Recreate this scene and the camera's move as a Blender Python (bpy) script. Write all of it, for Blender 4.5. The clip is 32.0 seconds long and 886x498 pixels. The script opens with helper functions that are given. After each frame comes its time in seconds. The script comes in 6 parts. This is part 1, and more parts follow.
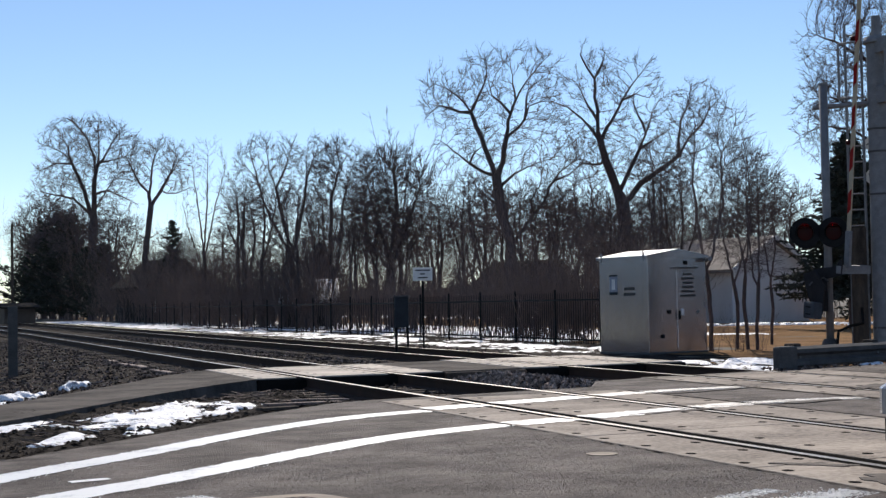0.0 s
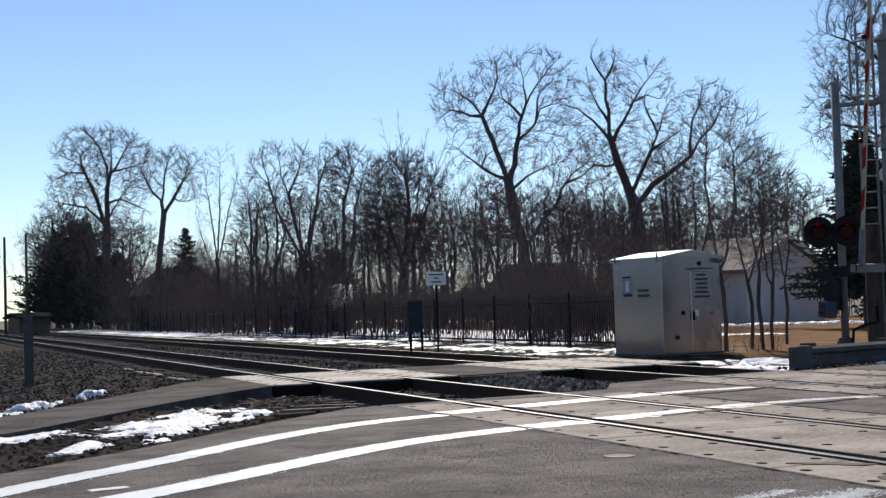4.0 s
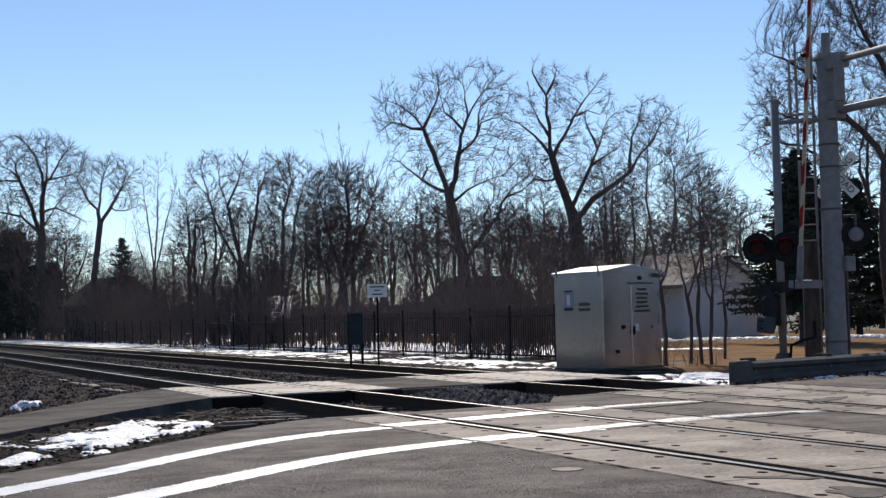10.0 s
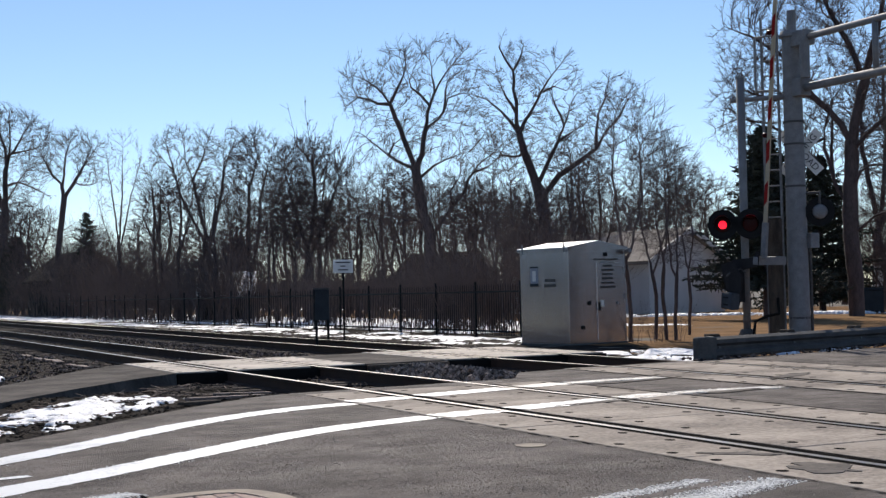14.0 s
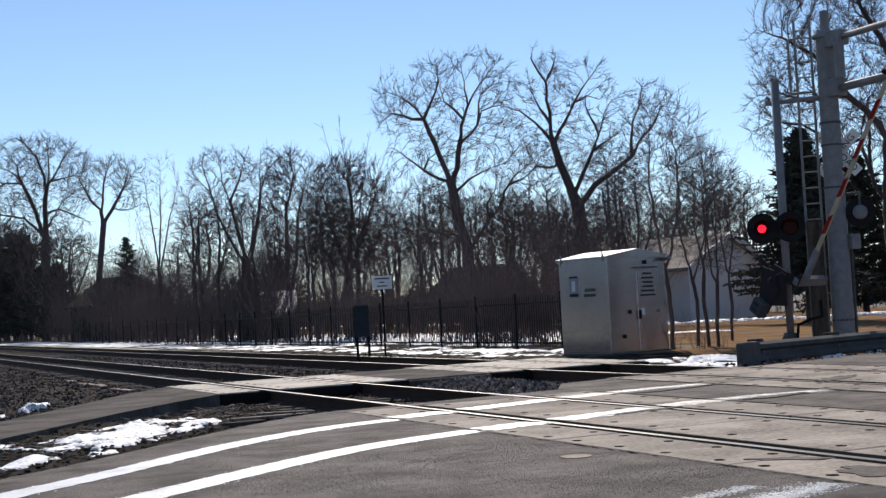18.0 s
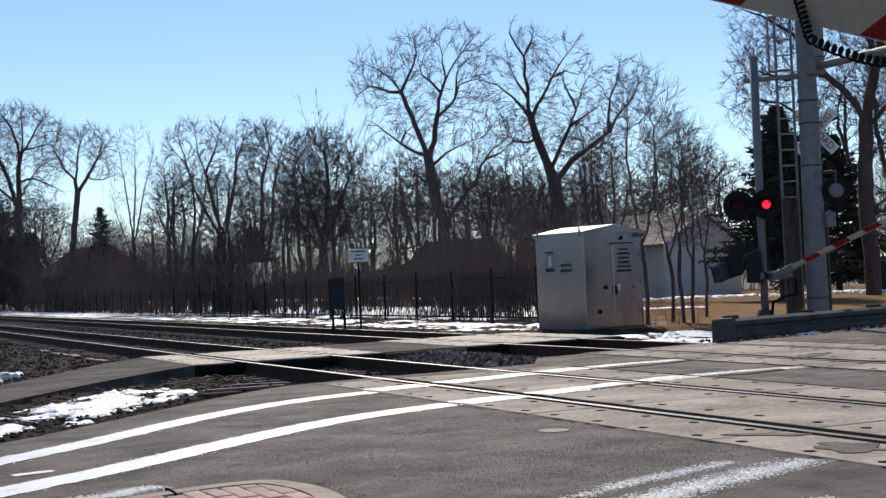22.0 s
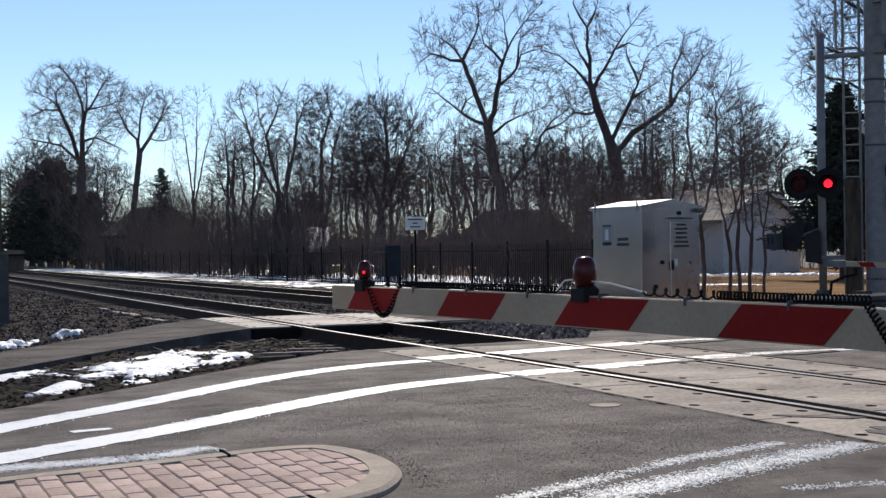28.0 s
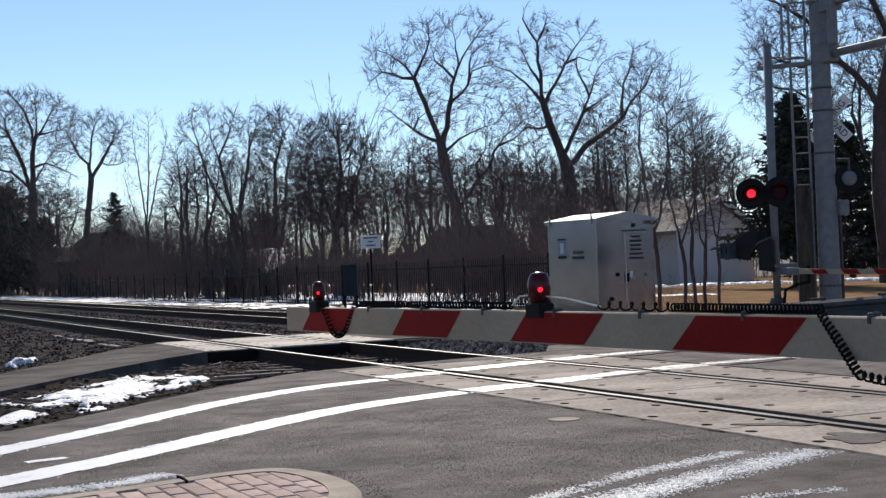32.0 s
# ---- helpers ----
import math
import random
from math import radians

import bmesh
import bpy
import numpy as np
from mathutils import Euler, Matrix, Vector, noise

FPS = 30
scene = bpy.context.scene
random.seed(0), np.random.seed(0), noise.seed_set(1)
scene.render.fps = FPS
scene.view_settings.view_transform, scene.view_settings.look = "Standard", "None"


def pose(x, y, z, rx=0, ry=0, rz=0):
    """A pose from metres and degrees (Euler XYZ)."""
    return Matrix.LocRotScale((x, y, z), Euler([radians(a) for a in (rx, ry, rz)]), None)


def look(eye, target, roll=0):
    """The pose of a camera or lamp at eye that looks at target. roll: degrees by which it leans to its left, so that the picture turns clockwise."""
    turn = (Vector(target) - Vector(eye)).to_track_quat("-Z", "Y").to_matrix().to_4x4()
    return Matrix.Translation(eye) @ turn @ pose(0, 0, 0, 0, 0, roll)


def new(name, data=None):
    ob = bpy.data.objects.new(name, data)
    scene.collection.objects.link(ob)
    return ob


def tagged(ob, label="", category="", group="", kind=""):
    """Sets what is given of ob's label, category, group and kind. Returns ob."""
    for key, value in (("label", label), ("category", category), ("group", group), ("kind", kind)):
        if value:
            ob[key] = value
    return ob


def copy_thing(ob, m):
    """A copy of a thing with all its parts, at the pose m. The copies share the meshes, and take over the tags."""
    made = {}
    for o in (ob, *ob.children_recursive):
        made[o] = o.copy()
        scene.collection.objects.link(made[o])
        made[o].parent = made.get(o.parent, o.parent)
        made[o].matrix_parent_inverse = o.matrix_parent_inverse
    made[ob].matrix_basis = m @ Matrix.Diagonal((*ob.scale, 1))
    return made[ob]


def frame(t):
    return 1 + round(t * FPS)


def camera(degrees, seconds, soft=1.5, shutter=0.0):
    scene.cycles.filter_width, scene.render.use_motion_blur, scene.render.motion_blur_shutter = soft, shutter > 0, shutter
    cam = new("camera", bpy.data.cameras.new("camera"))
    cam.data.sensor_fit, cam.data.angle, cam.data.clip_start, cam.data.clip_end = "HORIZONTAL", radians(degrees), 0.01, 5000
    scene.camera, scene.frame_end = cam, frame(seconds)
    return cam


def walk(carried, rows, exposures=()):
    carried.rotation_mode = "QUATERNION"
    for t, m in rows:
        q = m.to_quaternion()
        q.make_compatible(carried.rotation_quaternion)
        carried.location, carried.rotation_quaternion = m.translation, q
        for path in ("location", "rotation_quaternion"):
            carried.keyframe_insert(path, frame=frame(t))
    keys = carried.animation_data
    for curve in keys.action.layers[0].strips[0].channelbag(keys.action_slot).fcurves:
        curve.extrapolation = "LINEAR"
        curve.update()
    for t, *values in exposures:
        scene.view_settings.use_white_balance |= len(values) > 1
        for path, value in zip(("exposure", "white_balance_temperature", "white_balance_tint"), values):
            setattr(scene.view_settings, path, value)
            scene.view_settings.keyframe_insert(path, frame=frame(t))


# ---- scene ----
cam = camera(36.18, 32.0, soft=1.4)

# seconds, eye x y z, yaw to the left of +y, pitch up, lean (degrees); x runs across the tracks, y along them
PATH = [
    (0.0, 0.036, -0.090, 1.070, -22.35, 2.24, -1.08),
    (0.5, 0.027, -0.091, 1.074, -22.63, 2.27, -0.59),
    (1.0, 0.017, -0.099, 1.075, -22.46, 2.42, -0.86),
    (1.5, 0.017, -0.097, 1.074, -22.07, 2.58, -0.90),
    (2.0, 0.020, -0.091, 1.074, -21.77, 2.54, -0.98),
    (2.5, 0.015, -0.106, 1.073, -21.61, 2.43, -1.51),
    (4.5, 0.022, -0.097, 1.074, -21.83, 2.49, -1.87),
    (5.0, 0.034, -0.084, 1.075, -21.93, 2.76, -1.71),
    (5.5, 0.059, -0.086, 1.066, -22.07, 3.13, -1.93),
    (6.0, 0.042, -0.086, 1.070, -21.83, 3.07, -0.84),
    (6.5, -0.033, -0.061, 1.077, -23.51, 3.21, -1.06),
    (7.0, -0.012, -0.023, 1.083, -24.86, 3.07, -0.56),
    (7.5, 0.026, -0.005, 1.077, -25.27, 3.23, -2.01),
    (8.0, 0.019, 0.016, 1.075, -24.95, 3.18, -2.41),
    (8.5, -0.016, 0.007, 1.083, -23.66, 3.29, -2.08),
    (9.0, -0.028, -0.013, 1.085, -23.14, 3.34, -1.49),
    (9.5, -0.030, -0.013, 1.086, -23.28, 3.34, -1.21),
    (10.0, -0.029, -0.019, 1.065, -24.44, 2.90, -1.40),
    (10.5, -0.005, -0.001, 1.062, -26.04, 1.93, -1.07),
    (11.0, 0.008, 0.004, 1.063, -26.66, 1.55, -1.31),
    (11.5, 0.005, -0.000, 1.067, -26.74, 1.47, -1.36),
    (12.0, 0.006, -0.003, 1.067, -26.44, 1.51, -1.36),
    (12.5, 0.006, 0.005, 1.069, -26.26, 1.67, -1.37),
    (13.0, 0.002, 0.001, 1.068, -25.94, 1.80, -1.30),
    (13.5, -0.002, 0.006, 1.066, -25.81, 1.87, -1.10),
    (14.0, 0.001, 0.007, 1.068, -25.82, 1.84, -1.30),
    (14.5, -0.011, -0.013, 1.064, -25.98, 1.85, -1.75),
    (16.5, 0.021, 0.005, 1.065, -26.75, 1.88, -2.77),
    (17.0, 0.022, 0.007, 1.072, -26.37, 2.48, -3.11),
    (17.5, 0.005, 0.009, 1.067, -25.23, 2.80, -2.71),
    (18.0, 0.006, 0.024, 1.067, -24.24, 2.48, -3.08),
    (18.5, -0.017, -0.002, 1.076, -23.69, 2.40, -2.41),
    (19.0, -0.003, -0.018, 1.073, -24.67, 2.53, -3.79),
    (19.5, 0.006, -0.009, 1.074, -25.16, 2.61, -3.25),
    (20.0, 0.028, 0.009, 1.071, -25.71, 2.62, -3.12),
    (20.5, 0.060, 0.028, 1.064, -25.76, 2.42, -1.58),
    (21.0, 0.064, 0.046, 1.060, -24.93, 2.15, -0.28),
    (21.5, -0.020, 0.040, 1.064, -24.78, 1.73, -1.72),
    (22.0, -0.013, 0.069, 1.062, -25.24, 1.33, -2.45),
    (22.5, 0.004, 0.095, 1.074, -25.02, 1.11, -3.01),
    (23.0, 0.011, 0.095, 1.071, -24.53, 1.04, -2.95),
    (23.5, -0.005, 0.096, 1.066, -23.97, 0.79, -2.06),
    (24.0, -0.016, 0.088, 1.067, -23.90, 0.51, -2.22),
    (24.5, -0.016, 0.085, 1.072, -24.10, 0.63, -2.17),
    (26.5, -0.024, 0.044, 1.083, -22.42, 0.80, -2.02),
    (27.0, -0.034, 0.034, 1.091, -21.61, 0.42, -1.78),
    (27.5, -0.037, 0.022, 1.086, -21.35, 0.23, -1.17),
    (28.0, -0.026, 0.025, 1.080, -22.80, 0.08, -0.83),
    (28.5, -0.042, 0.023, 1.086, -23.08, -0.03, 0.15),
    (29.0, -0.046, 0.024, 1.082, -23.31, -0.10, 0.33),
    (29.5, -0.036, 0.027, 1.079, -23.58, -0.23, 0.47),
    (30.0, -0.027, 0.025, 1.078, -23.89, -0.25, -0.22),
    (30.5, -0.018, 0.035, 1.076, -24.01, -0.19, -0.54),
    (31.0, -0.022, 0.036, 1.079, -24.05, -0.03, -0.51),
    (31.5, -0.017, 0.033, 1.075, -24.15, 0.23, -0.69),
    (32.0, -0.010, 0.039, 1.084, -24.67, 0.75, -2.29),
]


def held(x, y, z, yaw, pitch, lean):
    """The pose of the hand-held camera."""
    a, b = radians(yaw), radians(pitch)
    ahead = Vector((-math.sin(a) * math.cos(b), math.cos(a) * math.cos(b), math.sin(b)))
    return look((x, y, z), Vector((x, y, z)) + ahead, lean)


walk(cam, [(row[0], held(*row[1:])) for row in PATH], [(0, 0.08, 6640, 11.5), (13, 0.09, 6640, 11.5), (24, 0.14, 6640, 11.5), (32, 0.15, 6640, 11.5)])

# ---- light ----
SUN_AZ, SUN_EL = radians(24), radians(37)
world = bpy.data.worlds.new("world")
scene.world = world
world.use_nodes = True
wn = world.node_tree.nodes
sky = wn.new("ShaderNodeTexSky")
sky.sky_type, sky.sun_disc = "NISHITA", False
sky.sun_elevation, sky.sun_rotation = SUN_EL, SUN_AZ
sky.air_density, sky.dust_density, sky.ozone_density = 0.85, 0.0, 3.4
world.node_tree.links.new(sky.outputs[0], wn["Background"].inputs[0])
wn["Background"].inputs[1].default_value = 0.115
sun = new("sun", bpy.data.lights.new("sun", "SUN"))
sun.data.energy, sun.data.angle, sun.data.color = 4.0, radians(0.53), (1.0, 0.93, 0.83)
sun_way = Vector((math.sin(SUN_AZ) * math.cos(SUN_EL), math.cos(SUN_AZ) * math.cos(SUN_EL), math.sin(SUN_EL)))
sun.matrix_world = look(sun_way * 100, (0, 0, 0))


# ---- materials ----
def mat(name, base, rough=0.8, metal=0.0, second=None, scale=3.0, fine=40.0, bump=0.2, spec=0.5, vary=0.0, stretch=(1, 1, 1), depth=0.02, cut=(0.68, 1.02), streak=None, island=0.0):
    """A surface of two mixed tones at two scales with fine relief. vary: how far single pieces differ."""
    m = bpy.data.materials.new(name)
    m.use_nodes = True
    nt = m.node_tree
    n, ln = nt.nodes, nt.links
    b = n["Principled BSDF"]
    b.inputs["Roughness"].default_value, b.inputs["Metallic"].default_value = rough, metal
    b.inputs["Specular IOR Level"].default_value = spec
    co = n.new("ShaderNodeTexCoord")
    mp = n.new("ShaderNodeMapping")
    mp.inputs["Scale"].default_value = stretch
    ln.new(co.outputs["Object"], mp.inputs[0])
    big, small = n.new("ShaderNodeTexNoise"), n.new("ShaderNodeTexNoise")
    for q, s in ((big, scale), (small, fine)):
        q.inputs["Scale"].default_value, q.inputs["Detail"].default_value, q.inputs["Roughness"].default_value = s, 6.0, 0.6
        ln.new(mp.outputs[0], q.inputs["Vector"])
    mixed = n.new("ShaderNodeMix")
    mixed.data_type = "RGBA"
    two = second or tuple(0.62 * c for c in base)
    mixed.inputs[6].default_value, mixed.inputs[7].default_value = (*two, 1), (*base, 1)
    both = n.new("ShaderNodeMath")
    both.operation = "MULTIPLY_ADD"
    ln.new(small.outputs[0], both.inputs[0])
    both.inputs[1].default_value = 0.7
    ln.new(big.outputs[0], both.inputs[2])
    ramp = n.new("ShaderNodeMapRange")
    ramp.inputs[1].default_value, ramp.inputs[2].default_value = cut
    ln.new(both.outputs[0], ramp.inputs[0])
    ln.new(ramp.outputs[0], mixed.inputs[0])
    out = mixed.outputs[2]
    if vary:
        info, hsv = n.new("ShaderNodeObjectInfo"), n.new("ShaderNodeHueSaturation")
        rr = n.new("ShaderNodeMapRange")
        rr.inputs[3].default_value, rr.inputs[4].default_value = 1 - vary, 1 + vary
        ln.new(info.outputs["Random"], rr.inputs[0])
        ln.new(rr.outputs[0], hsv.inputs["Value"])
        ln.new(out, hsv.inputs["Color"])
        out = hsv.outputs[0]
    if island:
        geo, ih, ir = n.new("ShaderNodeNewGeometry"), n.new("ShaderNodeHueSaturation"), n.new("ShaderNodeMapRange")
        ir.inputs[3].default_value, ir.inputs[4].default_value = 1 - island, 1 + island
        ln.new(geo.outputs["Random Per Island"], ir.inputs[0])
        ln.new(ir.outputs[0], ih.inputs["Value"])
        ln.new(out, ih.inputs["Color"])
        out = ih.outputs[0]
    if streak:
        way, amount = streak
        sm, sn, sr, sv = n.new("ShaderNodeMapping"), n.new("ShaderNodeTexNoise"), n.new("ShaderNodeMapRange"), n.new("ShaderNodeHueSaturation")
        sm.inputs["Rotation"].default_value, sm.inputs["Scale"].default_value = (0, 0, radians(-way)), (0.9, 6.5, 1)
        sn.inputs["Scale"].default_value, sn.inputs["Detail"].default_value, sn.inputs["Roughness"].default_value = 1.0, 8.0, 0.72
        sr.inputs[1].default_value, sr.inputs[2].default_value = 0.3, 0.7
        sr.inputs[3].default_value, sr.inputs[4].default_value = 1 - amount, 1 + amount
        ln.new(co.outputs["Object"], sm.inputs[0])
        ln.new(sm.outputs[0], sn.inputs["Vector"])
        ln.new(sn.outputs[0], sr.inputs[0])
        ln.new(sr.outputs[0], sv.inputs["Value"])
        ln.new(out, sv.inputs["Color"])
        out = sv.outputs[0]
    ln.new(out, b.inputs["Base Color"])
    if bump:
        bp = n.new("ShaderNodeBump")
        bp.inputs["Strength"].default_value, bp.inputs["Distance"].default_value = bump, depth
        ln.new(both.outputs[0], bp.inputs["Height"])
        ln.new(bp.outputs[0], b.inputs["Normal"])
    return m


def glow(name, colour, strength):
    m = mat(name, colour, 0.3, bump=0)
    b = m.node_tree.nodes["Principled BSDF"]
    b.inputs["Emission Color"].default_value, b.inputs["Emission Strength"].default_value = (*colour, 1), strength
    return m


ASPHALT = mat("asphalt", (0.2, 0.169, 0.15), 0.8, spec=0.12, second=(0.06, 0.049, 0.043), scale=1.6, fine=150, bump=1.0, depth=0.014, cut=(0.68, 1.02), streak=(33, 0.2))
GRIT = mat("pale_grit", (0.34, 0.3, 0.27), 0.7, second=(0.2, 0.17, 0.15), scale=8, fine=60, bump=0.2, island=0.4)
TAR = mat("dark_pits", (0.125, 0.105, 0.094), 0.9, spec=0.05, second=(0.1, 0.083, 0.074), scale=8, fine=60, bump=0.2, island=0.4)
OLD_ASPHALT = mat("old_asphalt", (0.15, 0.13, 0.115), 0.9, spec=0.06, second=(0.045, 0.04, 0.036), scale=1.2, fine=70, bump=0.8, depth=0.012, streak=(40, 0.25))
CONCRETE = mat("concrete", (0.44, 0.375, 0.31), 0.82, spec=0.08, second=(0.15, 0.125, 0.105), scale=1.1, fine=22, cut=(0.62, 0.98), bump=0.4, vary=0.12, depth=0.005, streak=(12, 0.12))
# cleaner slabs than CONCRETE; glancing sunlight is put into the paler colour too
SUNLIT_CONCRETE = mat("sunlit_concrete", (0.56, 0.49, 0.41), 0.75, spec=0.15, second=(0.33, 0.285, 0.24), scale=1.6, fine=18, bump=0.3, vary=0.1, depth=0.005)
KERB = mat("kerb_concrete", (0.46, 0.385, 0.3), 0.85, spec=0.1, second=(0.3, 0.255, 0.21), scale=3, fine=60, bump=0.5, depth=0.006)
PAINT = mat("road_paint", (0.87, 0.845, 0.79), 0.38, second=(0.5, 0.49, 0.47), scale=3, fine=30, bump=0.3, depth=0.004, cut=(0.62, 0.82))
PUDDLE = mat("wet_film", (0.17, 0.147, 0.128), 0.75, spec=0.05, second=(0.085, 0.074, 0.065), scale=4, fine=30, bump=0.25, depth=0.004)
WORN_PAINT = mat("worn_road_paint", (0.62, 0.6, 0.57), 0.5, second=(0.11, 0.095, 0.085), scale=4, fine=26, bump=1.0, depth=0.015, cut=(0.84, 0.96))
STONE = mat("ballast_stone", (0.22, 0.165, 0.138), 0.95, spec=0.05, second=(0.026, 0.02, 0.017), scale=8, fine=60, bump=0.6, cut=(0.7, 0.98), island=0.75)
BALLAST = mat("ballast_bed", (0.07, 0.056, 0.046), 0.95, spec=0.05, cut=(0.74, 0.98), second=(0.012, 0.01, 0.008), scale=7, fine=16, bump=1.0, depth=0.05)
TIE = mat("tie_wood", (0.12, 0.095, 0.075), 0.9, spec=0.1, second=(0.05, 0.04, 0.034), scale=2, fine=30, bump=0.6, stretch=(1, 6, 1))
RAIL_SIDE = mat("rusty_rail", (0.07, 0.042, 0.03), 0.85, 0.0, spec=0.1, second=(0.05, 0.033, 0.026), scale=4, fine=50)
RAIL_TOP = mat("worn_rail_head", (0.28, 0.255, 0.23), 0.32, 1.0, second=(0.16, 0.145, 0.13), scale=3, fine=80, bump=0.05, stretch=(8, 0.3, 1))
RUBBER = mat("black_rubber", (0.022, 0.021, 0.02), 0.9, spec=0.0, scale=5, fine=80)
SNOW = mat("snow", (0.86, 0.87, 0.9), 0.55, second=(0.3, 0.28, 0.26), scale=5, fine=26, bump=0.8, depth=0.035, cut=(0.62, 0.78))
SOIL = mat("dark_soil", (0.055, 0.045, 0.037), 0.95, spec=0.04, cut=(0.72, 1.0), second=(0.022, 0.018, 0.015), scale=2, fine=25, bump=1.0, depth=0.04)
DRY_GRASS = mat("dry_grass", (0.31, 0.185, 0.095), 0.95, spec=0.02, second=(0.17, 0.1, 0.05), scale=0.8, fine=30, bump=0.8, depth=0.03)
STICK = mat("dry_sticks", (0.26, 0.185, 0.15), 0.85, second=(0.09, 0.06, 0.05), scale=9, fine=60, bump=0.3, island=0.5)
UNSEEN_WALL = mat("unseen_wall", (0.26, 0.215, 0.2), 0.95, second=(0.12, 0.1, 0.095), scale=0.6, fine=5, bump=0)
PALE_STONE = mat("pale_ballast_stone", (0.36, 0.285, 0.235), 0.95, spec=0.05, second=(0.06, 0.047, 0.04), scale=8, fine=60, bump=0.6, cut=(0.7, 0.98), island=0.6)
GROUND = mat("winter_lawn", (0.15, 0.125, 0.095), 0.95, second=(0.085, 0.072, 0.055), scale=0.35, fine=18, bump=0.8, depth=0.04)
BARK = mat("bark", (0.115, 0.084, 0.08), 0.95, second=(0.055, 0.041, 0.04), scale=4, fine=30, bump=0.8, stretch=(1, 1, 0.3))
TWIG = mat("twig_bark", (0.13, 0.098, 0.097), 0.9, second=(0.075, 0.057, 0.057), scale=2, fine=20, bump=0)
BRUSH = mat("brush_twigs", (0.19, 0.135, 0.115), 0.9, second=(0.09, 0.064, 0.056), scale=1.5, fine=20, bump=0)
NEEDLE = mat("conifer_needles", (0.05, 0.056, 0.04), 0.85, second=(0.024, 0.028, 0.02), scale=3, fine=25, bump=0)
STEEL = mat("galvanised_steel", (0.25, 0.25, 0.256), 0.68, 0.3, spec=0.3, second=(0.175, 0.176, 0.182), scale=5, fine=45, bump=0.1)
ALU = mat("aluminium_sheet", (0.57, 0.552, 0.575), 0.2, 0.92, second=(0.48, 0.465, 0.485), scale=1.1, fine=30, bump=0.07)
PALE_ROOF = mat("pale_roof_sheet", (0.93, 0.93, 0.94), 0.35, second=(0.86, 0.86, 0.88), scale=2, fine=30, bump=0.1)
DARK_ENAMEL = mat("dark_enamel", (0.03, 0.027, 0.028), 0.7, spec=0.15, second=(0.02, 0.018, 0.019), scale=3, fine=40, bump=0.1)
DARK_STEEL = mat("dull_guard_steel", (0.1, 0.095, 0.09), 0.75, 0.1, second=(0.055, 0.052, 0.05), scale=3, fine=40, bump=0.15)
BLACK = mat("black_paint", (0.014, 0.014, 0.015), 0.65, spec=0.15, scale=4, fine=50, bump=0.1)
WHITE = mat("white_paint", (0.78, 0.77, 0.74), 0.5, second=(0.66, 0.65, 0.62), scale=3, fine=50, bump=0.08)
ARM_WHITE = mat("reflective_white_sheeting", (0.47, 0.385, 0.275), 0.6, spec=0.05, second=(0.38, 0.31, 0.22), scale=2.5, fine=60, bump=0.05)
ARM_RED = mat("reflective_red_sheeting", (0.3, 0.016, 0.013), 0.6, spec=0.08, second=(0.22, 0.012, 0.01), scale=2.5, fine=60, bump=0.05)
RED_LENS = mat("dark_red_lens", (0.035, 0.0025, 0.003), 0.3, spec=0.1, second=(0.04, 0.003, 0.003), bump=0)
DOME_RED = mat("red_lamp_dome", (0.1, 0.008, 0.008), 0.25, spec=0.3, second=(0.06, 0.005, 0.005), bump=0)
RED_LIT = glow("lit_red_lens", (1.0, 0.01, 0.025), 2.2)
BRICK = mat("paver_brick", (0.6, 0.465, 0.4), 0.85, spec=0.05, second=(0.44, 0.325, 0.275), scale=6, fine=60, bump=0.4, vary=0.2, depth=0.005)
MORTAR = mat("joint_sand", (0.2, 0.15, 0.12), 0.95, second=(0.11, 0.083, 0.066), scale=5, fine=50, bump=0.4)
WEIGHT = mat("blue_grey_cast_iron", (0.075, 0.082, 0.093), 0.7, spec=0.15, second=(0.05, 0.055, 0.063), scale=5, fine=50, bump=0.2)
EMBLEM = mat("pale_blue_enamel", (0.3, 0.32, 0.37), 0.5, second=(0.24, 0.26, 0.31), scale=4, fine=40, bump=0.05)
BLUE_BOX = mat("blue_grey_enamel", (0.036, 0.043, 0.05), 0.6, spec=0.15, second=(0.026, 0.031, 0.037), scale=3, fine=40, bump=0.06)
LETTER = mat("black_lettering", (0.03, 0.03, 0.035), 0.6, bump=0)
SIDING = mat("white_siding", (0.74, 0.735, 0.73), 0.7, second=(0.66, 0.655, 0.65), scale=1.2, fine=25, bump=0.1)
ROOF = mat("grey_shingle", (0.33, 0.285, 0.25), 0.9, second=(0.2, 0.175, 0.155), scale=2, fine=25, bump=0.6)
GLASS = mat("window_glass", (0.03, 0.035, 0.04), 0.08, bump=0)
DARK_ROOF = mat("dark_shingle", (0.05, 0.042, 0.036), 0.95, spec=0.05, second=(0.03, 0.026, 0.022), scale=2, fine=25, bump=0.6)
WALL_BROWN = mat("brown_siding", (0.16, 0.12, 0.09), 0.85, second=(0.1, 0.075, 0.058), scale=1, fine=20, bump=0.2)


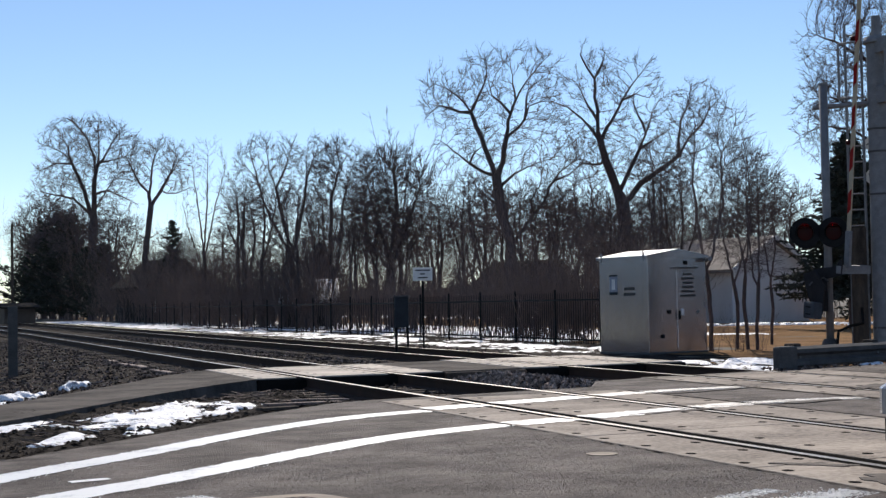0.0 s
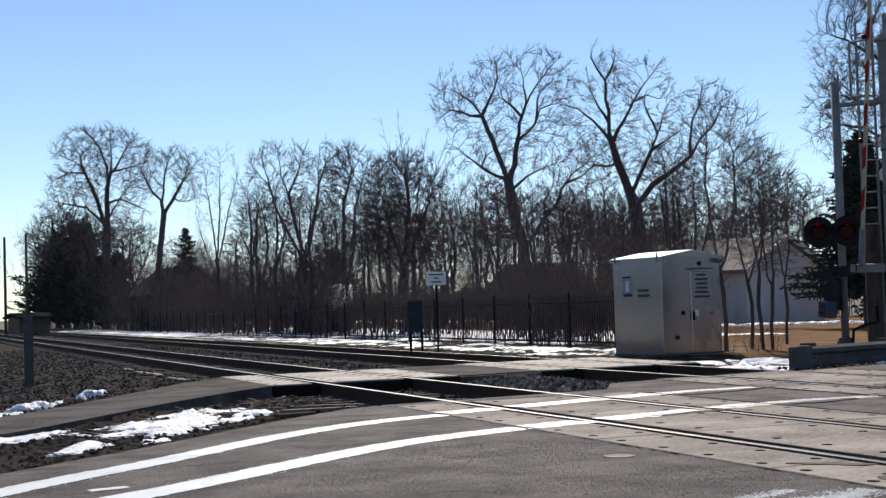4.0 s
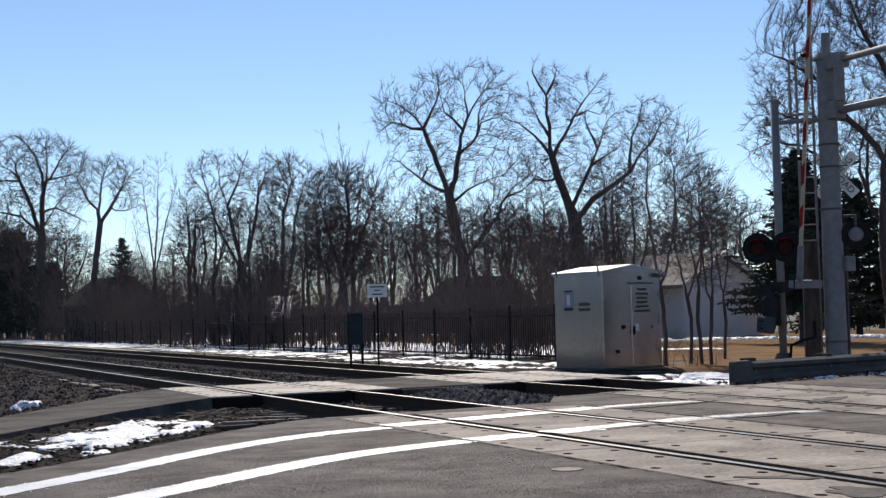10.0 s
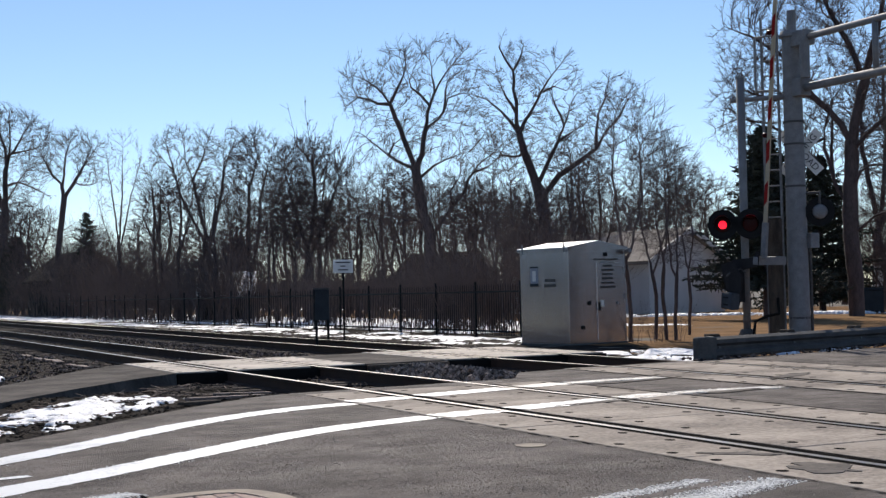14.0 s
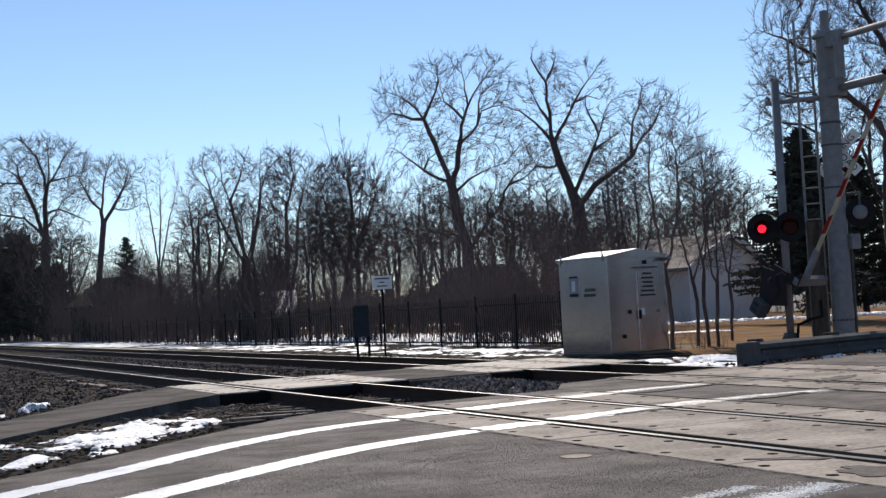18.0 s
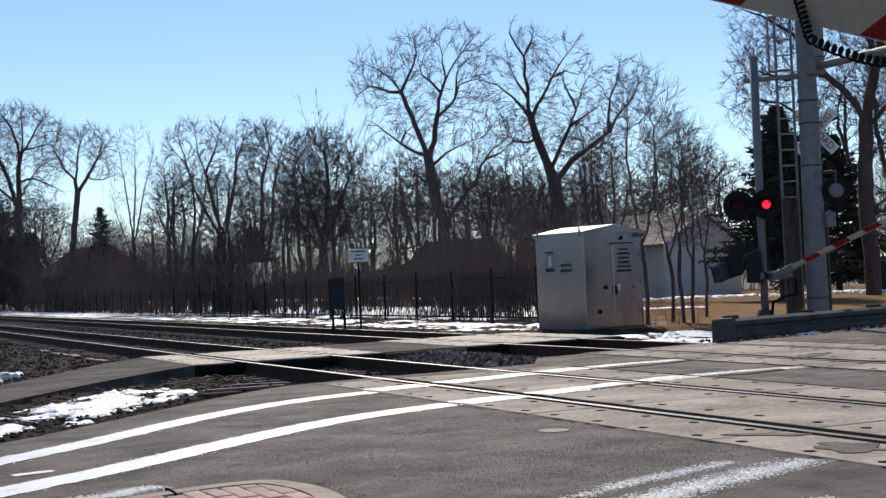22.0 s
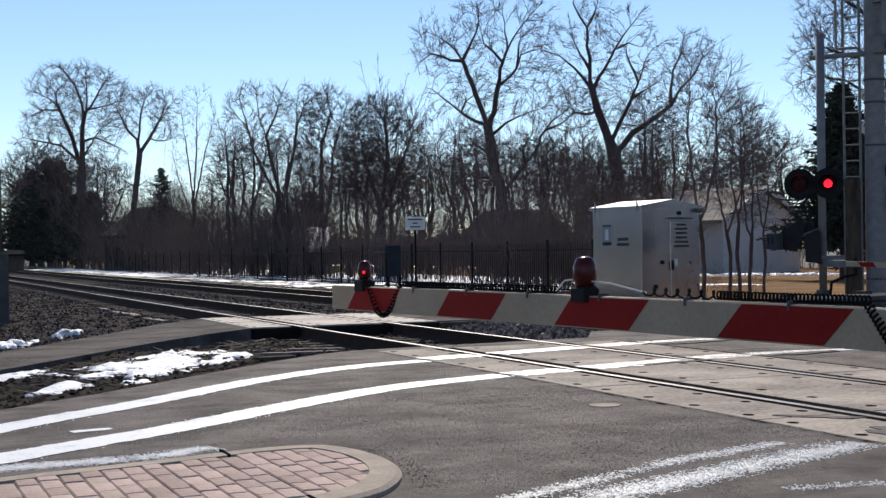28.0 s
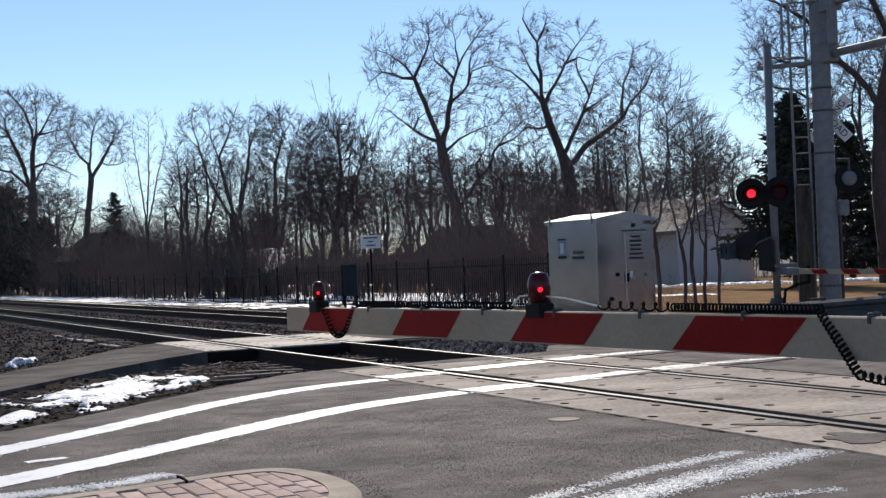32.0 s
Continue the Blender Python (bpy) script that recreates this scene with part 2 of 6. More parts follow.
# ---- building helpers ----
class Shape:
    """Vertices and faces gathered for one mesh."""

    def __init__(self):
        self.v, self.f = [], []

    def add(self, vs, fs):
        k = len(self.v)
        self.v += [tuple(p) for p in vs]
        self.f += [tuple(k + i for i in f) for f in fs]
        return self

    def box(self, x0, x1, y0, y1, z0, z1, c=0.0, m=None):
        """A box with chamfered upper and upright edges of width c."""
        if c <= 0:
            vs = [(x, y, z) for z in (z0, z1) for x, y in ((x0, y0), (x1, y0), (x1, y1), (x0, y1))]
            fs = [(3, 2, 1, 0), (4, 5, 6, 7)] + [(i, (i + 1) % 4, 4 + (i + 1) % 4, 4 + i) for i in range(4)]
        else:
            ring = [(x0 + c, y0), (x1 - c, y0), (x1, y0 + c), (x1, y1 - c), (x1 - c, y1), (x0 + c, y1), (x0, y1 - c), (x0, y0 + c)]
            mx, my = (x0 + x1) / 2, (y0 + y1) / 2
            inner = [(x + math.copysign(min(c, abs(mx - x)), mx - x), y + math.copysign(min(c, abs(my - y)), my - y)) for x, y in ring]
            vs = [(x, y, z0) for x, y in ring] + [(x, y, z1 - c) for x, y in ring] + [(x, y, z1) for x, y in inner]
            fs = [tuple(range(7, -1, -1)), tuple(range(16, 24))]
            fs += [(k * 8 + i, k * 8 + (i + 1) % 8, k * 8 + 8 + (i + 1) % 8, k * 8 + 8 + i) for k in (0, 1) for i in range(8)]
        if m is not None:
            vs = [m @ Vector(p) for p in vs]
        return self.add(vs, fs)

    def tube(self, pts, radii, sides=8, cap=True):
        """A round bar along points."""
        pts = [Vector(p) for p in pts]
        if not hasattr(radii, "__len__"):
            radii = [radii] * len(pts)
        vs, n = [], len(pts)
        side = None
        for i, p in enumerate(pts):
            d = (pts[min(i + 1, n - 1)] - pts[max(i - 1, 0)]).normalized()
            if side is None:
                side = d.orthogonal().normalized()
            else:
                side = (side - d * side.dot(d))
                side = side.normalized() if side.length > 1e-6 else d.orthogonal().normalized()
            up = d.cross(side)
            for k in range(sides):
                a = 2 * math.pi * k / sides
                vs.append(p + (side * math.cos(a) + up * math.sin(a)) * radii[i])
        fs = [(i * sides + k, i * sides + (k + 1) % sides, (i + 1) * sides + (k + 1) % sides, (i + 1) * sides + k) for i in range(n - 1) for k in range(sides)]
        if cap:
            fs += [tuple(range(sides - 1, -1, -1)), tuple(range((n - 1) * sides, n * sides))]
        return self.add(vs, fs)

    def slab(self, outline, z0, z1, c=0.0):
        """An upright prism over an outline, counterclockwise, with an eased top edge."""
        n = len(outline)
        vs = [(x, y, z0) for x, y in outline] + [(x, y, z1 - c) for x, y in outline]
        if c:
            cx, cy = sum(p[0] for p in outline) / n, sum(p[1] for p in outline) / n
            vs += [(x + (cx - x) * c / max(0.01, math.hypot(cx - x, cy - y)), y + (cy - y) * c / max(0.01, math.hypot(cx - x, cy - y)), z1) for x, y in outline]
        k = len(vs) // n
        fs = [tuple(range((k - 1) * n, k * n)), tuple(range(n - 1, -1, -1))]
        fs += [(j * n + i, j * n + (i + 1) % n, (j + 1) * n + (i + 1) % n, (j + 1) * n + i) for j in range(k - 1) for i in range(n)]
        return self.add(vs, fs)

    def mesh(self, name, material, smooth=False):
        me = bpy.data.meshes.new(name)
        me.from_pydata(self.v, [], self.f)
        me.materials.append(material)
        if smooth:
            me.shade_smooth()
        me.update()
        return me


def part(name, shape, material, parent, label="", smooth=False):
    ob = new(name, shape.mesh(name, material, smooth))
    ob.parent = parent
    if label:
        tagged(ob, label)
    return ob


def thing(name, label, category, m=None, group="", kind=""):
    ob = new(name)
    ob.matrix_basis = m or Matrix()
    return tagged(ob, label, category, group, kind)


def whole(name, shape, material, label, category, m=None, group="", kind="", smooth=False):
    ob = new(name, shape.mesh(name, material, smooth))
    ob.matrix_basis = m or Matrix()
    return tagged(ob, label, category, group, kind)


def hills(x, y, s=1.0):
    return noise.noise(Vector((x * s, y * s, 0.3)))


def sheet(outline_test, x0, x1, y0, y1, step, height):
    """A gridded ground sheet where outline_test holds, with the given height function."""
    sh, idx = Shape(), {}
    nx, ny = int((x1 - x0) / step), int((y1 - y0) / step)
    for i in range(nx):
        for j in range(ny):
            if outline_test(x0 + (i + 0.5) * step, y0 + (j + 0.5) * step):
                f = []
                for a, b in ((i, j), (i + 1, j), (i + 1, j + 1), (i, j + 1)):
                    if (a, b) not in idx:
                        idx[a, b] = len(sh.v)
                        x, y = x0 + a * step, y0 + b * step
                        sh.v.append((x, y, height(x, y)))
                    f.append(idx[a, b])
                sh.f.append(tuple(f))
    return sh


# ---- ground, road and tracks ----
big, X, Y = Shape(), (-3000, -6, 12.9, 3000), (-3000, 11.8, 320, 3000)
big.add([(x, y, -0.1) for y in Y for x in X], [(4 * j + i, 4 * j + i + 1, 4 * j + i + 5, 4 * j + i + 4) for j in range(3) for i in range(3) if (i, j) != (1, 1)])
whole("ground", big, GROUND, "flat winter lawn of dull brown grass", "ground", kind="structure")

GAUGE, HEAD = 1.435, 0.072
TRACKS = (5.77, 10.21)

road_line = [(-14, -8), (-4, 4.6), (-0.9, 8.4), (0.75, 10.05), (1.6, 10.9), (2.2, 11.55), (2.85, 12.3), (3.66, 13.2), (4.47, 13.95), (5.0, 14.2),
             (8.0, 14.6), (8.6, 15.6), (9.4, 15.8), (11.4, 16.2), (13, 16.45), (17, 17.2), (24, 18.2), (60, 20)]
road = Shape().slab(road_line[::-1] + [(-14, -30), (60, -30)], -0.28, 0.0)
whole("road", road, ASPHALT, "worn grey asphalt road over the tracks", "road", kind="structure")


def strip(points, width, z, jag=0.0, seed=1, gap=None):
    """A thin painted band along points."""
    rng = random.Random(seed)
    fine = []
    for (x0, y0), (x1, y1) in zip(points, points[1:]):
        n = max(2, int(math.hypot(x1 - x0, y1 - y0) / 0.06))
        fine += [(x0 + (x1 - x0) * i / n, y0 + (y1 - y0) * i / n) for i in range(n)]
    fine.append(points[-1])
    for _ in range(14):
        fine = [fine[0]] + [tuple((a[k] + 2 * b[k] + c[k]) / 4 for k in (0, 1)) for a, b, c in zip(fine, fine[1:], fine[2:])] + [fine[-1]]
    sh = Shape()
    for i, p in enumerate(fine):
        a, b = fine[max(0, i - 1)], fine[min(len(fine) - 1, i + 1)]
        d = Vector((b[0] - a[0], b[1] - a[1], 0)).normalized()
        nrm = Vector((-d.y, d.x, 0))
        w0, w1 = (width / 2 + rng.uniform(-jag, jag) for _ in (0, 1))
        sh.v += [tuple(Vector((*p, z)) + nrm * w0), tuple(Vector((*p, z)) - nrm * w1)]
        if i:
            sh.f.append((2 * i - 2, 2 * i - 1, 2 * i + 1, 2 * i))
    return sh


LINE_1 = [(-3.4, 4.4), (-0.6, 7.55), (0.91, 9.2), (1.77, 10.0), (2.32, 10.6), (2.95, 11.25), (3.61, 11.8), (4.31, 12.22), (4.98, 12.4)]
LINE_2 = [(-3, 4.6), (-0.4, 6.8), (0.76, 7.78), (1.46, 8.27), (1.87, 8.6), (2.36, 9.03), (2.89, 9.47), (3.53, 9.97), (4.1, 10.28), (4.98, 10.6)]
for pts, mt, w, lab in ((LINE_1, PAINT, 0.29, "white painted edge line on the asphalt"), (LINE_2, PAINT, 0.31, "white painted edge line on the asphalt"),
                        ([(8.04, 13.4), (8.7, 13.5), (9.38, 13.5)], WORN_PAINT, 0.24, "worn white edge line between the tracks"),
                        ([(8.04, 11.36), (8.6, 11.42), (9.38, 11.3)], WORN_PAINT, 0.22, "worn white edge line between the tracks")):
    whole("lane_line", strip(pts, w, 0.004, 0.012 if mt == PAINT else 0.02), mt, lab, "road marking", group="road markings", kind="structure")


def flakes(points, width, n, seed, z=0.0015, size=(0.0025, 0.0085)):
    """What is left of a worn painted band: many small ragged chips of paint, thinning out to its edges."""
    rg, sh = random.Random(seed), Shape()
    runs = [(Vector(p), Vector(q)) for p, q in zip(points, points[1:])]
    total = sum((q - p).length for p, q in runs)
    for _ in range(n):
        u = rg.random() * total
        for p, q in runs:
            if u <= (q - p).length:
                break
            u -= (q - p).length
        d = (q - p).normalized()
        c = p + d * u + Vector((-d.y, d.x)) * max(-1, min(1, rg.gauss(0, 0.42))) * width / 2
        if noise.noise(Vector((c.x * 1.7, c.y * 1.7, seed))) + 0.5 * noise.noise(Vector((c.x * 7, c.y * 7, seed))) < rg.uniform(-0.55, 0.1):
            continue
        a0, s = rg.uniform(0, 6.28), rg.uniform(*size)
        ring5 = [(c.x + s * rg.uniform(0.5, 1.2) * math.cos(a0 + 1.2566 * i), c.y + s * rg.uniform(0.5, 1.2) * math.sin(a0 + 1.2566 * i)) for i in range(5)]
        h = z + rg.uniform(0, 0.002)
        sh.add([(x, y, h) for x, y in ring5] + [(x, y, -0.002) for x, y in ring5], [(0, 1, 2, 3, 4)] + [(i, i + 5, (i + 1) % 5 + 5, (i + 1) % 5) for i in range(5)])
    return sh


for k, (pts, w, n, mt) in enumerate((([(2.08, 4.92), (2.8, 5.18), (3.7, 5.5), (4.92, 5.98)], 0.33, 12000, PAINT), ([(1.49, 4.84), (2.51, 5.33), (3.78, 5.94), (4.57, 6.18)], 0.18, 4200, PAINT), ([(0.5, 7.3), (0.9, 7.3), (1.3, 7.33), (1.72, 7.5)], 0.26, 5000, PAINT), ([(3.7, 5.0), (4.2, 4.93)], 0.16, 260, PAINT), (LINE_1, 0.37, 5000, PAINT), (LINE_2, 0.4, 5500, PAINT), ([(8.04, 13.4), (8.7, 13.5), (9.38, 13.5)], 0.36, 5200, PAINT), ([(8.04, 11.36), (8.6, 11.42), (9.38, 11.3)], 0.34, 5200, PAINT))):
    whole("lane_line", flakes(pts, w, n, k), mt, "worn and flaking white road line", "road marking", group="road markings", kind="structure")
for k, (pts, w, n, mt, size, lab) in enumerate((([(1.0, 7.6), (3.2, 8.6), (4.9, 9.3)], 2.6, 1800, TAR, (0.0015, 0.005), "dark pits in worn asphalt"), ([(2.6, 6.0), (4.9, 7.2)], 2.6, 1500, TAR, (0.0015, 0.005), "dark pits in worn asphalt"), ([(0.6, 8.6), (2.4, 10.2), (4.9, 11.6)], 1.4, 900, TAR, (0.0015, 0.005), "dark pits between the lines"), ([(1.2, 7.9), (4.9, 9.0)], 3.0, 4000, GRIT, (0.0015, 0.005), "pale grit on the asphalt"), ([(2.5, 5.6), (4.9, 6.9)], 2.4, 5000, GRIT, (0.0015, 0.0045), "pale grit on the asphalt"),
                                                ([(2.3, 5.75), (2.43, 6.2), (2.5, 6.7), (2.42, 7.1), (2.1, 7.3)], 0.16, 300, TAR, (0.002, 0.006), "dark dirt along the island kerb"))):
    whole("road_grit", flakes(pts, w, n, 40 + k, 0.001, size), mt, lab, "grit", kind="stuff")
whole("lane_line", strip([(1.08, 8.58), (1.33, 8.63)], 0.1, 0.004, 0.012), PAINT, "short thin white paint dash on asphalt", "road marking", group="road markings", kind="structure")


def rail_profile(sh_side, sh_top, x, y0, y1, z=0.0):
    """A rail: foot, web and head as one bar; its running surface apart."""
    prof = [(-0.076, -0.175), (0.076, -0.175), (0.076, -0.16), (0.012, -0.14), (0.012, -0.04), (0.036, -0.032), (0.036, -0.006), (0.03, -0.001), (-0.03, -0.001), (-0.036, -0.006),
            (-0.036, -0.032), (-0.012, -0.04), (-0.012, -0.14), (-0.076, -0.16)]
    n = len(prof)
    sh_side.add([(x + a, y, z + b) for y in (y0, y1) for a, b in prof], [(i, (i + 1) % n, n + (i + 1) % n, n + i) for i in range(n)] + [tuple(range(n - 1, -1, -1)), tuple(range(n, 2 * n))])
    sh_top.add([(x - 0.033, y0, z + 0.0015), (x + 0.033, y0, z + 0.0015), (x + 0.033, y1, z + 0.0015), (x - 0.033, y1, z + 0.0015)], [(0, 1, 2, 3)])


def track(x0, label):
    tr = thing("railway_track", label, "railway track", kind="structure")
    for x in (x0, x0 + GAUGE):
        side, top = Shape(), Shape()
        rail_profile(side, top, x, -60, 260)
        ra = part("rail", side, RAIL_SIDE, tr, "rusty steel rail")
        part("rail_head", top, RAIL_TOP, ra, "polished running surface")
    tie = Shape().box(-1.3, 1.3, -0.11, 0.11, -0.19, 0, 0.015)
    me = tie.mesh("tie", TIE)
    rng = random.Random(int(x0))
    for k in range(190):
        y = 14.2 + k * 0.53
        if 19.0 < y < 23.4:
            continue
        ob = new("tie", me)
        ob.parent = tr
        ob.matrix_basis = pose(x0 + GAUGE / 2 + rng.uniform(-0.04, 0.04), y, -0.165 + rng.uniform(-0.01, 0.006), 0, 0, rng.uniform(-1.2, 1.2))
    return tr


track(TRACKS[0], "railway track on timber ties in dark ballast")
track(TRACKS[1], "second railway track on timber ties beyond")


def bed_z(x, y):
    z = -0.2 + 0.03 * hills(x, y, 1.3) + 0.02 * hills(x, y, 4.1)
    if x < 4.6:
        z -= 0.25 * min(1.0, (4.6 - x) / 2.5)
    if x > 12.2:
        z += 0.11 * min(1, (x - 12.2) / 0.7)
    mid = abs(x - 8.7)
    if mid < 0.8:
        z += 0.06 * (1 - mid / 0.8)
        if 15.5 < y < 19.4:
            z += 0.1 * min(1.0, (y - 15.5) / 2) * (1 - mid / 0.8)
    return z


bed = sheet(lambda x, y: True, -6.0, 13.0, 11.8, 60, 0.2, bed_z)
whole("ballast", bed, BALLAST, "dark crushed-stone ballast under the tracks", "ballast", kind="structure")
far_bed = sheet(lambda x, y: True, -6.0, 13.0, 60, 320, 2.0, bed_z)
whole("ballast", far_bed, BALLAST, "dark crushed-stone ballast along the far tracks", "ballast", kind="structure")


def panels(x0, y0, y1, n, name="crossing_panel", surface=CONCRETE):
    """Concrete crossing slabs on the field sides and in the gauge, along y, with flangeways."""
    cr = thing("level_crossing", "concrete slab crossing surface set between the rails", "crossing", kind="structure")
    step = (y1 - y0) / n
    for a, b in ((x0 - 0.75, x0 - 0.135), (x0 + 0.145, x0 + GAUGE - 0.125), (x0 + GAUGE + 0.105, x0 + GAUGE + 0.76)):
        me = Shape().box(a, b, 0.008, step - 0.008, -0.16, 0.003, 0.005).mesh(name, surface)
        for k in range(n):
            ob = new(name, me)
            ob.parent = cr
            ob.matrix_basis = pose(0, y0 + k * step, random.uniform(0.0, 0.003))
            lug = Shape()
            for fx in (0.16, 0.84):
                for fy in (0.1, 0.37, 0.63, 0.9):
                    cx, cy = a + (b - a) * fx, step * fy
                    lug.slab([(cx + 0.036 * math.cos(q * math.pi / 4), cy + 0.042 * math.sin(q * math.pi / 4)) for q in range(8)], 0.0032, 0.0052)
            part("lifting_pocket", lug, RUBBER, ob)
    sides = Shape()
    for x in (x0, x0 + GAUGE):
        a, b = (0.134, 0.144) if x == x0 else (0.124, 0.104)
        sides.box(x - a, x - 0.037, y0, y1, -0.16, 0.0022)
        sides.box(x + 0.037, x + b, y0, y1, -0.16, 0.0022)
    # added black beams: shade and dirt on the slab ends put into colour
    for y in (y0 - 0.1, y1 + 0.002):
        part("end_shade_beam", Shape().box(x0 - 0.75, x0 + GAUGE + 0.76, y, y + 0.098, -0.24, -0.012, 0.01), RUBBER, cr, "added black beam for the shade and dirt on the slab ends")
    part("flangeway_filler", sides, RUBBER, cr, "black rubber filler beside the rails")
    return cr


for x0, x1 in ((5.03, 5.66), (5.9, 7.08), (7.3, 7.94)):
    for y0, k, mt in ((12.52, 0.28, PAINT), (10.57, 0.25, PAINT)):
        if x0 > 7:
            mt = WORN_PAINT
        q = [(x, y0 + (x - 5) * k) for x in (x0, (x0 + x1) / 2, x1)]
        whole("lane_line", strip(q, 0.38, 0.009, 0.03), mt, "white line across the crossing slabs", "road marking", group="road markings", kind="structure")
panels(TRACKS[0], -4.4, 13.9, 8)
panels(TRACKS[1], -2.4, 15.9, 8)
panels(TRACKS[0], 19.3, 22.7, 2, surface=SUNLIT_CONCRETE)
panels(TRACKS[1], 19.5, 23.1, 2, surface=SUNLIT_CONCRETE)

for x, w in ((4.985, 0.008), (8.0, 0.05), (9.42, 0.045), (12.45, 0.06)):
    q = [(x, -4), (x + 0.01, 4), (x - 0.01, 9), (x, 13.7 if x < 9 else 15.7)]
    whole("tar_seam", strip(q, w, 0.0055, 0.015, seed=int(x)), RUBBER, "black tar seam beside the slabs", "road seam", group="tar seams", kind="structure")
for k, (cx, cy, rx, ry, turn) in enumerate(((5.43, 6.96, 0.07, 0.22, -132), (5.38, 6.16, 0.16, 0.25, -170), (6.9, 10.9, 0.07, 0.5, -75), (8.6, 11.15, 0.08, 0.5, -80), (10.6, 12.6, 0.1, 0.6, -60), (8.7, 13.1, 0.08, 0.5, -80))):
    rg = random.Random(k)
    ph = [rg.uniform(0, 6.28) for _ in range(3)]
    out = []
    for i in range(36):
        a = i * math.pi / 18
        r = 1 + 0.25 * math.sin(2 * a + ph[0]) + 0.18 * math.sin(5 * a + ph[1]) + 0.1 * math.sin(9 * a + ph[2])
        u, v = rx * r * math.cos(a), ry * r * math.sin(a)
        c, s = math.cos(radians(turn)), math.sin(radians(turn))
        out.append((cx + c * u - s * v, cy + s * u + c * v))
    whole("wet_patch", Shape().slab(out, 0.004, 0.0095), PUDDLE, "dark wet film of meltwater on the road", "puddle", group="wet patches", kind="structure")

path_mid = Shape().slab([(8.0, 19.4), (9.42, 19.5), (9.42, 23.0), (8.0, 22.8)], -0.2, -0.002)
# added dark board: the path's shaded, dirty side put into its colour
edge = Shape().box(8.02, 9.4, 19.28, 19.4, -0.25, -0.02, 0.01)
whole("path_shade_board", edge, TIE, "added dark board for the shade and dirt on the path side", "edging", kind="structure")
whole("footpath", path_mid, OLD_ASPHALT, "asphalt footpath between the two tracks", "path", kind="structure")
walkway = Shape()
cl = [(5.0, 19.2, 22.6, 0.0), (4.2, 18.4, 21.6, -0.01), (3.2, 17.2, 19.9, -0.025), (2.2, 15.7, 18.1, -0.03), (1.3, 14.3, 16.6, -0.03), (0.9, 13.8, 16.1, -0.03)]
for k, (x, a, b, z) in enumerate(cl):
    walkway.v += [(x, a, z), (x, b, z), (x, a - 0.06, z - 0.25), (x, b + 0.06, z - 0.25)]
    if k:
        i = 4 * k
        walkway.f += [(i - 4, i - 3, i + 1, i), (i - 2, i - 4, i, i + 2), (i - 3, i - 1, i + 3, i + 1)]
whole("footpath", walkway, OLD_ASPHALT, "asphalt footpath ramping up to the tracks", "path", kind="structure")
side_walk = thing("sidewalk", "pale concrete sidewalk slabs beside the road", "sidewalk", kind="structure")
for k in range(6):
    a, b = Vector((0.88 - 1.5 * k * 0.75, 13.75 - 1.5 * k * 0.66)), Vector((0.88 - 1.5 * k * 0.75, 16.0 - 1.5 * k * 0.66))
    q = Vector((-1.1, -0.97))
    sl = Shape().slab([tuple(a), tuple(b), tuple(b + q), tuple(a + q)], -0.4, -0.03, 0.01)
    part("slab", sl, CONCRETE, side_walk)

# verge between the road and the path
def verge_z(x, y):
    return -0.07 + 0.05 * hills(x, y, 1.1) + 0.03 * hills(x, y, 3.7) - 0.12 * max(0.0, min(1.0, (y - 14.5 - 0.5 * x) / 2))


verge = sheet(lambda x, y: x < 5.0 and y > 8.9 + 1.12 * x and y < 18, -9, 5.2, 2, 18, 0.15, verge_z)
whole("verge", verge, SOIL, "dark bare soil verge beside the road", "verge", kind="structure")


def blob(cx, cy, rx, ry, turn, z, seed, thick=0.1, step=0.035, ground=None):
    """A melting patch of snow: an uneven mound whose ragged rim sinks into the ground."""
    off = seed * 5.37
    c, s = math.cos(radians(turn)), math.sin(radians(turn))
    sh, idx = Shape(), {}
    nx, ny = int(2.8 * rx / step), int(2.8 * ry / step)

    def h(i, j):
        u, w = i * step - 1.4 * rx, j * step - 1.4 * ry
        p = Vector((u + off, w * 0.8, off))
        return 0.66 - (u / rx) ** 2 - (w / ry) ** 2 + 0.85 * noise.noise(p * 1.3) + 0.85 * noise.noise(p * 3.6) + 0.7 * noise.noise(p * 8.0) + 0.4 * noise.noise(p * 17.0)

    for i in range(nx):
        for j in range(ny):
            keys = [(i + a, j + b) for a, b in ((0, 0), (1, 0), (1, 1), (0, 1))]
            hs = [h(*q) for q in keys]
            if max(hs) < -0.1:
                continue
            f = []
            for key, v in zip(keys, hs):
                if key not in idx:
                    idx[key] = len(sh.v)
                    u, w = key[0] * step - 1.4 * rx, key[1] * step - 1.4 * ry
                    x, y = cx + c * u - s * w, cy + s * u + c * w
                    sh.v.append((x, y, (ground(x, y) if ground else z) + thick * (math.sqrt(min(v, 1.2)) if v > 0 else max(v * 4, -1))))
                f.append(idx[key])
            sh.f.append(tuple(f))
    return sh


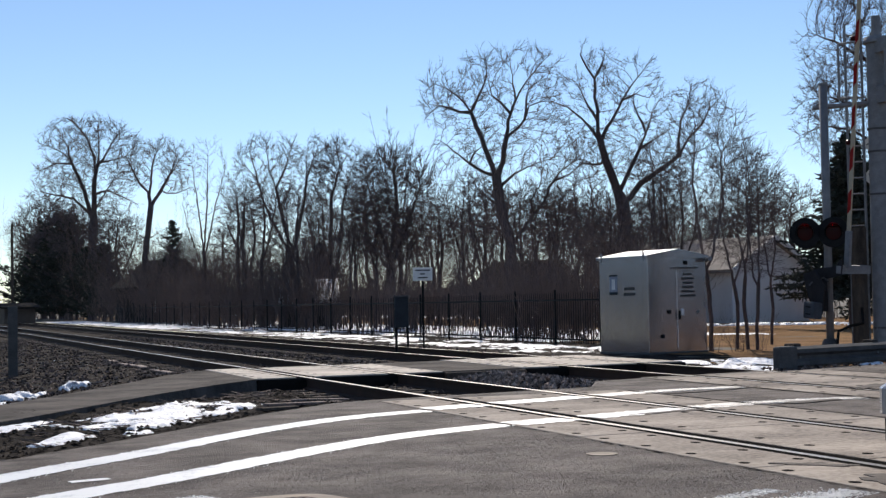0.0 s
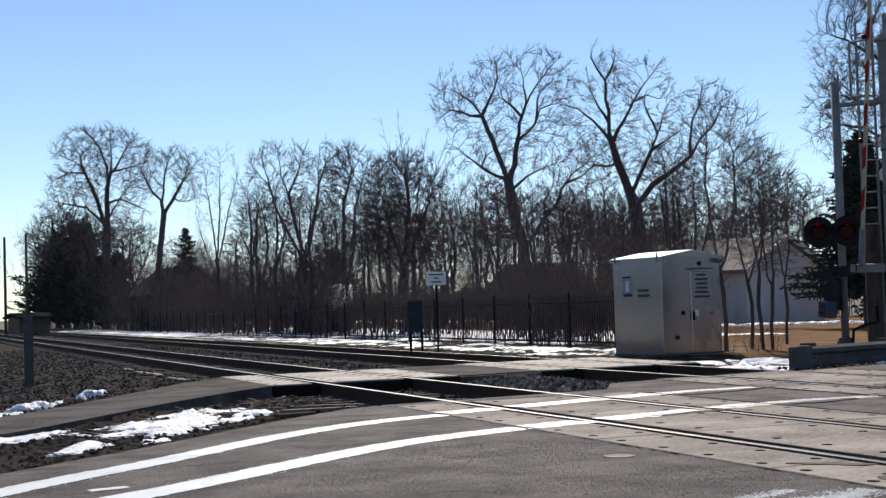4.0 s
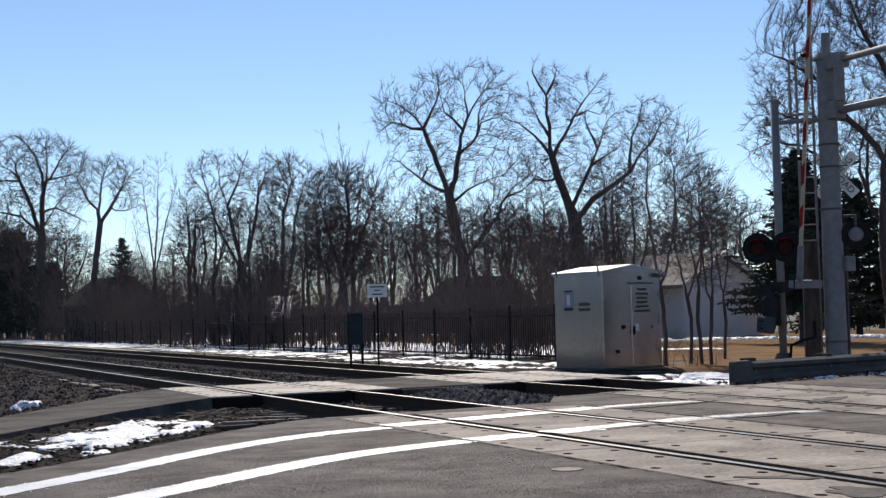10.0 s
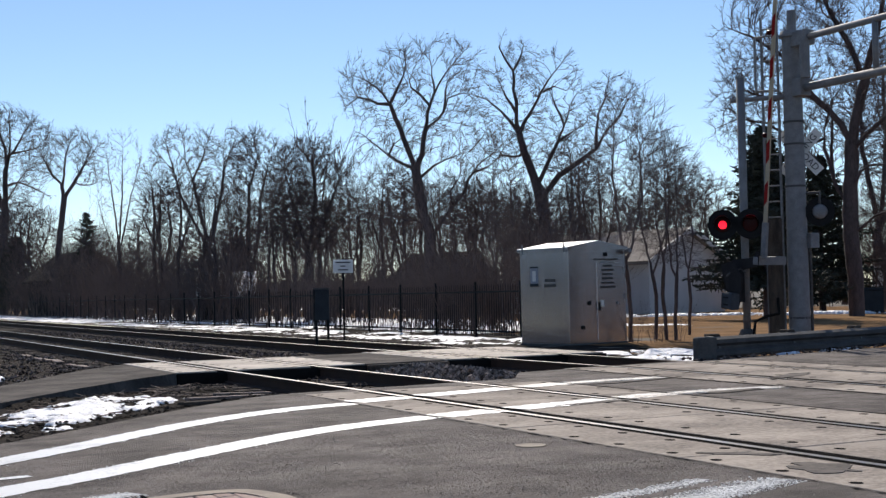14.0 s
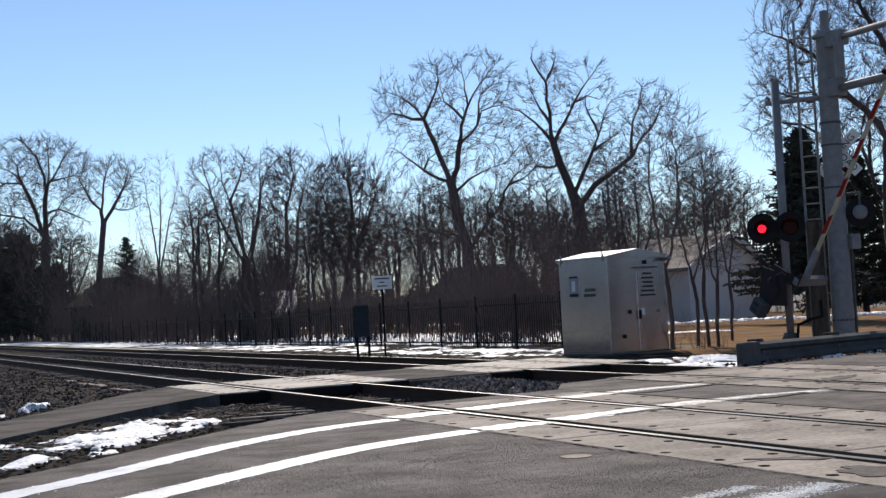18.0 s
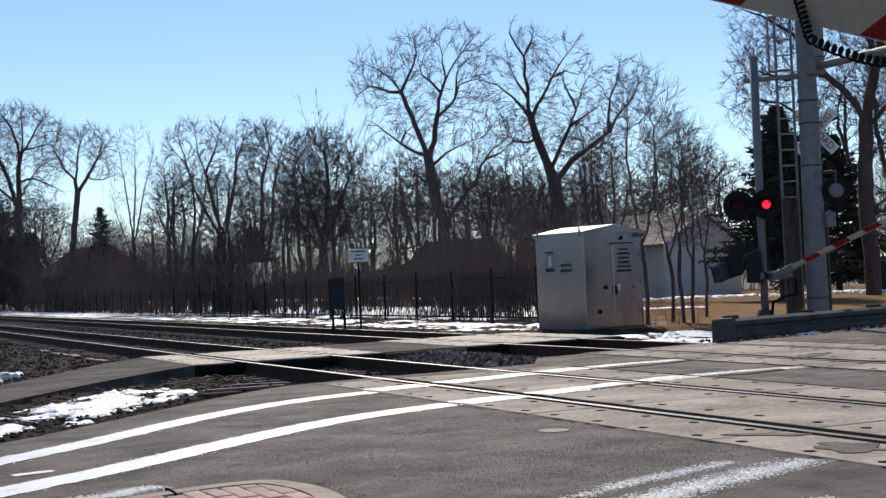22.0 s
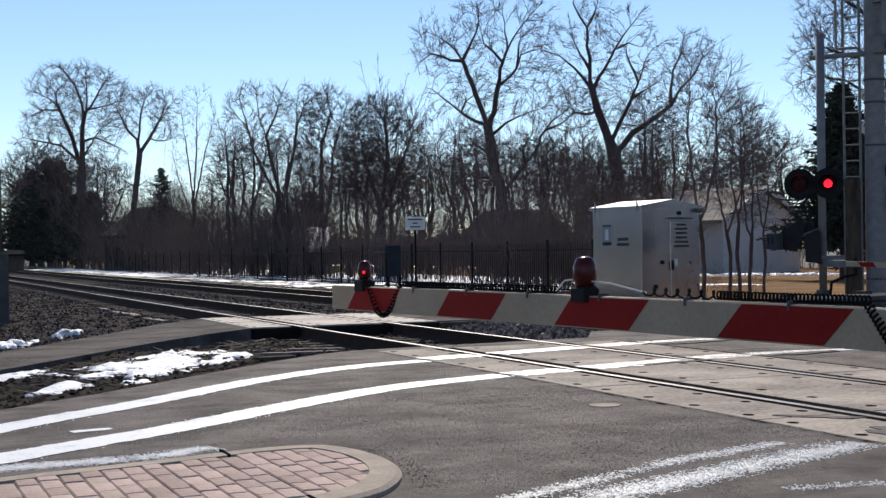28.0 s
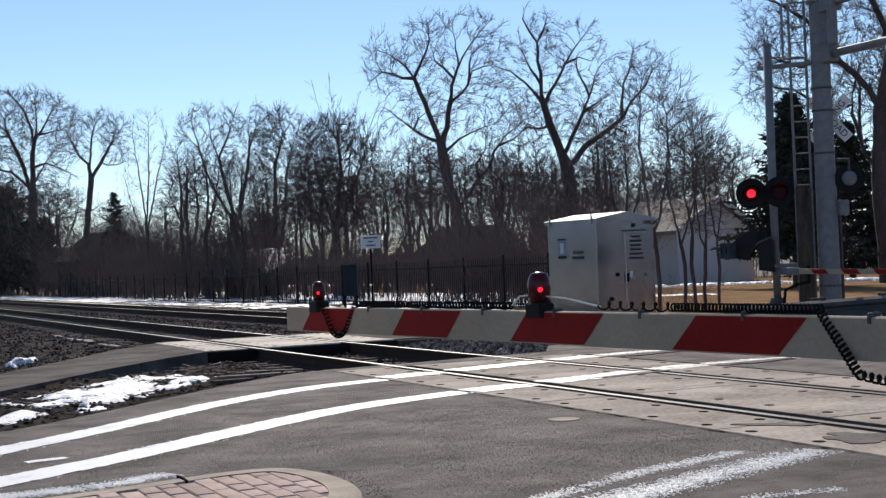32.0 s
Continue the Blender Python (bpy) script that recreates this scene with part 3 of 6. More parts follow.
for k, (a, g) in enumerate((((2.65, 14.4, 0.58, 2.1, -27, 0), verge_z), ((1.45, 12.1, 0.14, 0.42, -48, 0), verge_z), ((1.2, 13.5, 0.4, 0.7, -40, 0), verge_z), ((3.55, 14.5, 0.2, 0.6, -46, 0), verge_z),
                            ((1.6, 20.6, 0.55, 1.0, -25, 0), bed_z), ((2.3, 21.9, 0.3, 0.7, -20, 0), bed_z), ((1.35, 22.6, 0.4, 0.9, -10, 0), bed_z), ((0.7, 19.4, 0.5, 1.0, -10, 0), bed_z), ((12.9, 18.2, 0.5, 1.2, 5, -0.1), None),
                            ((14.6, 19.8, 1.3, 1.5, -20, -0.1), None), ((12.6, 16.75, 0.35, 0.2, 15, -0.02), None), ((15.4, 17.1, 0.5, 0.16, 12, -0.02), None), ((13.9, 16.6, 0.3, 0.12, 15, 0.0), None), ((13.2, 20.6, 0.4, 1.0, 0, -0.1), None))):
    whole("snow_patch", blob(*a, seed=k + 3, ground=g, thick=0.042), SNOW, "ragged patch of melting white snow", "snow", group="snow patches", smooth=True)



# ---- things by the crossing ----
def bars(parent, name, m, widths, pitch, h, material, t=0.004):
    """Lines of writing too small to read, as flat bars on a face (local x across, z up)."""
    sh = Shape()
    for k, w in enumerate(widths):
        sh.box(-w / 2, w / 2, -t, 0, -k * pitch - h, -k * pitch, 0, m)
    return part(name, sh, material, parent)


def bungalow():
    b = thing("signal_bungalow", "aluminium trackside equipment shelter with a low gable roof", "equipment shelter", pose(14.47, 24.02, -0.1, 0, 0, 12))
    w, l, h = 1.66, 1.5, 2.03
    part("body", Shape().box(0, w, 0, l, 0, h, 0.004), ALU, b)
    # dark strip: soft shade at the shelter's foot put into its colour
    part("shade_skirt", Shape().box(-0.03, w + 0.03, -0.03, l + 0.03, -0.12, 0.05, 0.01), DARK_STEEL, b, "dark base strip that carries the soft shade there")
    rf = Shape()
    e = 0.045
    prof = [(-e, h - 0.02), (-e, h + 0.02), (w / 2, h + 0.16), (w + e, h + 0.02), (w + e, h - 0.02)]
    rf.add([(x, y, z) for y in (-e, l + e) for x, z in prof], [(0, 1, 2, 3, 4), (9, 8, 7, 6, 5)] + [(5 + i, 5 + (i + 1) % 5, (i + 1) % 5, i) for i in range(5)])
    roof = part("roof", rf, PALE_ROOF, b, "pale sheet roof, near-white on both slopes")
    part("gable_plate", Shape().add([(x, y, z) for y in (-e - 0.006, -e) for x, z in ((-e, h - 0.03), (w + e, h - 0.03), (w + e, h + 0.022), (w / 2, h + 0.155), (-e, h + 0.022))], [(0, 1, 2, 3, 4), (9, 8, 7, 6, 5)] + [(5 + i, 5 + (i + 1) % 5, (i + 1) % 5, i) for i in range(5)]), ALU, roof, "bare metal gable end")
    part("eave_fascia", Shape().box(-e - 0.006, -e, -e, l + e, h - 0.05, h + 0.01), ALU, roof, "dull metal fascia under the eave")
    for y in (0.06, l - 0.14):
        part("lifting_eye", Shape().tube([(-0.05, y, h - 0.1), (-0.06, y, h + 0.06), (-0.04, y + 0.03, h + 0.1), (0.0, y + 0.06, h + 0.07), (0.02, y + 0.06, h + 0.02)], 0.017, 6), STEEL, roof, "bright steel lifting eye")
    for f in (0.12, 0.5, 0.86):
        part("seam", Shape().box(-0.004, 0.004, l * f - 0.012, l * f + 0.012, 0.06, h - 0.05), ALU, b, "raised standing seam")
    for x in (0.03, 0.4, w - 0.03):
        part("seam", Shape().box(x - 0.012, x + 0.012, -0.004, 0.004, 0.06, h - 0.05), ALU, b, "raised standing seam")
    door = part("door", Shape().box(0.8, 1.58, -0.022, 0.002, 0.1, h - 0.3, 0.006), ALU, b, "sheet-metal door with a rain drip")
    part("drip_rail", Shape().box(0.7, 1.4, -0.06, -0.005, h - 0.25, h - 0.225, 0.004), DARK_STEEL, door, "dark rain drip over the door")
    part("handle", Shape().box(0.81, 0.86, -0.06, -0.02, 0.72, 0.9, 0.008), BLACK, door, "black latch handle")
    part("padlock", Shape().box(0.88, 0.97, -0.05, -0.02, 0.8, 0.94, 0.01), WHITE, door, "bright steel padlock")
    part("hasp", Shape().box(1.34, 1.4, -0.04, -0.02, 0.84, 0.9, 0.006), STEEL, door)
    for x, z in ((0.57, 0.88), (0.38, 0.38), (1.07, h - 0.13)):
        part("vent_cap", Shape().box(x - 0.04, x + 0.04, -0.035, 0.0, z - 0.04, z + 0.04, 0.01), BLACK, b, "small dark cap")
    for z in (0.3, 0.95, 1.5):
        part("hinge", Shape().tube([(1.585, -0.03, z), (1.585, -0.03, z + 0.12)], 0.013, 6), STEEL, door)
    notice = part("notice", Shape().box(0.86, 1.34, -0.026, -0.022, 1.16, 1.72, 0.001), ALU, door, "metal notice plate with dark lines of writing")
    bars(notice, "notice_lines", pose(1.1, -0.027, 1.68), (0.26, 0.36, 0.3, 0.32, 0.38, 0.44), 0.09, 0.042, LETTER)
    side = pose(-0.002, 0, 0, 0, 0, -90)
    bars(b, "lettering", side @ pose(-l * 0.37, -0.003, 1.4), (0.32, 0.36), 0.11, 0.06, DARK_STEEL)
    pl = part("emblem_plate", Shape().box(-0.12, 0.12, -0.006, 0, 1.27, 1.66, 0, side @ pose(-l * 0.7, 0, 0)), EMBLEM, b, "small pale blue emblem plate")
    part("emblem_centre", Shape().box(-0.05, 0.05, -0.011, -0.006, 1.36, 1.58, 0, side @ pose(-l * 0.7, 0, 0)), WHITE, pl)
    for z0, z1 in ((1.64, 1.67), (1.25, 1.31)):
        part("emblem_bar", Shape().box(-0.13, 0.13, -0.012, -0.006, z0, z1, 0, side @ pose(-l * 0.7, 0, 0)), BLUE_BOX, pl, "dark bar of the emblem")
    fl = Shape()
    fl.tube([(w + 0.0, -0.02, h - 0.1), (w - 0.03, -0.1, h - 0.06), (w - 0.06, -0.2, h - 0.05)], [0.035, 0.045, 0.05], 10)
    part("flood_light", fl, STEEL, b, "small pale lamp under the eave")


bungalow()


def guard_rail():
    g = thing("guard_rail", "dull galvanised steel guard rail on timber posts", "guard rail", pose(11.95, 16.32, 0, 0, 0, 15.0))
    prof = [(0.0, -0.16), (-0.07, -0.12), (-0.07, -0.06), (-0.01, -0.02), (-0.01, 0.02), (-0.07, 0.06), (-0.07, 0.12), (0.0, 0.16), (0.012, 0.16), (-0.055, 0.115), (-0.055, 0.065), (0.004, 0.02), (0.004, -0.02), (-0.055, -0.065), (-0.055, -0.115), (0.012, -0.16)]
    n, z, sh = len(prof), 0.16, Shape()
    sh.add([(x, y, z + c) for x in (0, 9.5) for y, c in prof], [(i, (i + 1) % n, n + (i + 1) % n, n + i) for i in range(n)])
    part("beam", sh, DARK_STEEL, g, "corrugated steel beam")
    part("end_shoe", Shape().box(-0.02, 0.42, -0.09, 0.03, z - 0.17, z + 0.17, 0.02), DARK_STEEL, g, "flat end plate of the beam")
    for k in range(5):
        x = 0.55 + 1.9 * k
        p = part("post", Shape().box(x - 0.09, x + 0.09, 0.02, 0.2, -0.4, z + 0.2, 0.012), TIE, g, "weathered timber post")
        part("bolt", Shape().tube([(x, -0.03, z), (x, -0.012, z)], 0.018, 8), STEEL, p)


guard_rail()


def ring(cx, cy, r, n=24):
    return [(cx + r * math.cos(2 * math.pi * k / n), cy + r * math.sin(2 * math.pi * k / n)) for k in range(n)]


def words(parent, name, text, size, m, material):
    """Raised lettering with the built-in font, as a mesh."""
    cu = bpy.data.curves.new(name, "FONT")
    cu.body, cu.size, cu.align_x, cu.align_y, cu.extrude = text, size, "CENTER", "CENTER", 0.002
    tmp = bpy.data.objects.new(name, cu)
    me = bpy.data.meshes.new_from_object(tmp)
    bpy.data.objects.remove(tmp)
    me.transform(m)
    me.materials.clear()
    me.materials.append(material)
    ob = new(name, me)
    ob.parent = parent
    return ob


def cantilever():
    c = thing("signal_cantilever", "grey steel signal mast with an overhead truss arm", "signal mast", pose(18.34, 21.5, -0.1))
    part("mast", Shape().tube([(0, 0, -0.2), (0, 0, 0.05), (0, 0, 6.15), (0, 0, 6.25)], [0.24, 0.215, 0.185, 0.185], 20), STEEL, c, "tall round steel mast", True)
    part("mast_cap", Shape().tube([(0, 0, 6.17), (0, 0, 6.22), (0, 0, 6.3)], [0.25, 0.25, 0.2], 18), STEEL, c)
    part("vent_pipe", Shape().tube([(0.02, 0, 6.25), (0.02, 0, 6.72)], [0.095, 0.09], 12), STEEL, c, "short pipe on the mast top")
    part("base_flange", Shape().tube([(0, 0, 0.0), (0, 0, 0.07)], 0.36, 16), DARK_STEEL, c)
    arm = part("truss_chord", Shape().tube([(0, -0.1, 6.1), (0, -8.2, 6.1)], 0.066, 12), STEEL, c, "round upper chord of the arm", True)
    part("truss_chord", Shape().tube([(0, -0.1, 5.1), (0, -8.2, 5.1)], 0.082, 12), STEEL, c, "round lower chord of the arm", True)
    for k in range(4):
        y = -2.35 - 1.85 * k
        part("truss_post", Shape().tube([(0, y, 5.1), (0, y, 6.1)], 0.06, 8), STEEL, c, smooth=True)
    part("chord_plate", Shape().box(-0.14, 0.14, -0.55, -0.1, 5.95, 6.25, 0.02), STEEL, c)
    part("chord_plate", Shape().box(-0.14, 0.14, -0.4, -0.1, 4.95, 5.3, 0.02), STEEL, c)
    sig = part("signal_can", Shape().tube([(-0.2, -0.62, 5.25), (-0.2, -0.62, 5.95)], 0.1, 12), STEEL, c, "upright cylinder on the truss")
    for z in (0.5, 3.15, 4.0, 4.45):
        part("band", Shape().tube([(0, 0, z - 0.02), (0, 0, z + 0.02)], 0.215, 16), DARK_STEEL, c, "dark clamp band")
    # ladder with a small cage at its top
    lad = part("ladder", Shape().tube([(-0.2, 0.2, 0.1), (-0.2, 0.2, 6.6)], 0.03, 6).tube([(-0.42, 0.42, 0.1), (-0.42, 0.42, 6.6)], 0.03, 6), STEEL, c, "steel ladder up the mast")
    for k in range(20):
        z = 0.3 + 0.32 * k
        part("rung", Shape().tube([(-0.2, 0.2, z), (-0.42, 0.42, z)], 0.016, 6), STEEL, lad)
    part("ladder_guard", Shape().box(-0.15, 0.15, -0.012, 0.012, 0.15, 2.5, 0, pose(-0.31, 0.31, 0, 0, 0, -45) @ pose(0, -0.05, 0)), TIE, c, "brown plate that closes the ladder")
    cage = Shape()
    for z in (5.1, 6.2):
        cage.tube([(-0.42, 0.42, z), (-0.52, 0.52, z), (-0.6, 0.4, z), (-0.42, 0.16, z), (-0.2, 0.2, z)], 0.022, 5)
    for q in ((-0.52, 0.52), (-0.6, 0.4)):
        cage.tube([(*q, 5.1), (*q, 6.2)], 0.02, 5)
    part("ladder_cage", cage, STEEL, c, "small safety cage at the ladder top")
    # crossbuck on the mast
    cb = part("crossbuck", Shape().box(-0.06, 0.06, -0.02, 0.02, -0.3, 0.3, 0, pose(0.2, 0.12, 3.9)), STEEL, c, "crossed white sign boards on the mast")
    face = pose(0.28, 0.15, 3.86, 0, 0, -40)
    for tilt, text in ((-48, "RAIL ROAD"), (48, "CROSSING")):
        m = face @ pose(0, -0.04 if tilt < 0 else -0.02, 0, 0, -tilt, 0)
        bl = part("blade", Shape().box(-0.56, 0.56, -0.006, 0.006, -0.11, 0.11, 0, m), WHITE, cb, "white board with black words")
        words(bl, "lettering", text, 0.19, m @ pose(0, -0.009, 0, 90, 0, 0), LETTER)
    # lamp pair that faces along the road, seen from the side
    for dx, dy, ang in ((0.3, -0.35, 20),):
        m = pose(dx, dy, 2.62, 90, 0, ang - 60)
        lamp = part("signal_lamp", Shape().tube([(0, 0, 0.02), (0, 0, -0.16)], [0.16, 0.12], 18), BLACK, c, "round black signal lamp", True)
        lamp.matrix_basis = m
        part("background_disc", Shape().tube([(0, 0, 0.0), (0, 0, 0.012)], 0.29, 24), BLACK, lamp)
        part("lens", Shape().tube([(0, 0, 0.02), (0, 0, 0.05), (0, 0, 0.065)], [0.15, 0.13, 0.04], 18), STEEL, lamp, "dull grey rear cover", True)
    part("lamp_bracket", Shape().tube([(0.05, 0, 3.0), (0.3, -0.35, 3.0), (0.3, -0.35, 2.7)], 0.035, 8), DARK_STEEL, c)
    part("junction_box", Shape().box(0.1, 0.32, -0.3, -0.14, 1.9, 2.2, 0.015), STEEL, c)
    part("conduit", Shape().tube([(0.22, -0.12, 0.0), (0.22, -0.12, 1.6), (0.2, -0.14, 1.95)], 0.03, 8), DARK_STEEL, c)
    part("cross_pipe", Shape().tube([(-0.1, 0.05, 4.98), (-1.08, 0.64, 4.92)], 0.05, 10), STEEL, c, "pipe to the pole beside it")


cantilever()


LAMPS = []


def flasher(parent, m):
    """A red flashing lamp; an added flap with a glowing face swings before its lens."""
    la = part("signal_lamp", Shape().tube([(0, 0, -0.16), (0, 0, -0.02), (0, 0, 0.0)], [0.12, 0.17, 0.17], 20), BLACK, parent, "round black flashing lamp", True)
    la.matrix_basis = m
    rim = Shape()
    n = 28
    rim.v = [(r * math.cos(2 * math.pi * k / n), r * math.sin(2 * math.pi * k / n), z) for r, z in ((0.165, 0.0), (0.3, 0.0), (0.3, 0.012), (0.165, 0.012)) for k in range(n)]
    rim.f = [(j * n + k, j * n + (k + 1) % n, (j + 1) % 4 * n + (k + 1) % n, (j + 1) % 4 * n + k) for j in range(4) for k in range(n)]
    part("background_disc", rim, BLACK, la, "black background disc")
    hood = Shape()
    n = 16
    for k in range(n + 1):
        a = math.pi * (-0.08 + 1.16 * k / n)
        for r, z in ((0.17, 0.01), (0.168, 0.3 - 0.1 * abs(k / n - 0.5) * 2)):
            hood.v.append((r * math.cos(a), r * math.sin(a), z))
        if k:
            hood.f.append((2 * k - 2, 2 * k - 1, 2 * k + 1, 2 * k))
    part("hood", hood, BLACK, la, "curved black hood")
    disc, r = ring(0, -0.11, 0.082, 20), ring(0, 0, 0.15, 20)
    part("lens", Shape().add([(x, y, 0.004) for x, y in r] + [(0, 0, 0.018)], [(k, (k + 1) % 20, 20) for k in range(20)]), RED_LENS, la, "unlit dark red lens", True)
    # added flap: its glowing face stands for the lens being lit
    turn = part("shutter", Shape().add([(x, y, z) for z in (-0.004, 0.004) for x, y in disc], [(k, (k + 1) % 20, 20 + (k + 1) % 20, 20 + k) for k in range(20)] + [tuple(range(19, -1, -1))]), RED_LENS, la, "added flap, down when the lamp is to look lit")
    part("lit_face", Shape().add([(x, y, 0.004) for x, y in disc] + [(0, -0.11, 0.018)], [(k, (k + 1) % 20, 20) for k in range(20)]), RED_LIT, turn, "glowing red face that stands for the lit lens")
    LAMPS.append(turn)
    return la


def signal_post():
    s = thing("crossing_signal", "grey aluminium pole with two black flashing lamps", "crossing signal", pose(17.33, 21.89, -0.1))
    part("pole", Shape().tube([(0, 0, 0), (0, 0, 5.35)], [0.075, 0.085], 16), STEEL, s, "tall round pole", True)
    part("pole_cap", Shape().tube([(0, 0, 5.33), (0, 0, 5.38)], 0.095, 14), STEEL, s)
    part("base", Shape().tube([(0, 0, 0), (0, 0, 0.12), (0, 0, 0.3)], [0.22, 0.2, 0.13], 14), DARK_STEEL, s)
    yaw = -39
    part("lamp_crossarm", Shape().tube([tuple(pose(0, 0, 2.4, 0, 0, yaw) @ Vector((x, -0.1, 0))) for x in (-0.45, 0.16)], 0.04, 10), BLACK, s)
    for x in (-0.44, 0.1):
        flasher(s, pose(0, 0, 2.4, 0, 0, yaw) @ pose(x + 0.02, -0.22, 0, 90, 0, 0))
    mm = pose(-0.22, -0.01, 0, 0, 0, -39)
    mech = part("gate_machine", Shape().add([mm @ Vector((x, y, z)) for y in (-0.2, 0.2) for x, z in ((-0.16, 0.86), (0.14, 0.84), (0.14, 1.42), (0.08, 1.5), (-0.16, 1.4))], [(0, 1, 2, 3, 4), (9, 8, 7, 6, 5)] + [(5 + i, 5 + (i + 1) % 5, (i + 1) % 5, i) for i in range(5)]), DARK_ENAMEL, s, "dark grey gate machine housing")
    part("lid_edge", Shape().tube([tuple(mm @ Vector((x, -0.21, z))) for x, z in ((-0.2, 1.36), (-0.16, 1.41), (0.08, 1.51), (0.16, 1.42))], 0.02, 6), DARK_STEEL, mech)
    part("cable", Shape().tube([(0.1, -0.12, 0.05), (-0.05, -0.25, 0.1), (-0.02, -0.28, 0.45), (0.2, -0.35, 0.55), (0.4, -0.5, 0.6), (0.55, -0.3, 0.9)], 0.03, 8), RUBBER, s, "black cable loop")


signal_post()


def stripes(arm, x_tip, x_end, first, z0, z1, t, y=0.0):
    """Red slanted bands on both faces of a gate arm; x runs from the pivot to the tip."""
    s, k = 0.4064, 0
    slant = z1 - z0
    while first - 2 * k * s - s > x_end:
        a, b = first - 2 * k * s, first - (2 * k + 1) * s
        sh = Shape()
        for yy, flip in ((y - t / 2 - 0.0015, 1), (y + t / 2 + 0.0015, -1)):
            q = [(b, yy, z0 + 0.004), (a, yy, z0 + 0.004), (a - slant, yy, z1 - 0.004), (b - slant, yy, z1 - 0.004)]
            sh.add(q, [(0, 1, 2, 3) if flip > 0 else (3, 2, 1, 0)])
        part("stripe", sh, ARM_RED, arm, "red reflective band")
        k += 1


def helix(p0, p1, r, turns, wire, sag=0.0, skip=()):
    p0, p1 = Vector(p0), Vector(p1)
    d = (p1 - p0).normalized()
    s = Vector((0, 1, 0))
    u = d.cross(s)
    n = int(turns * 7)
    pts = [p0.lerp(p1, k / n) + (s * math.cos(2 * math.pi * turns * k / n) + u * math.sin(2 * math.pi * turns * k / n)) * r - Vector((0, 0, sag * 4 * (k / n) * (1 - k / n))) for k in range(n + 1)]
    return Shape().tube(pts, wire, 4)


def gate_near():
    g = thing("crossing_gate", "red and white striped crossing gate arm with lamps", "crossing gate", pose(2.425, 0.319, 1.442, 0, 0, 95.85))
    z0, z1, D, t = -0.62, -0.517, 5.314, 0.032
    tip = D + 0.165
    part("arm_board", Shape().box(0.25, tip, -t / 2, t / 2, z0, z1, 0.004), ARM_WHITE, g, "long white reflective board")
    stripes(g, tip, 0.3, D, z0, z1, t)
    for x, r, h in ((D - 0.14, 0.028, 0.11), (D - 1.78, 0.038, 0.125)):
        base = part("lamp_base", Shape().box(x - 0.045, x + 0.045, -0.03, 0.03, z1 - 0.02, z1 + 0.03, 0.008), BLACK, g, "black lamp bracket")
        dome = Shape().tube([(x, 0, z1 + 0.028), (x, 0, z1 + 0.05), (x, 0, z1 + h * 0.75), (x, 0, z1 + h * 0.95), (x, 0, z1 + h)], [r * 0.75, r, r, r * 0.75, r * 0.2], 16)
        part("lamp_dome", dome, DOME_RED, base, "red translucent lamp dome", True)
        # glowing disc set on the opaque dome for the glow seen through it
        bulb = part("lamp_bulb", Shape().tube([(-r * 0.5, r * 0.28, 0), (-r * 0.87, r * 0.5, 0), (-r * 0.93, r * 0.53, 0)], [r * 0.21, r * 0.21, r * 0.12], 12), RED_LIT, base, "glowing red disc that stands for the lit bulb")
        bulb.location = (x, 0, z1 + h * 0.55)
    zc = z1 + 0.016
    part("cable", helix((D - 0.5, 0, zc), (D - 1.62, 0, zc), 0.011, 56, 0.0035), RUBBER, g, "black coiled cable")
    part("cable", helix((D - 2.1, 0, zc + 0.004), (D - 2.42, 0, zc), 0.013, 6, 0.003), RUBBER, g, "stretched black coiled cable")
    part("cable", helix((D - 2.42, 0, zc), (D - 2.98, 0, zc), 0.0115, 40, 0.003), RUBBER, g, "black coiled cable")
    part("cable", helix((D - 2.98, 0.01, zc), (D - 3.12, 0.035, z0 - 0.03), 0.0105, 15, 0.0036), RUBBER, g, "cable hanging down the board")
    part("cable", helix((D - 3.12, 0.035, z0 - 0.03), (D - 3.6, 0.035, z0 + 0.01), 0.0105, 22, 0.0036, 0.03), RUBBER, g, "cable hanging in a loop")
    part("cable", helix((D - 0.2, 0.02, zc + 0.01), (D - 0.31, 0.028, z0 + 0.01), 0.009, 8, 0.0035), RUBBER, g, "cable looping down the board")
    part("cable", helix((D - 0.31, 0.028, z0 + 0.01), (D - 0.43, 0.028, z0 + 0.01), 0.009, 8, 0.0035, 0.02), RUBBER, g)
    part("cable", helix((D - 0.43, 0.028, z0 + 0.01), (D - 0.5, 0.01, zc), 0.009, 8, 0.0035), RUBBER, g)
    # dark wires painted white: the highlight along them is put into colour
    part("lead_wire", Shape().tube([(D - 1.62, 0, zc), (D - 1.65, -0.01, zc + 0.03), (D - 1.72, -0.01, zc + 0.035), (D - 1.75, 0, zc)], 0.003, 5), WHITE, g, "lead wire painted white for its highlight")
    part("lead_wire", Shape().tube([(D - 1.82, 0, zc + 0.03), (D - 1.92, 0, zc + 0.025), (D - 2.1, 0, zc)], 0.003, 5), WHITE, g, "lead wire painted white for its highlight")
    for k in range(7):
        x = D - 0.62 - 0.42 * k
        part("cable_clip", Shape().box(x - 0.006, x + 0.006, -t / 2 - 0.004, t / 2 + 0.004, z1 - 0.016, z1 + 0.01, 0.003), DARK_STEEL, g)
    part("arm_bracket", Shape().box(-0.08, 0.5, -0.06, -0.02, z0 - 0.03, 0.08, 0.01).box(-0.08, 0.5, 0.02, 0.06, z0 - 0.03, 0.08, 0.01), STEEL, g, "steel side plates at the pivot")
    return g, bulb


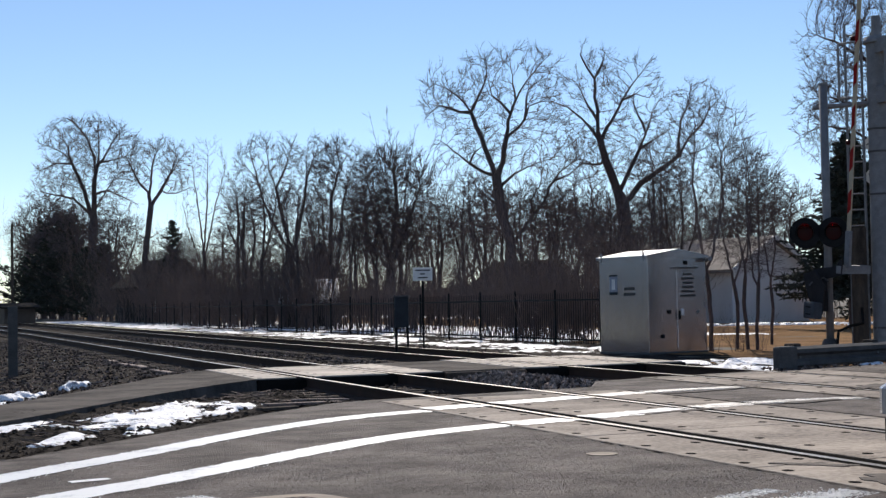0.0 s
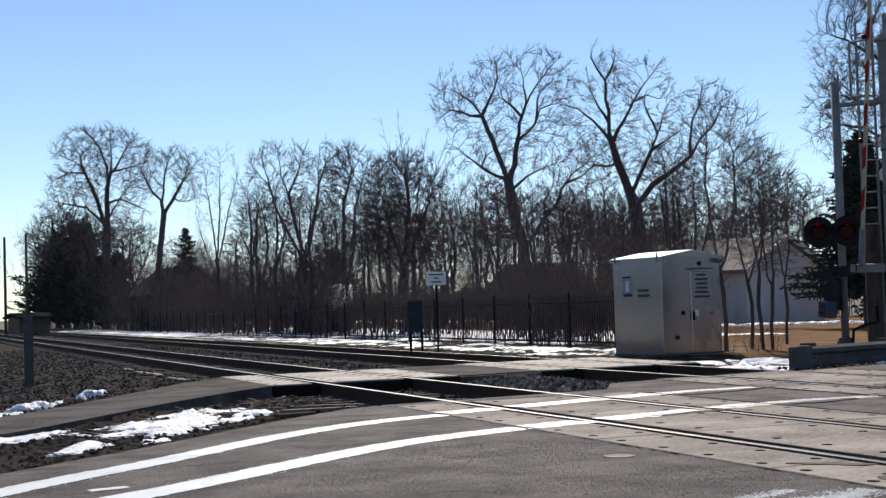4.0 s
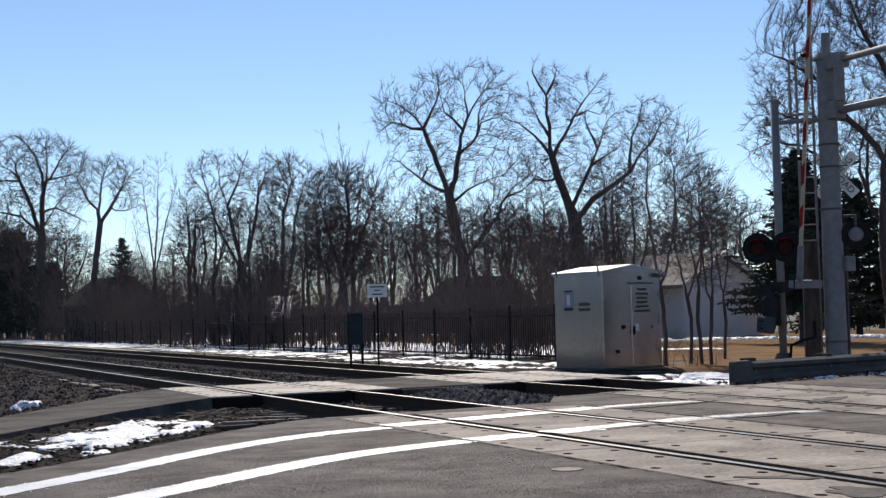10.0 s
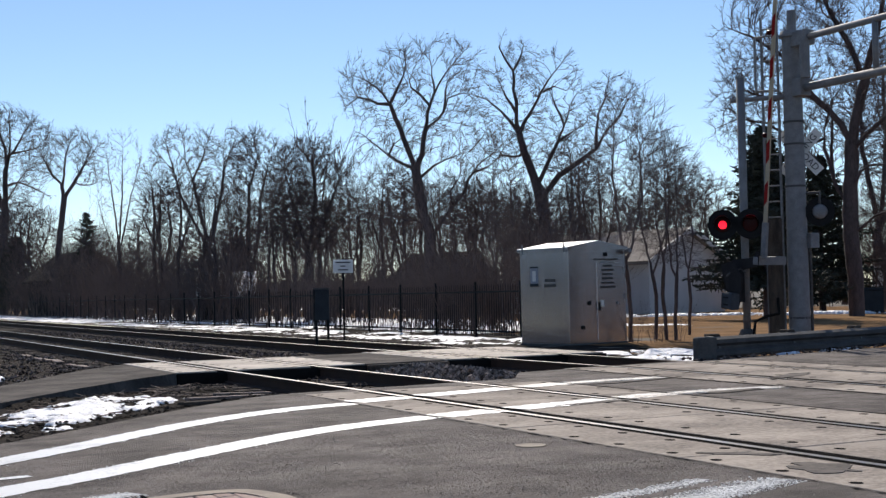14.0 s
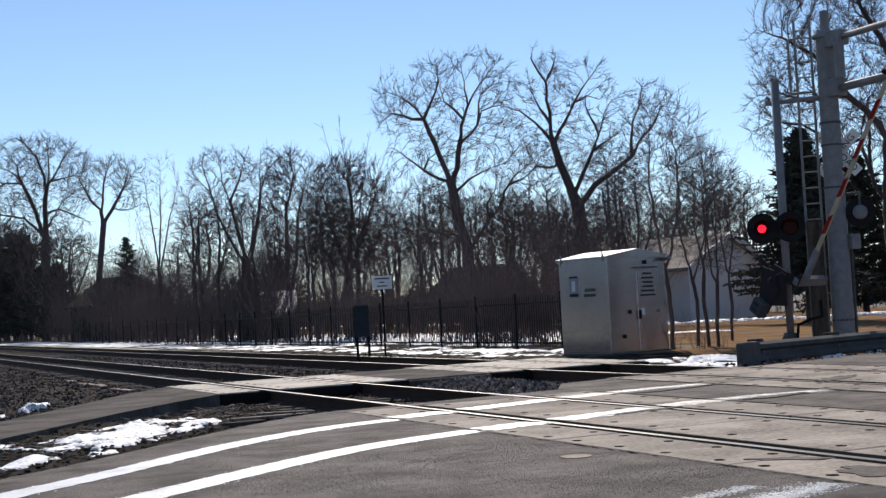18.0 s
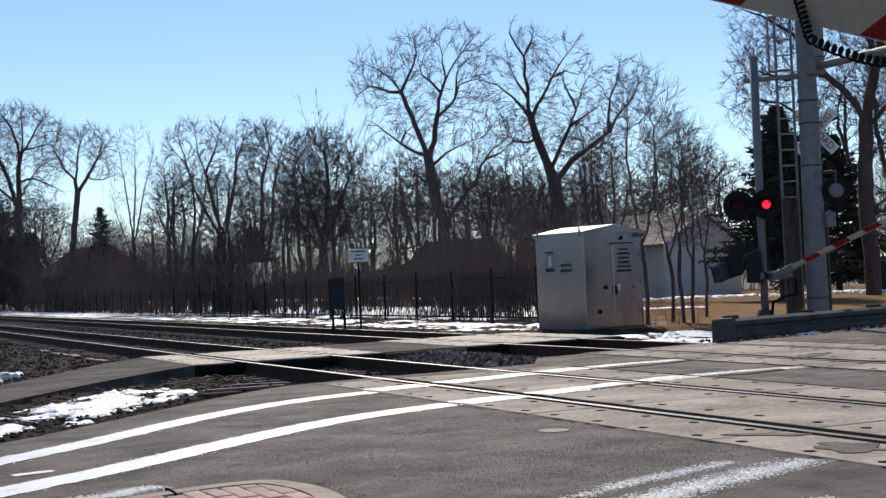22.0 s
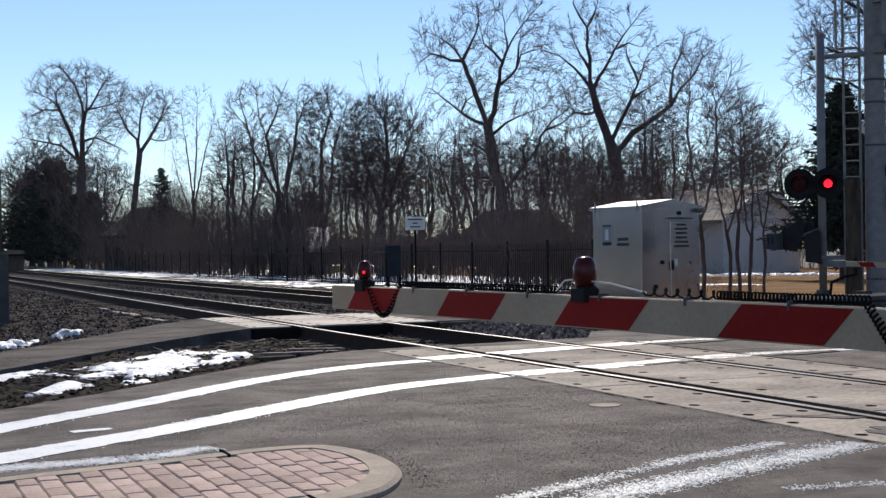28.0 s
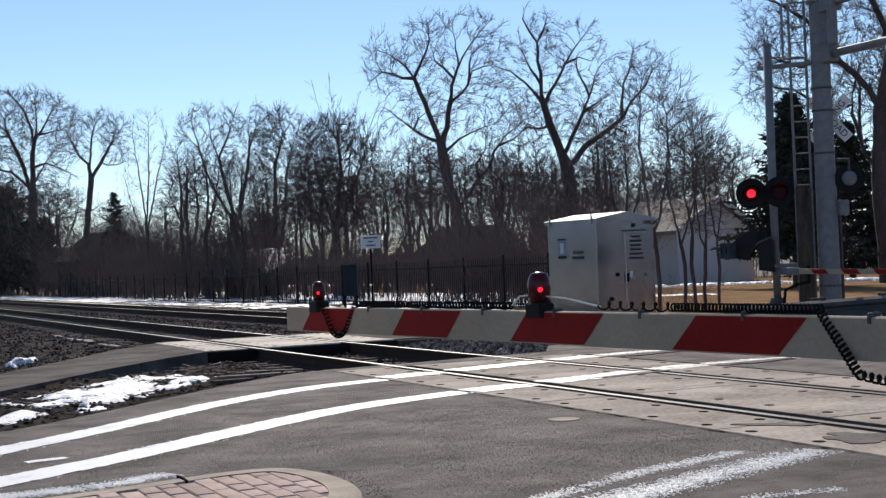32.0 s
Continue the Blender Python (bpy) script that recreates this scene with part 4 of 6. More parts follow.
def gate_stand():
    s = thing("gate_stand", "grey steel gate machine on a round post", "gate machine", pose(2.43, 0.1, 0))
    part("post", Shape().tube([(0, -0.3, -0.05), (0, -0.3, 2.2)], 0.06, 14), STEEL, s, "round grey post", True)
    part("machine_box", Shape().box(-0.13, 0.13, -0.3, 0.08, 0.95, 1.6, 0.02), STEEL, s, "steel machine housing")
    part("shaft", Shape().tube([(-0.2, 0.22, 1.442), (0.2, 0.22, 1.442)], 0.03, 10), DARK_STEEL, s)
    part("shaft_arm", Shape().box(-0.02, 0.02, 0.0, 0.26, 1.4, 1.48, 0.005), DARK_STEEL, s)


def gate_far():
    g = thing("crossing_gate", "slim red and white striped gate arm across the tracks", "crossing gate", pose(17.2, 21.97, 1.484, 0, 0, -87.2))
    z0, z1, t = -0.8, -0.7, 0.03
    part("arm_board", Shape().box(0.7, 6.8, -t / 2, t / 2, z0, z1, 0.004), ARM_WHITE, g, "long white reflective board")
    stripes(g, 6.8, 0.75, 6.6, z0, z1, t)
    for x in (6.4, 4.6, 2.6):
        part("arm_lamp", Shape().tube([(x, 0, z1), (x, 0, z1 + 0.04), (x, 0, z1 + 0.11), (x, 0, z1 + 0.14)], [0.03, 0.05, 0.05, 0.02], 12), RED_LENS, g, "small dark red lamp", True)
    part("yoke", Shape().box(0.06, 0.22, -0.15, 0.6, -0.74, -0.6, 0.012), STEEL, g, "pale steel yoke that carries the arm")
    for y in (-0.14,):
        part("side_plate", Shape().add([(x, y + d, z) for d in (0, 0.03) for x, z in ((-0.1, 0.04), (-0.12, -0.12), (0.04, -0.74), (0.34, -0.76), (0.34, -0.7), (0.2, -0.6), (0.1, 0.04))], [tuple(range(6, -1, -1)), tuple(range(7, 14))] + [(i, (i + 1) % 7, 7 + (i + 1) % 7, 7 + i) for i in range(7)]), DARK_ENAMEL, g, "dark steel side plate")
    part("arm_socket", Shape().box(0.18, 0.9, -0.03, 0.03, z0 - 0.02, z1 + 0.02, 0.008), STEEL, g, "steel socket of the arm")
    part("counterweight_arm", Shape().add([(x, y, z) for y in (-0.34, -0.3) for x, z in ((-0.76, -0.46), (-0.76, -0.2), (0.0, 0.12), (0.1, -0.2), (-0.2, -0.52))], [(0, 1, 2, 3, 4), (9, 8, 7, 6, 5)] + [(5 + i, 5 + (i + 1) % 5, (i + 1) % 5, i) for i in range(5)]), DARK_ENAMEL, g, "dark flat weight arm")
    weight = part("counterweight", Shape().box(-0.84, -0.52, -0.54, -0.34, -0.48, -0.16, 0.02), WEIGHT, g, "blue-grey cast counterweight")
    for x in (-0.75, -0.61):
        part("slot", Shape().box(x - 0.015, x + 0.015, -0.546, -0.54, -0.38, -0.24), BLACK, weight)
    return g


NEAR_GATE, ARM_BULB = gate_near()
gate_stand()
FAR_GATE = gate_far()


# brick island with a concrete kerb
ISLAND = [(-3.62, 3.98), (-1.6, 5.6), (-0.32, 6.45), (0.4, 6.79), (0.93, 6.92), (1.4, 7.03), (1.86, 7.18), (2.2, 7.17), (2.32, 6.98), (2.37, 6.74), (2.38, 6.45), (2.31, 6.11), (2.18, 5.84), (2.0, 5.61), (1.63, 5.42), (0.96, 5.02), (-0.43, 4.05), (-2.34, 2.66)]


def rounded(poly, rounds=2):
    """The outline with its corners cut again and again."""
    for _ in range(rounds):
        poly = [(p[0] * w + q[0] * (1 - w), p[1] * w + q[1] * (1 - w)) for p, q in zip(poly, poly[1:] + poly[:1]) for w in (0.75, 0.25)]
    return poly


def inset(poly, d):
    out, n = [], len(poly)
    for i in range(n):
        a, b, c = (Vector(poly[(i + k) % n]) for k in (-1, 0, 1))
        n1, n2 = (Vector((-(q - p).y, (q - p).x)).normalized() for p, q in ((a, b), (b, c)))
        m = (n1 + n2).normalized()
        out.append(tuple(b + m * d / max(0.3, m.dot(n1))))
    return out


def inside(poly, x, y):
    hit = False
    for (x0, y0), (x1, y1) in zip(poly, poly[1:] + poly[:1]):
        if (y0 > y) != (y1 > y) and x < x0 + (y - y0) / (y1 - y0) * (x1 - x0):
            hit = not hit
    return hit


def island():
    isl = thing("traffic_island", "brick-paved traffic island with a pale concrete kerb", "traffic island", kind="structure")
    outer = rounded(ISLAND[::-1])
    inner, lip = inset(outer, 0.155), inset(outer, 0.025)
    n = len(outer)
    for a, b in ((0, n // 4), (n // 4, n // 2), (n // 2, 3 * n // 4), (3 * n // 4, n)):
        sh = Shape()
        for i in range(a, b):
            j = (i + 1) % n
            vs = [(*outer[i], -0.05), (*outer[j], -0.05), (*outer[j], 0.02), (*outer[i], 0.02), (*lip[j], 0.034), (*lip[i], 0.034), (*inner[j], 0.037), (*inner[i], 0.037), (*inner[j], -0.02), (*inner[i], -0.02)]
            sh.add(vs, [(0, 1, 2, 3), (3, 2, 4, 5), (5, 4, 6, 7), (7, 6, 8, 9)])
        part("kerb", sh, KERB, isl, "worn concrete kerb")
    for (x0, y0), (x1, y1) in (((1.69, 5.42), (1.685, 5.63)), ((1.665, 6.95), (1.67, 7.16))):
        d = Vector((x1 - x0, y1 - y0, 0))
        part("kerb_joint", Shape().box(-0.008, 0.008, 0, d.length, -0.02, 0.0405, 0, pose(x0, y0, 0, 0, 0, math.degrees(math.atan2(d.y, d.x)) - 90)), RUBBER, isl, "dark open joint in the kerb")
    part("mortar_bed", Shape().slab(inset(outer, 0.15), -0.03, 0.026), MORTAR, isl, "dark joint bed")
    edge = inset(outer, 0.12)
    me = Shape().box(-0.1, 0.1, -0.0485, 0.0485, -0.01, 0.034, 0.006).mesh("paver", BRICK)
    ang = radians(BRICK_TURN)
    c, s = math.cos(ang), math.sin(ang)
    rng, rest = random.Random(5), Shape()
    for i in range(-40, 60):
        for j in range(-60, 80):
            u, v = i * 0.206 + (0.103 if j % 2 else 0), j * 0.103
            x, y = c * u - s * v, s * u + c * v
            if not inside(edge, x, y):
                continue
            if x < -0.6:
                rest.box(-0.1, 0.1, -0.0485, 0.0485, -0.01, 0.034, 0.006, pose(x, y, rng.uniform(-0.003, 0.003), 0, 0, BRICK_TURN + rng.uniform(-0.8, 0.8)))
                continue
            ob = new("paver", me)
            ob.parent = isl
            ob.matrix_basis = pose(x, y, rng.uniform(-0.003, 0.003), rng.uniform(-0.8, 0.8), rng.uniform(-0.8, 0.8), BRICK_TURN + rng.uniform(-0.8, 0.8))

    tagged(part("far_pavers", rest, BRICK, isl), kind="stuff")


BRICK_TURN = 90
island()


def trackside_sign():
    s = thing("trackside_sign", "small white rectangular sign on a thin dark post", "sign", pose(12.14, 30.69, -0.25, 0, 0, -22))
    part("post", Shape().box(-0.025, 0.025, 0.0, 0.03, 0, 2.2, 0.004), BLACK, s, "thin steel post")
    pl = part("plate", Shape().box(-0.24, 0.24, -0.012, -0.004, 1.85, 2.17, 0.003), WHITE, s, "white sign plate")
    bars(pl, "lettering", pose(0, -0.013, 2.12), (0.36, 0.12, 0.24), 0.09, 0.03, DARK_STEEL)
    b = thing("trackside_cabinet", "blue-grey metal cabinet on short legs", "cabinet", pose(11.65, 30.88, -0.25, 0, 0, -22))
    part("body", Shape().box(-0.17, 0.17, -0.12, 0.12, 0.72, 1.46, 0.02), BLUE_BOX, b)
    part("lid", Shape().box(-0.19, 0.19, -0.14, 0.14, 1.46, 1.5, 0.012), DARK_STEEL, b)
    part("door", Shape().box(-0.14, 0.02, -0.135, -0.12, 0.78, 1.42, 0.004), BLUE_BOX, b)
    for x in (-0.14, 0.14):
        part("leg", Shape().box(x - 0.03, x + 0.03, -0.04, 0.04, -0.1, 0.72), BLACK, b)


trackside_sign()
cover = Shape().slab(ring(4.6, 8.2, 0.11, 20), 0.001, 0.006)
whole("survey_mark", cover, KERB, "small round pale paint mark on asphalt", "road marking", kind="structure")


# ---- trees ----
from mathutils import kdtree


def tangle(sh, p, q, r0, r1, rng):
    """A thin three-sided twig from p to q."""
    d = q - p
    s = d.orthogonal().normalized()
    t = d.normalized().cross(s)
    vs = []
    for c, r in ((p, r0), (q, r1)):
        for k in range(3):
            a = 2.0944 * k
            vs.append(c + (s * math.cos(a) + t * math.sin(a)) * r)
    sh.add(vs, [(0, 1, 4, 3), (1, 2, 5, 4), (2, 0, 3, 5)])


def bough(big, fine, p, d, r, length, level, rng, o):
    """One bough with its side shoots. o: spread, rise, kids per level, shrink."""
    n = max(3, min(9, int(length / 0.45) + 2)) if level < o["last"] else 2
    pts, rad, dirs = [p], [r], [d]
    end = 0.16
    for i in range(n):
        d = (d + Vector((rng.gauss(0, 1), rng.gauss(0, 1), rng.gauss(0, 1))) * o["wob"] + Vector((0, 0, o["rise"] * (1 if level else 0.4)))).normalized()
        p = p + d * length / n
        pts.append(p)
        rad.append(r * (1 - (1 - end) * (i + 1) / n))
        dirs.append(d)
    if level >= o["last"]:
        for a, b, ra, rb in zip(pts, pts[1:], rad, rad[1:]):
            tangle(fine, a, b, ra, rb, rng)
        return
    if r > 0.03:
        big.tube(pts, rad, 8 if r > 0.12 else 5, cap=False)
    else:
        for a, b, ra, rb in zip(pts, pts[1:], rad, rad[1:]):
            tangle(fine, a, b, ra, rb, rng)
    kids = o["kids"][min(level, len(o["kids"]) - 1)]
    bough(big, fine, pts[-1], dirs[-1], max(o["thin"], rad[-1]), length * o["shrink"] * 0.8, level + 1, rng, o)
    for k in range(kids):
        f = o["bare"] + (1 - o["bare"]) * (k + rng.random()) / kids if level == 0 else 0.2 + 0.8 * (k + rng.random()) / kids
        i = min(n - 1, int(f * n))
        base = pts[i].lerp(pts[i + 1], f * n - i)
        side = dirs[i].orthogonal().normalized()
        side.rotate(Matrix.Rotation(rng.uniform(0, 6.283), 3, dirs[i]))
        ang = radians(rng.gauss(o["spread"], 9))
        kd = (dirs[i] * math.cos(ang) + side * math.sin(ang)).normalized()
        rr = rad[i]
        bough(big, fine, base, kd, max(o["thin"], rr * rng.uniform(0.45, 0.68)), length * o["shrink"] * rng.uniform(0.7, 1.15) * (1.15 - 0.5 * f), level + 1, rng, o)


def grow(paths, crowns, n, step, rng, reach=3.2, kill=0.5, rise=0.22):
    """A branching skeleton: main limbs along paths, then shoots that fill the crowns. Returns points and parents."""
    pts, par = [], []
    for path in paths:
        path = [Vector((q[0], q[2] if len(q) > 2 else 0, q[1])) for q in path]
        if pts:
            last = min(range(len(pts)), key=lambda i: (pts[i] - path[0]).length)
        else:
            pts.append(path[0])
            par.append(-1)
            last = 0
        sway = Vector((0, rng.uniform(-0.6, 0.6) * step, 0))
        for q0, q1 in zip(path, path[1:]):
            m = max(1, int((q1 - q0).length / step))
            for k in range(m):
                p = q0.lerp(q1, (k + 1) / m) + (Vector((rng.gauss(0, 1), rng.gauss(0, 1), rng.gauss(0, 0.6))) * 0.05 * step if len(pts) > 3 else Vector())
                sway = sway * 1.0 + Vector((0, rng.gauss(0, 0.06) * step, 0)) if last else sway
                pts.append(p + sway * (min(1, len(pts) / 12) if len(paths) > 1 else 0))
                par.append(last)
                last = len(pts) - 1
    fixed = len(pts)
    goals = []
    share = sum(c[3] * c[4] * c[5] for c in crowns)
    for cx, cy, cz, rx, ry, rz in crowns:
        for _ in range(int(n * rx * ry * rz / share)):
            v = Vector((rng.gauss(0, 1), rng.gauss(0, 1), rng.gauss(0, 1))).normalized() * rng.random() ** 0.46 * 1.04
            g = Vector((cx + v.x * rx, cy + v.y * ry, cz + v.z * rz))
            if noise.noise(g * 0.7) > -0.22:
                goals.append(g)
    near = [(1e9, -1)] * len(goals)
    done, born = 0, {}
    for _ in range(60):
        if done < len(pts):
            kd = kdtree.KDTree(len(pts) - done)
            for i in range(done, len(pts)):
                kd.insert(pts[i], i)
            kd.balance()
            for k, g in enumerate(goals):
                _, i, dist = kd.find(g)
                if dist < near[k][0]:
                    near[k] = (dist, i)
            done = len(pts)
        keep = [k for k in range(len(goals)) if near[k][0] > kill]
        goals, near = [goals[k] for k in keep], [near[k] for k in keep]
        pull = {}
        for g, (dist, i) in zip(goals, near):
            if dist < reach * 3:
                pull[i] = pull.get(i, Vector()) + (g - pts[i]) / dist
        if not pull:
            break
        for i, v in pull.items():
            if v.length < 0.05 or born.get(i, 0) > 2:
                continue
            born[i] = born.get(i, 0) + 1
            on = (pts[i] - pts[par[i]]).normalized() if par[i] >= 0 else Vector((0, 0, 1))
            d = (v.normalized() + on * 0.8 + Vector((rng.gauss(0, 0.13), rng.gauss(0, 0.13), rng.gauss(rise * 0.6, 0.13)))).normalized()
            pts.append(pts[i] + d * step)
            par.append(i)
        if len(pts) > 16000:
            break
    heir = {}
    for i, p in enumerate(par):
        if p >= 0:
            heir.setdefault(p, i)
    for _ in range(3):
        pts = pts[:fixed] + [pts[i] * 0.5 + (pts[par[i]] + pts[heir[i]]) * 0.25 if i in heir else pts[i] for i in range(fixed, len(pts))]
    return pts, par


def limbs(pts, par, thin, base):
    """Radii by the pipe rule, from thin tips to the given base, and chains of points."""
    n = len(pts)
    kids = [[] for _ in range(n)]
    for i, p in enumerate(par):
        if p >= 0:
            kids[p].append(i)
    tips = sum(1 for k in kids if not k)
    e = math.log(max(3, tips)) / math.log(base / thin)
    area = [0.0] * n
    for i in range(n - 1, -1, -1):
        if not kids[i]:
            area[i] = thin ** e
        if par[i] >= 0:
            area[par[i]] += area[i]
    rad = [max(thin, base * (a ** (1 / e) / base) ** 1.22) for a in area]
    chains, starts = [], [0]
    while starts:
        i = starts.pop()
        ch = [par[i], i] if par[i] >= 0 else [i]
        while kids[i]:
            best = max(kids[i], key=lambda k: rad[k])
            starts += [k for k in kids[i] if k != best]
            ch.append(best)
            i = best
        chains.append(ch)
    return rad, chains, kids


def tree(name, label, m, paths, crowns, r, seed, n=1500, step=0.3, thin=0.009, twig=0.42, twigs=2, group="bare trees along the fence", flare=True, **kw):
    """A bare broadleaf tree. paths: main limbs as (x, z) or (x, z, y) points; crowns: ellipsoids x y z and radii."""
    rng = random.Random(seed)
    pts, par = grow(paths, crowns, n, step, rng, **kw)
    rad, chains, kids = limbs(pts, par, thin, r)
    spans = [sum(math.dist(a[:2], b[:2]) for a, b in zip(q, q[1:])) for q in paths]
    at = 0
    for path, span in zip(paths, spans):
        count = sum(max(1, int((Vector((b[0], b[2] if len(b) > 2 else 0, b[1])) - Vector((a[0], a[2] if len(a) > 2 else 0, a[1]))).length / step)) for a, b in zip(path, path[1:])) + (1 if at == 0 else 0)
        thick = r * (1.0 if at == 0 else min(0.55, 0.14 * math.sqrt(span) + 0.02))
        for i in range(at, at + count):
            rad[i] = max(rad[i], thick * (1 - 0.9 * ((i - at) / count) ** 0.75))
        at += count
    big, fine = Shape(), Shape()
    for ch in chains:
        rr = [rad[i] for i in ch]
        if len(rr) > 1:
            rr[0] = min(rr[0], rr[1] * 1.25)
        if ch[0] == 0 and flare:
            rr[0] *= 1.45
        cut = next((k for k, q in enumerate(rr) if q < 0.028), len(rr))
        if cut > 1:
            big.tube([pts[i] for i in ch[:cut]], rr[:cut], 9 if rr[0] > 0.12 else 6, cap=False)
        if cut < len(rr):
            a = max(0, cut - 1)
            if len(rr) - a > 1:
                fine.tube([pts[i] for i in ch[a:]], rr[a:], 3, cap=False)
    heart = Vector(crowns[0][:3]) - Vector((0, 0, crowns[0][5] * 0.6))
    for i, p in enumerate(par):
        if p < 0 or rad[i] > thin * 2.6:
            continue
        d = (pts[i] - pts[p]).normalized()
        for _ in range(twigs + (2 if not kids[i] else 0)):
            s = d.orthogonal().normalized()
            s.rotate(Matrix.Rotation(rng.uniform(0, 6.283), 3, d))
            a = radians(rng.gauss(42, 16))
            v = (d * math.cos(a) + s * math.sin(a) + (pts[i] - heart).normalized() * 0.5 + Vector((0, 0, 0.22))).normalized()
            q = pts[p].lerp(pts[i], rng.random())
            ln = twig * rng.uniform(0.5, 1.6)
            mid = q + v * ln * 0.5
            bend = Vector((rng.gauss(0, 0.16), rng.gauss(0, 0.16), rng.gauss(0.06, 0.16)))
            end = mid + (v + bend).normalized() * ln * 0.5
            fine.tube([q, mid, end], [thin * 0.75, thin * 0.6, thin * 0.35], 3, cap=False)
            fork = (v - bend * 2.5 + s * rng.uniform(-0.5, 0.5)).normalized()
            fine.tube([mid, mid + fork * ln * rng.uniform(0.25, 0.5)], [thin * 0.6, thin * 0.35], 3, cap=False)
    ob = thing(name, label, "tree", m, group=group)
    part("trunk", big, BARK, ob, smooth=True)
    part("crown", fine, TWIG, ob, "bare fine twigs")
    return ob


def polar(bearing, dist, z=-0.1):
    """A place by its bearing from +y towards +x and its distance from the road side."""
    a = radians(bearing)
    return pose(dist * math.sin(a), dist * math.cos(a), z, 0, 0, -bearing)


def beyond(bearing, dist, size=1.0):
    """As polar, but moved back along its bearing, and larger, until it stands behind the fence."""
    k = max(1.0, 18.5 / (dist * math.sin(radians(bearing))))
    return polar(bearing, dist * k) @ Matrix.Scale(k * size, 4)


tree("walnut_tree", "tall bare tree forking low into heavy limbs", polar(25.1, 58),
     [[(0.2, -0.3), (0.2, 2.0), (0.2, 3.0), (0.2, 3.7), (0.0, 4.3), (-0.2, 5.2), (-0.3, 6.0), (-0.4, 6.5)], [(-0.4, 6.5), (-0.6, 7.1), (-0.8, 7.6), (-1.0, 8.2), (-1.2, 8.7), (-1.4, 9.3), (-1.7, 9.8), (-2.1, 10.1), (-2.5, 10.4), (-3.0, 10.6)], [(-1.4, 9.3), (-1.2, 9.7), (-1.0, 10.1), (-0.8, 10.5), (-0.7, 10.9), (-0.7, 11.5)], [(-1.4, 9.2), (-1.9, 9.3), (-2.3, 9.5), (-2.8, 9.6), (-3.3, 9.2)], [(-0.4, 6.5), (-0.1, 7.1), (0.0, 7.7), (0.1, 8.2), (0.2, 8.9), (0.4, 9.5), (0.7, 10.1), (1.1, 10.7), (1.5, 11.2), (2.0, 11.7)], [(0.2, 9.2), (-0.1, 9.7), (-0.5, 10.0), (-0.6, 10.6)], [(0.1, 8.2), (0.6, 8.6), (0.9, 8.9), (1.1, 9.5), (1.6, 9.7), (1.9, 9.7)], [(0.9, 9.0), (1.0, 9.8), (1.1, 10.5)], [(0.3, 9.1), (0.5, 9.8), (0.4, 10.8), (0.3, 11.5)], [(-0.4, 6.4), (-0.9, 6.7), (-1.5, 7.1), (-2.0, 7.5), (-2.7, 8.1)], [(-1.5, 7.1), (-1.3, 7.6), (-1.0, 7.8)], [(-0.2, 6.1), (0.4, 6.6), (1.0, 6.9), (1.5, 7.1), (1.9, 7.2)], [(-0.2, 5.1), (-0.6, 5.5), (-1.1, 5.9), (-1.3, 6.2)], [(0.0, 4.1), (-0.4, 4.3), (-0.8, 4.3), (-1.4, 4.5), (-2.3, 4.6), (-2.9, 4.5)], [(0.2, 3.1), (0.4, 3.8), (0.8, 4.3), (1.2, 4.9), (1.7, 5.4), (1.9, 6.0), (2.3, 6.6), (2.8, 7.0), (3.4, 7.5)], [(1.2, 4.9), (1.1, 5.5), (1.5, 6.1), (1.6, 6.8)], [(2.1, 6.2), (2.7, 6.5), (3.1, 6.8)]],
     [(-2.0, 0, 9.9, 1.6, 1.7, 1.5), (-0.6, 0, 10.6, 1.3, 1.6, 1.3), (1.0, 0, 10.6, 1.7, 1.8, 1.5), (0.2, 0, 8.2, 2.6, 1.8, 1.6), (2.4, 0, 7.2, 1.6, 1.6, 1.5), (-1.6, 0, 6.8, 1.7, 1.6, 1.5), (-1.8, 0, 4.9, 1.5, 1.4, 0.9), (1.6, 0, 5.4, 1.2, 1.2, 1.1)], 0.27, 11, n=6000, thin=0.0095, kill=0.33, step=0.3, twig=0.36)
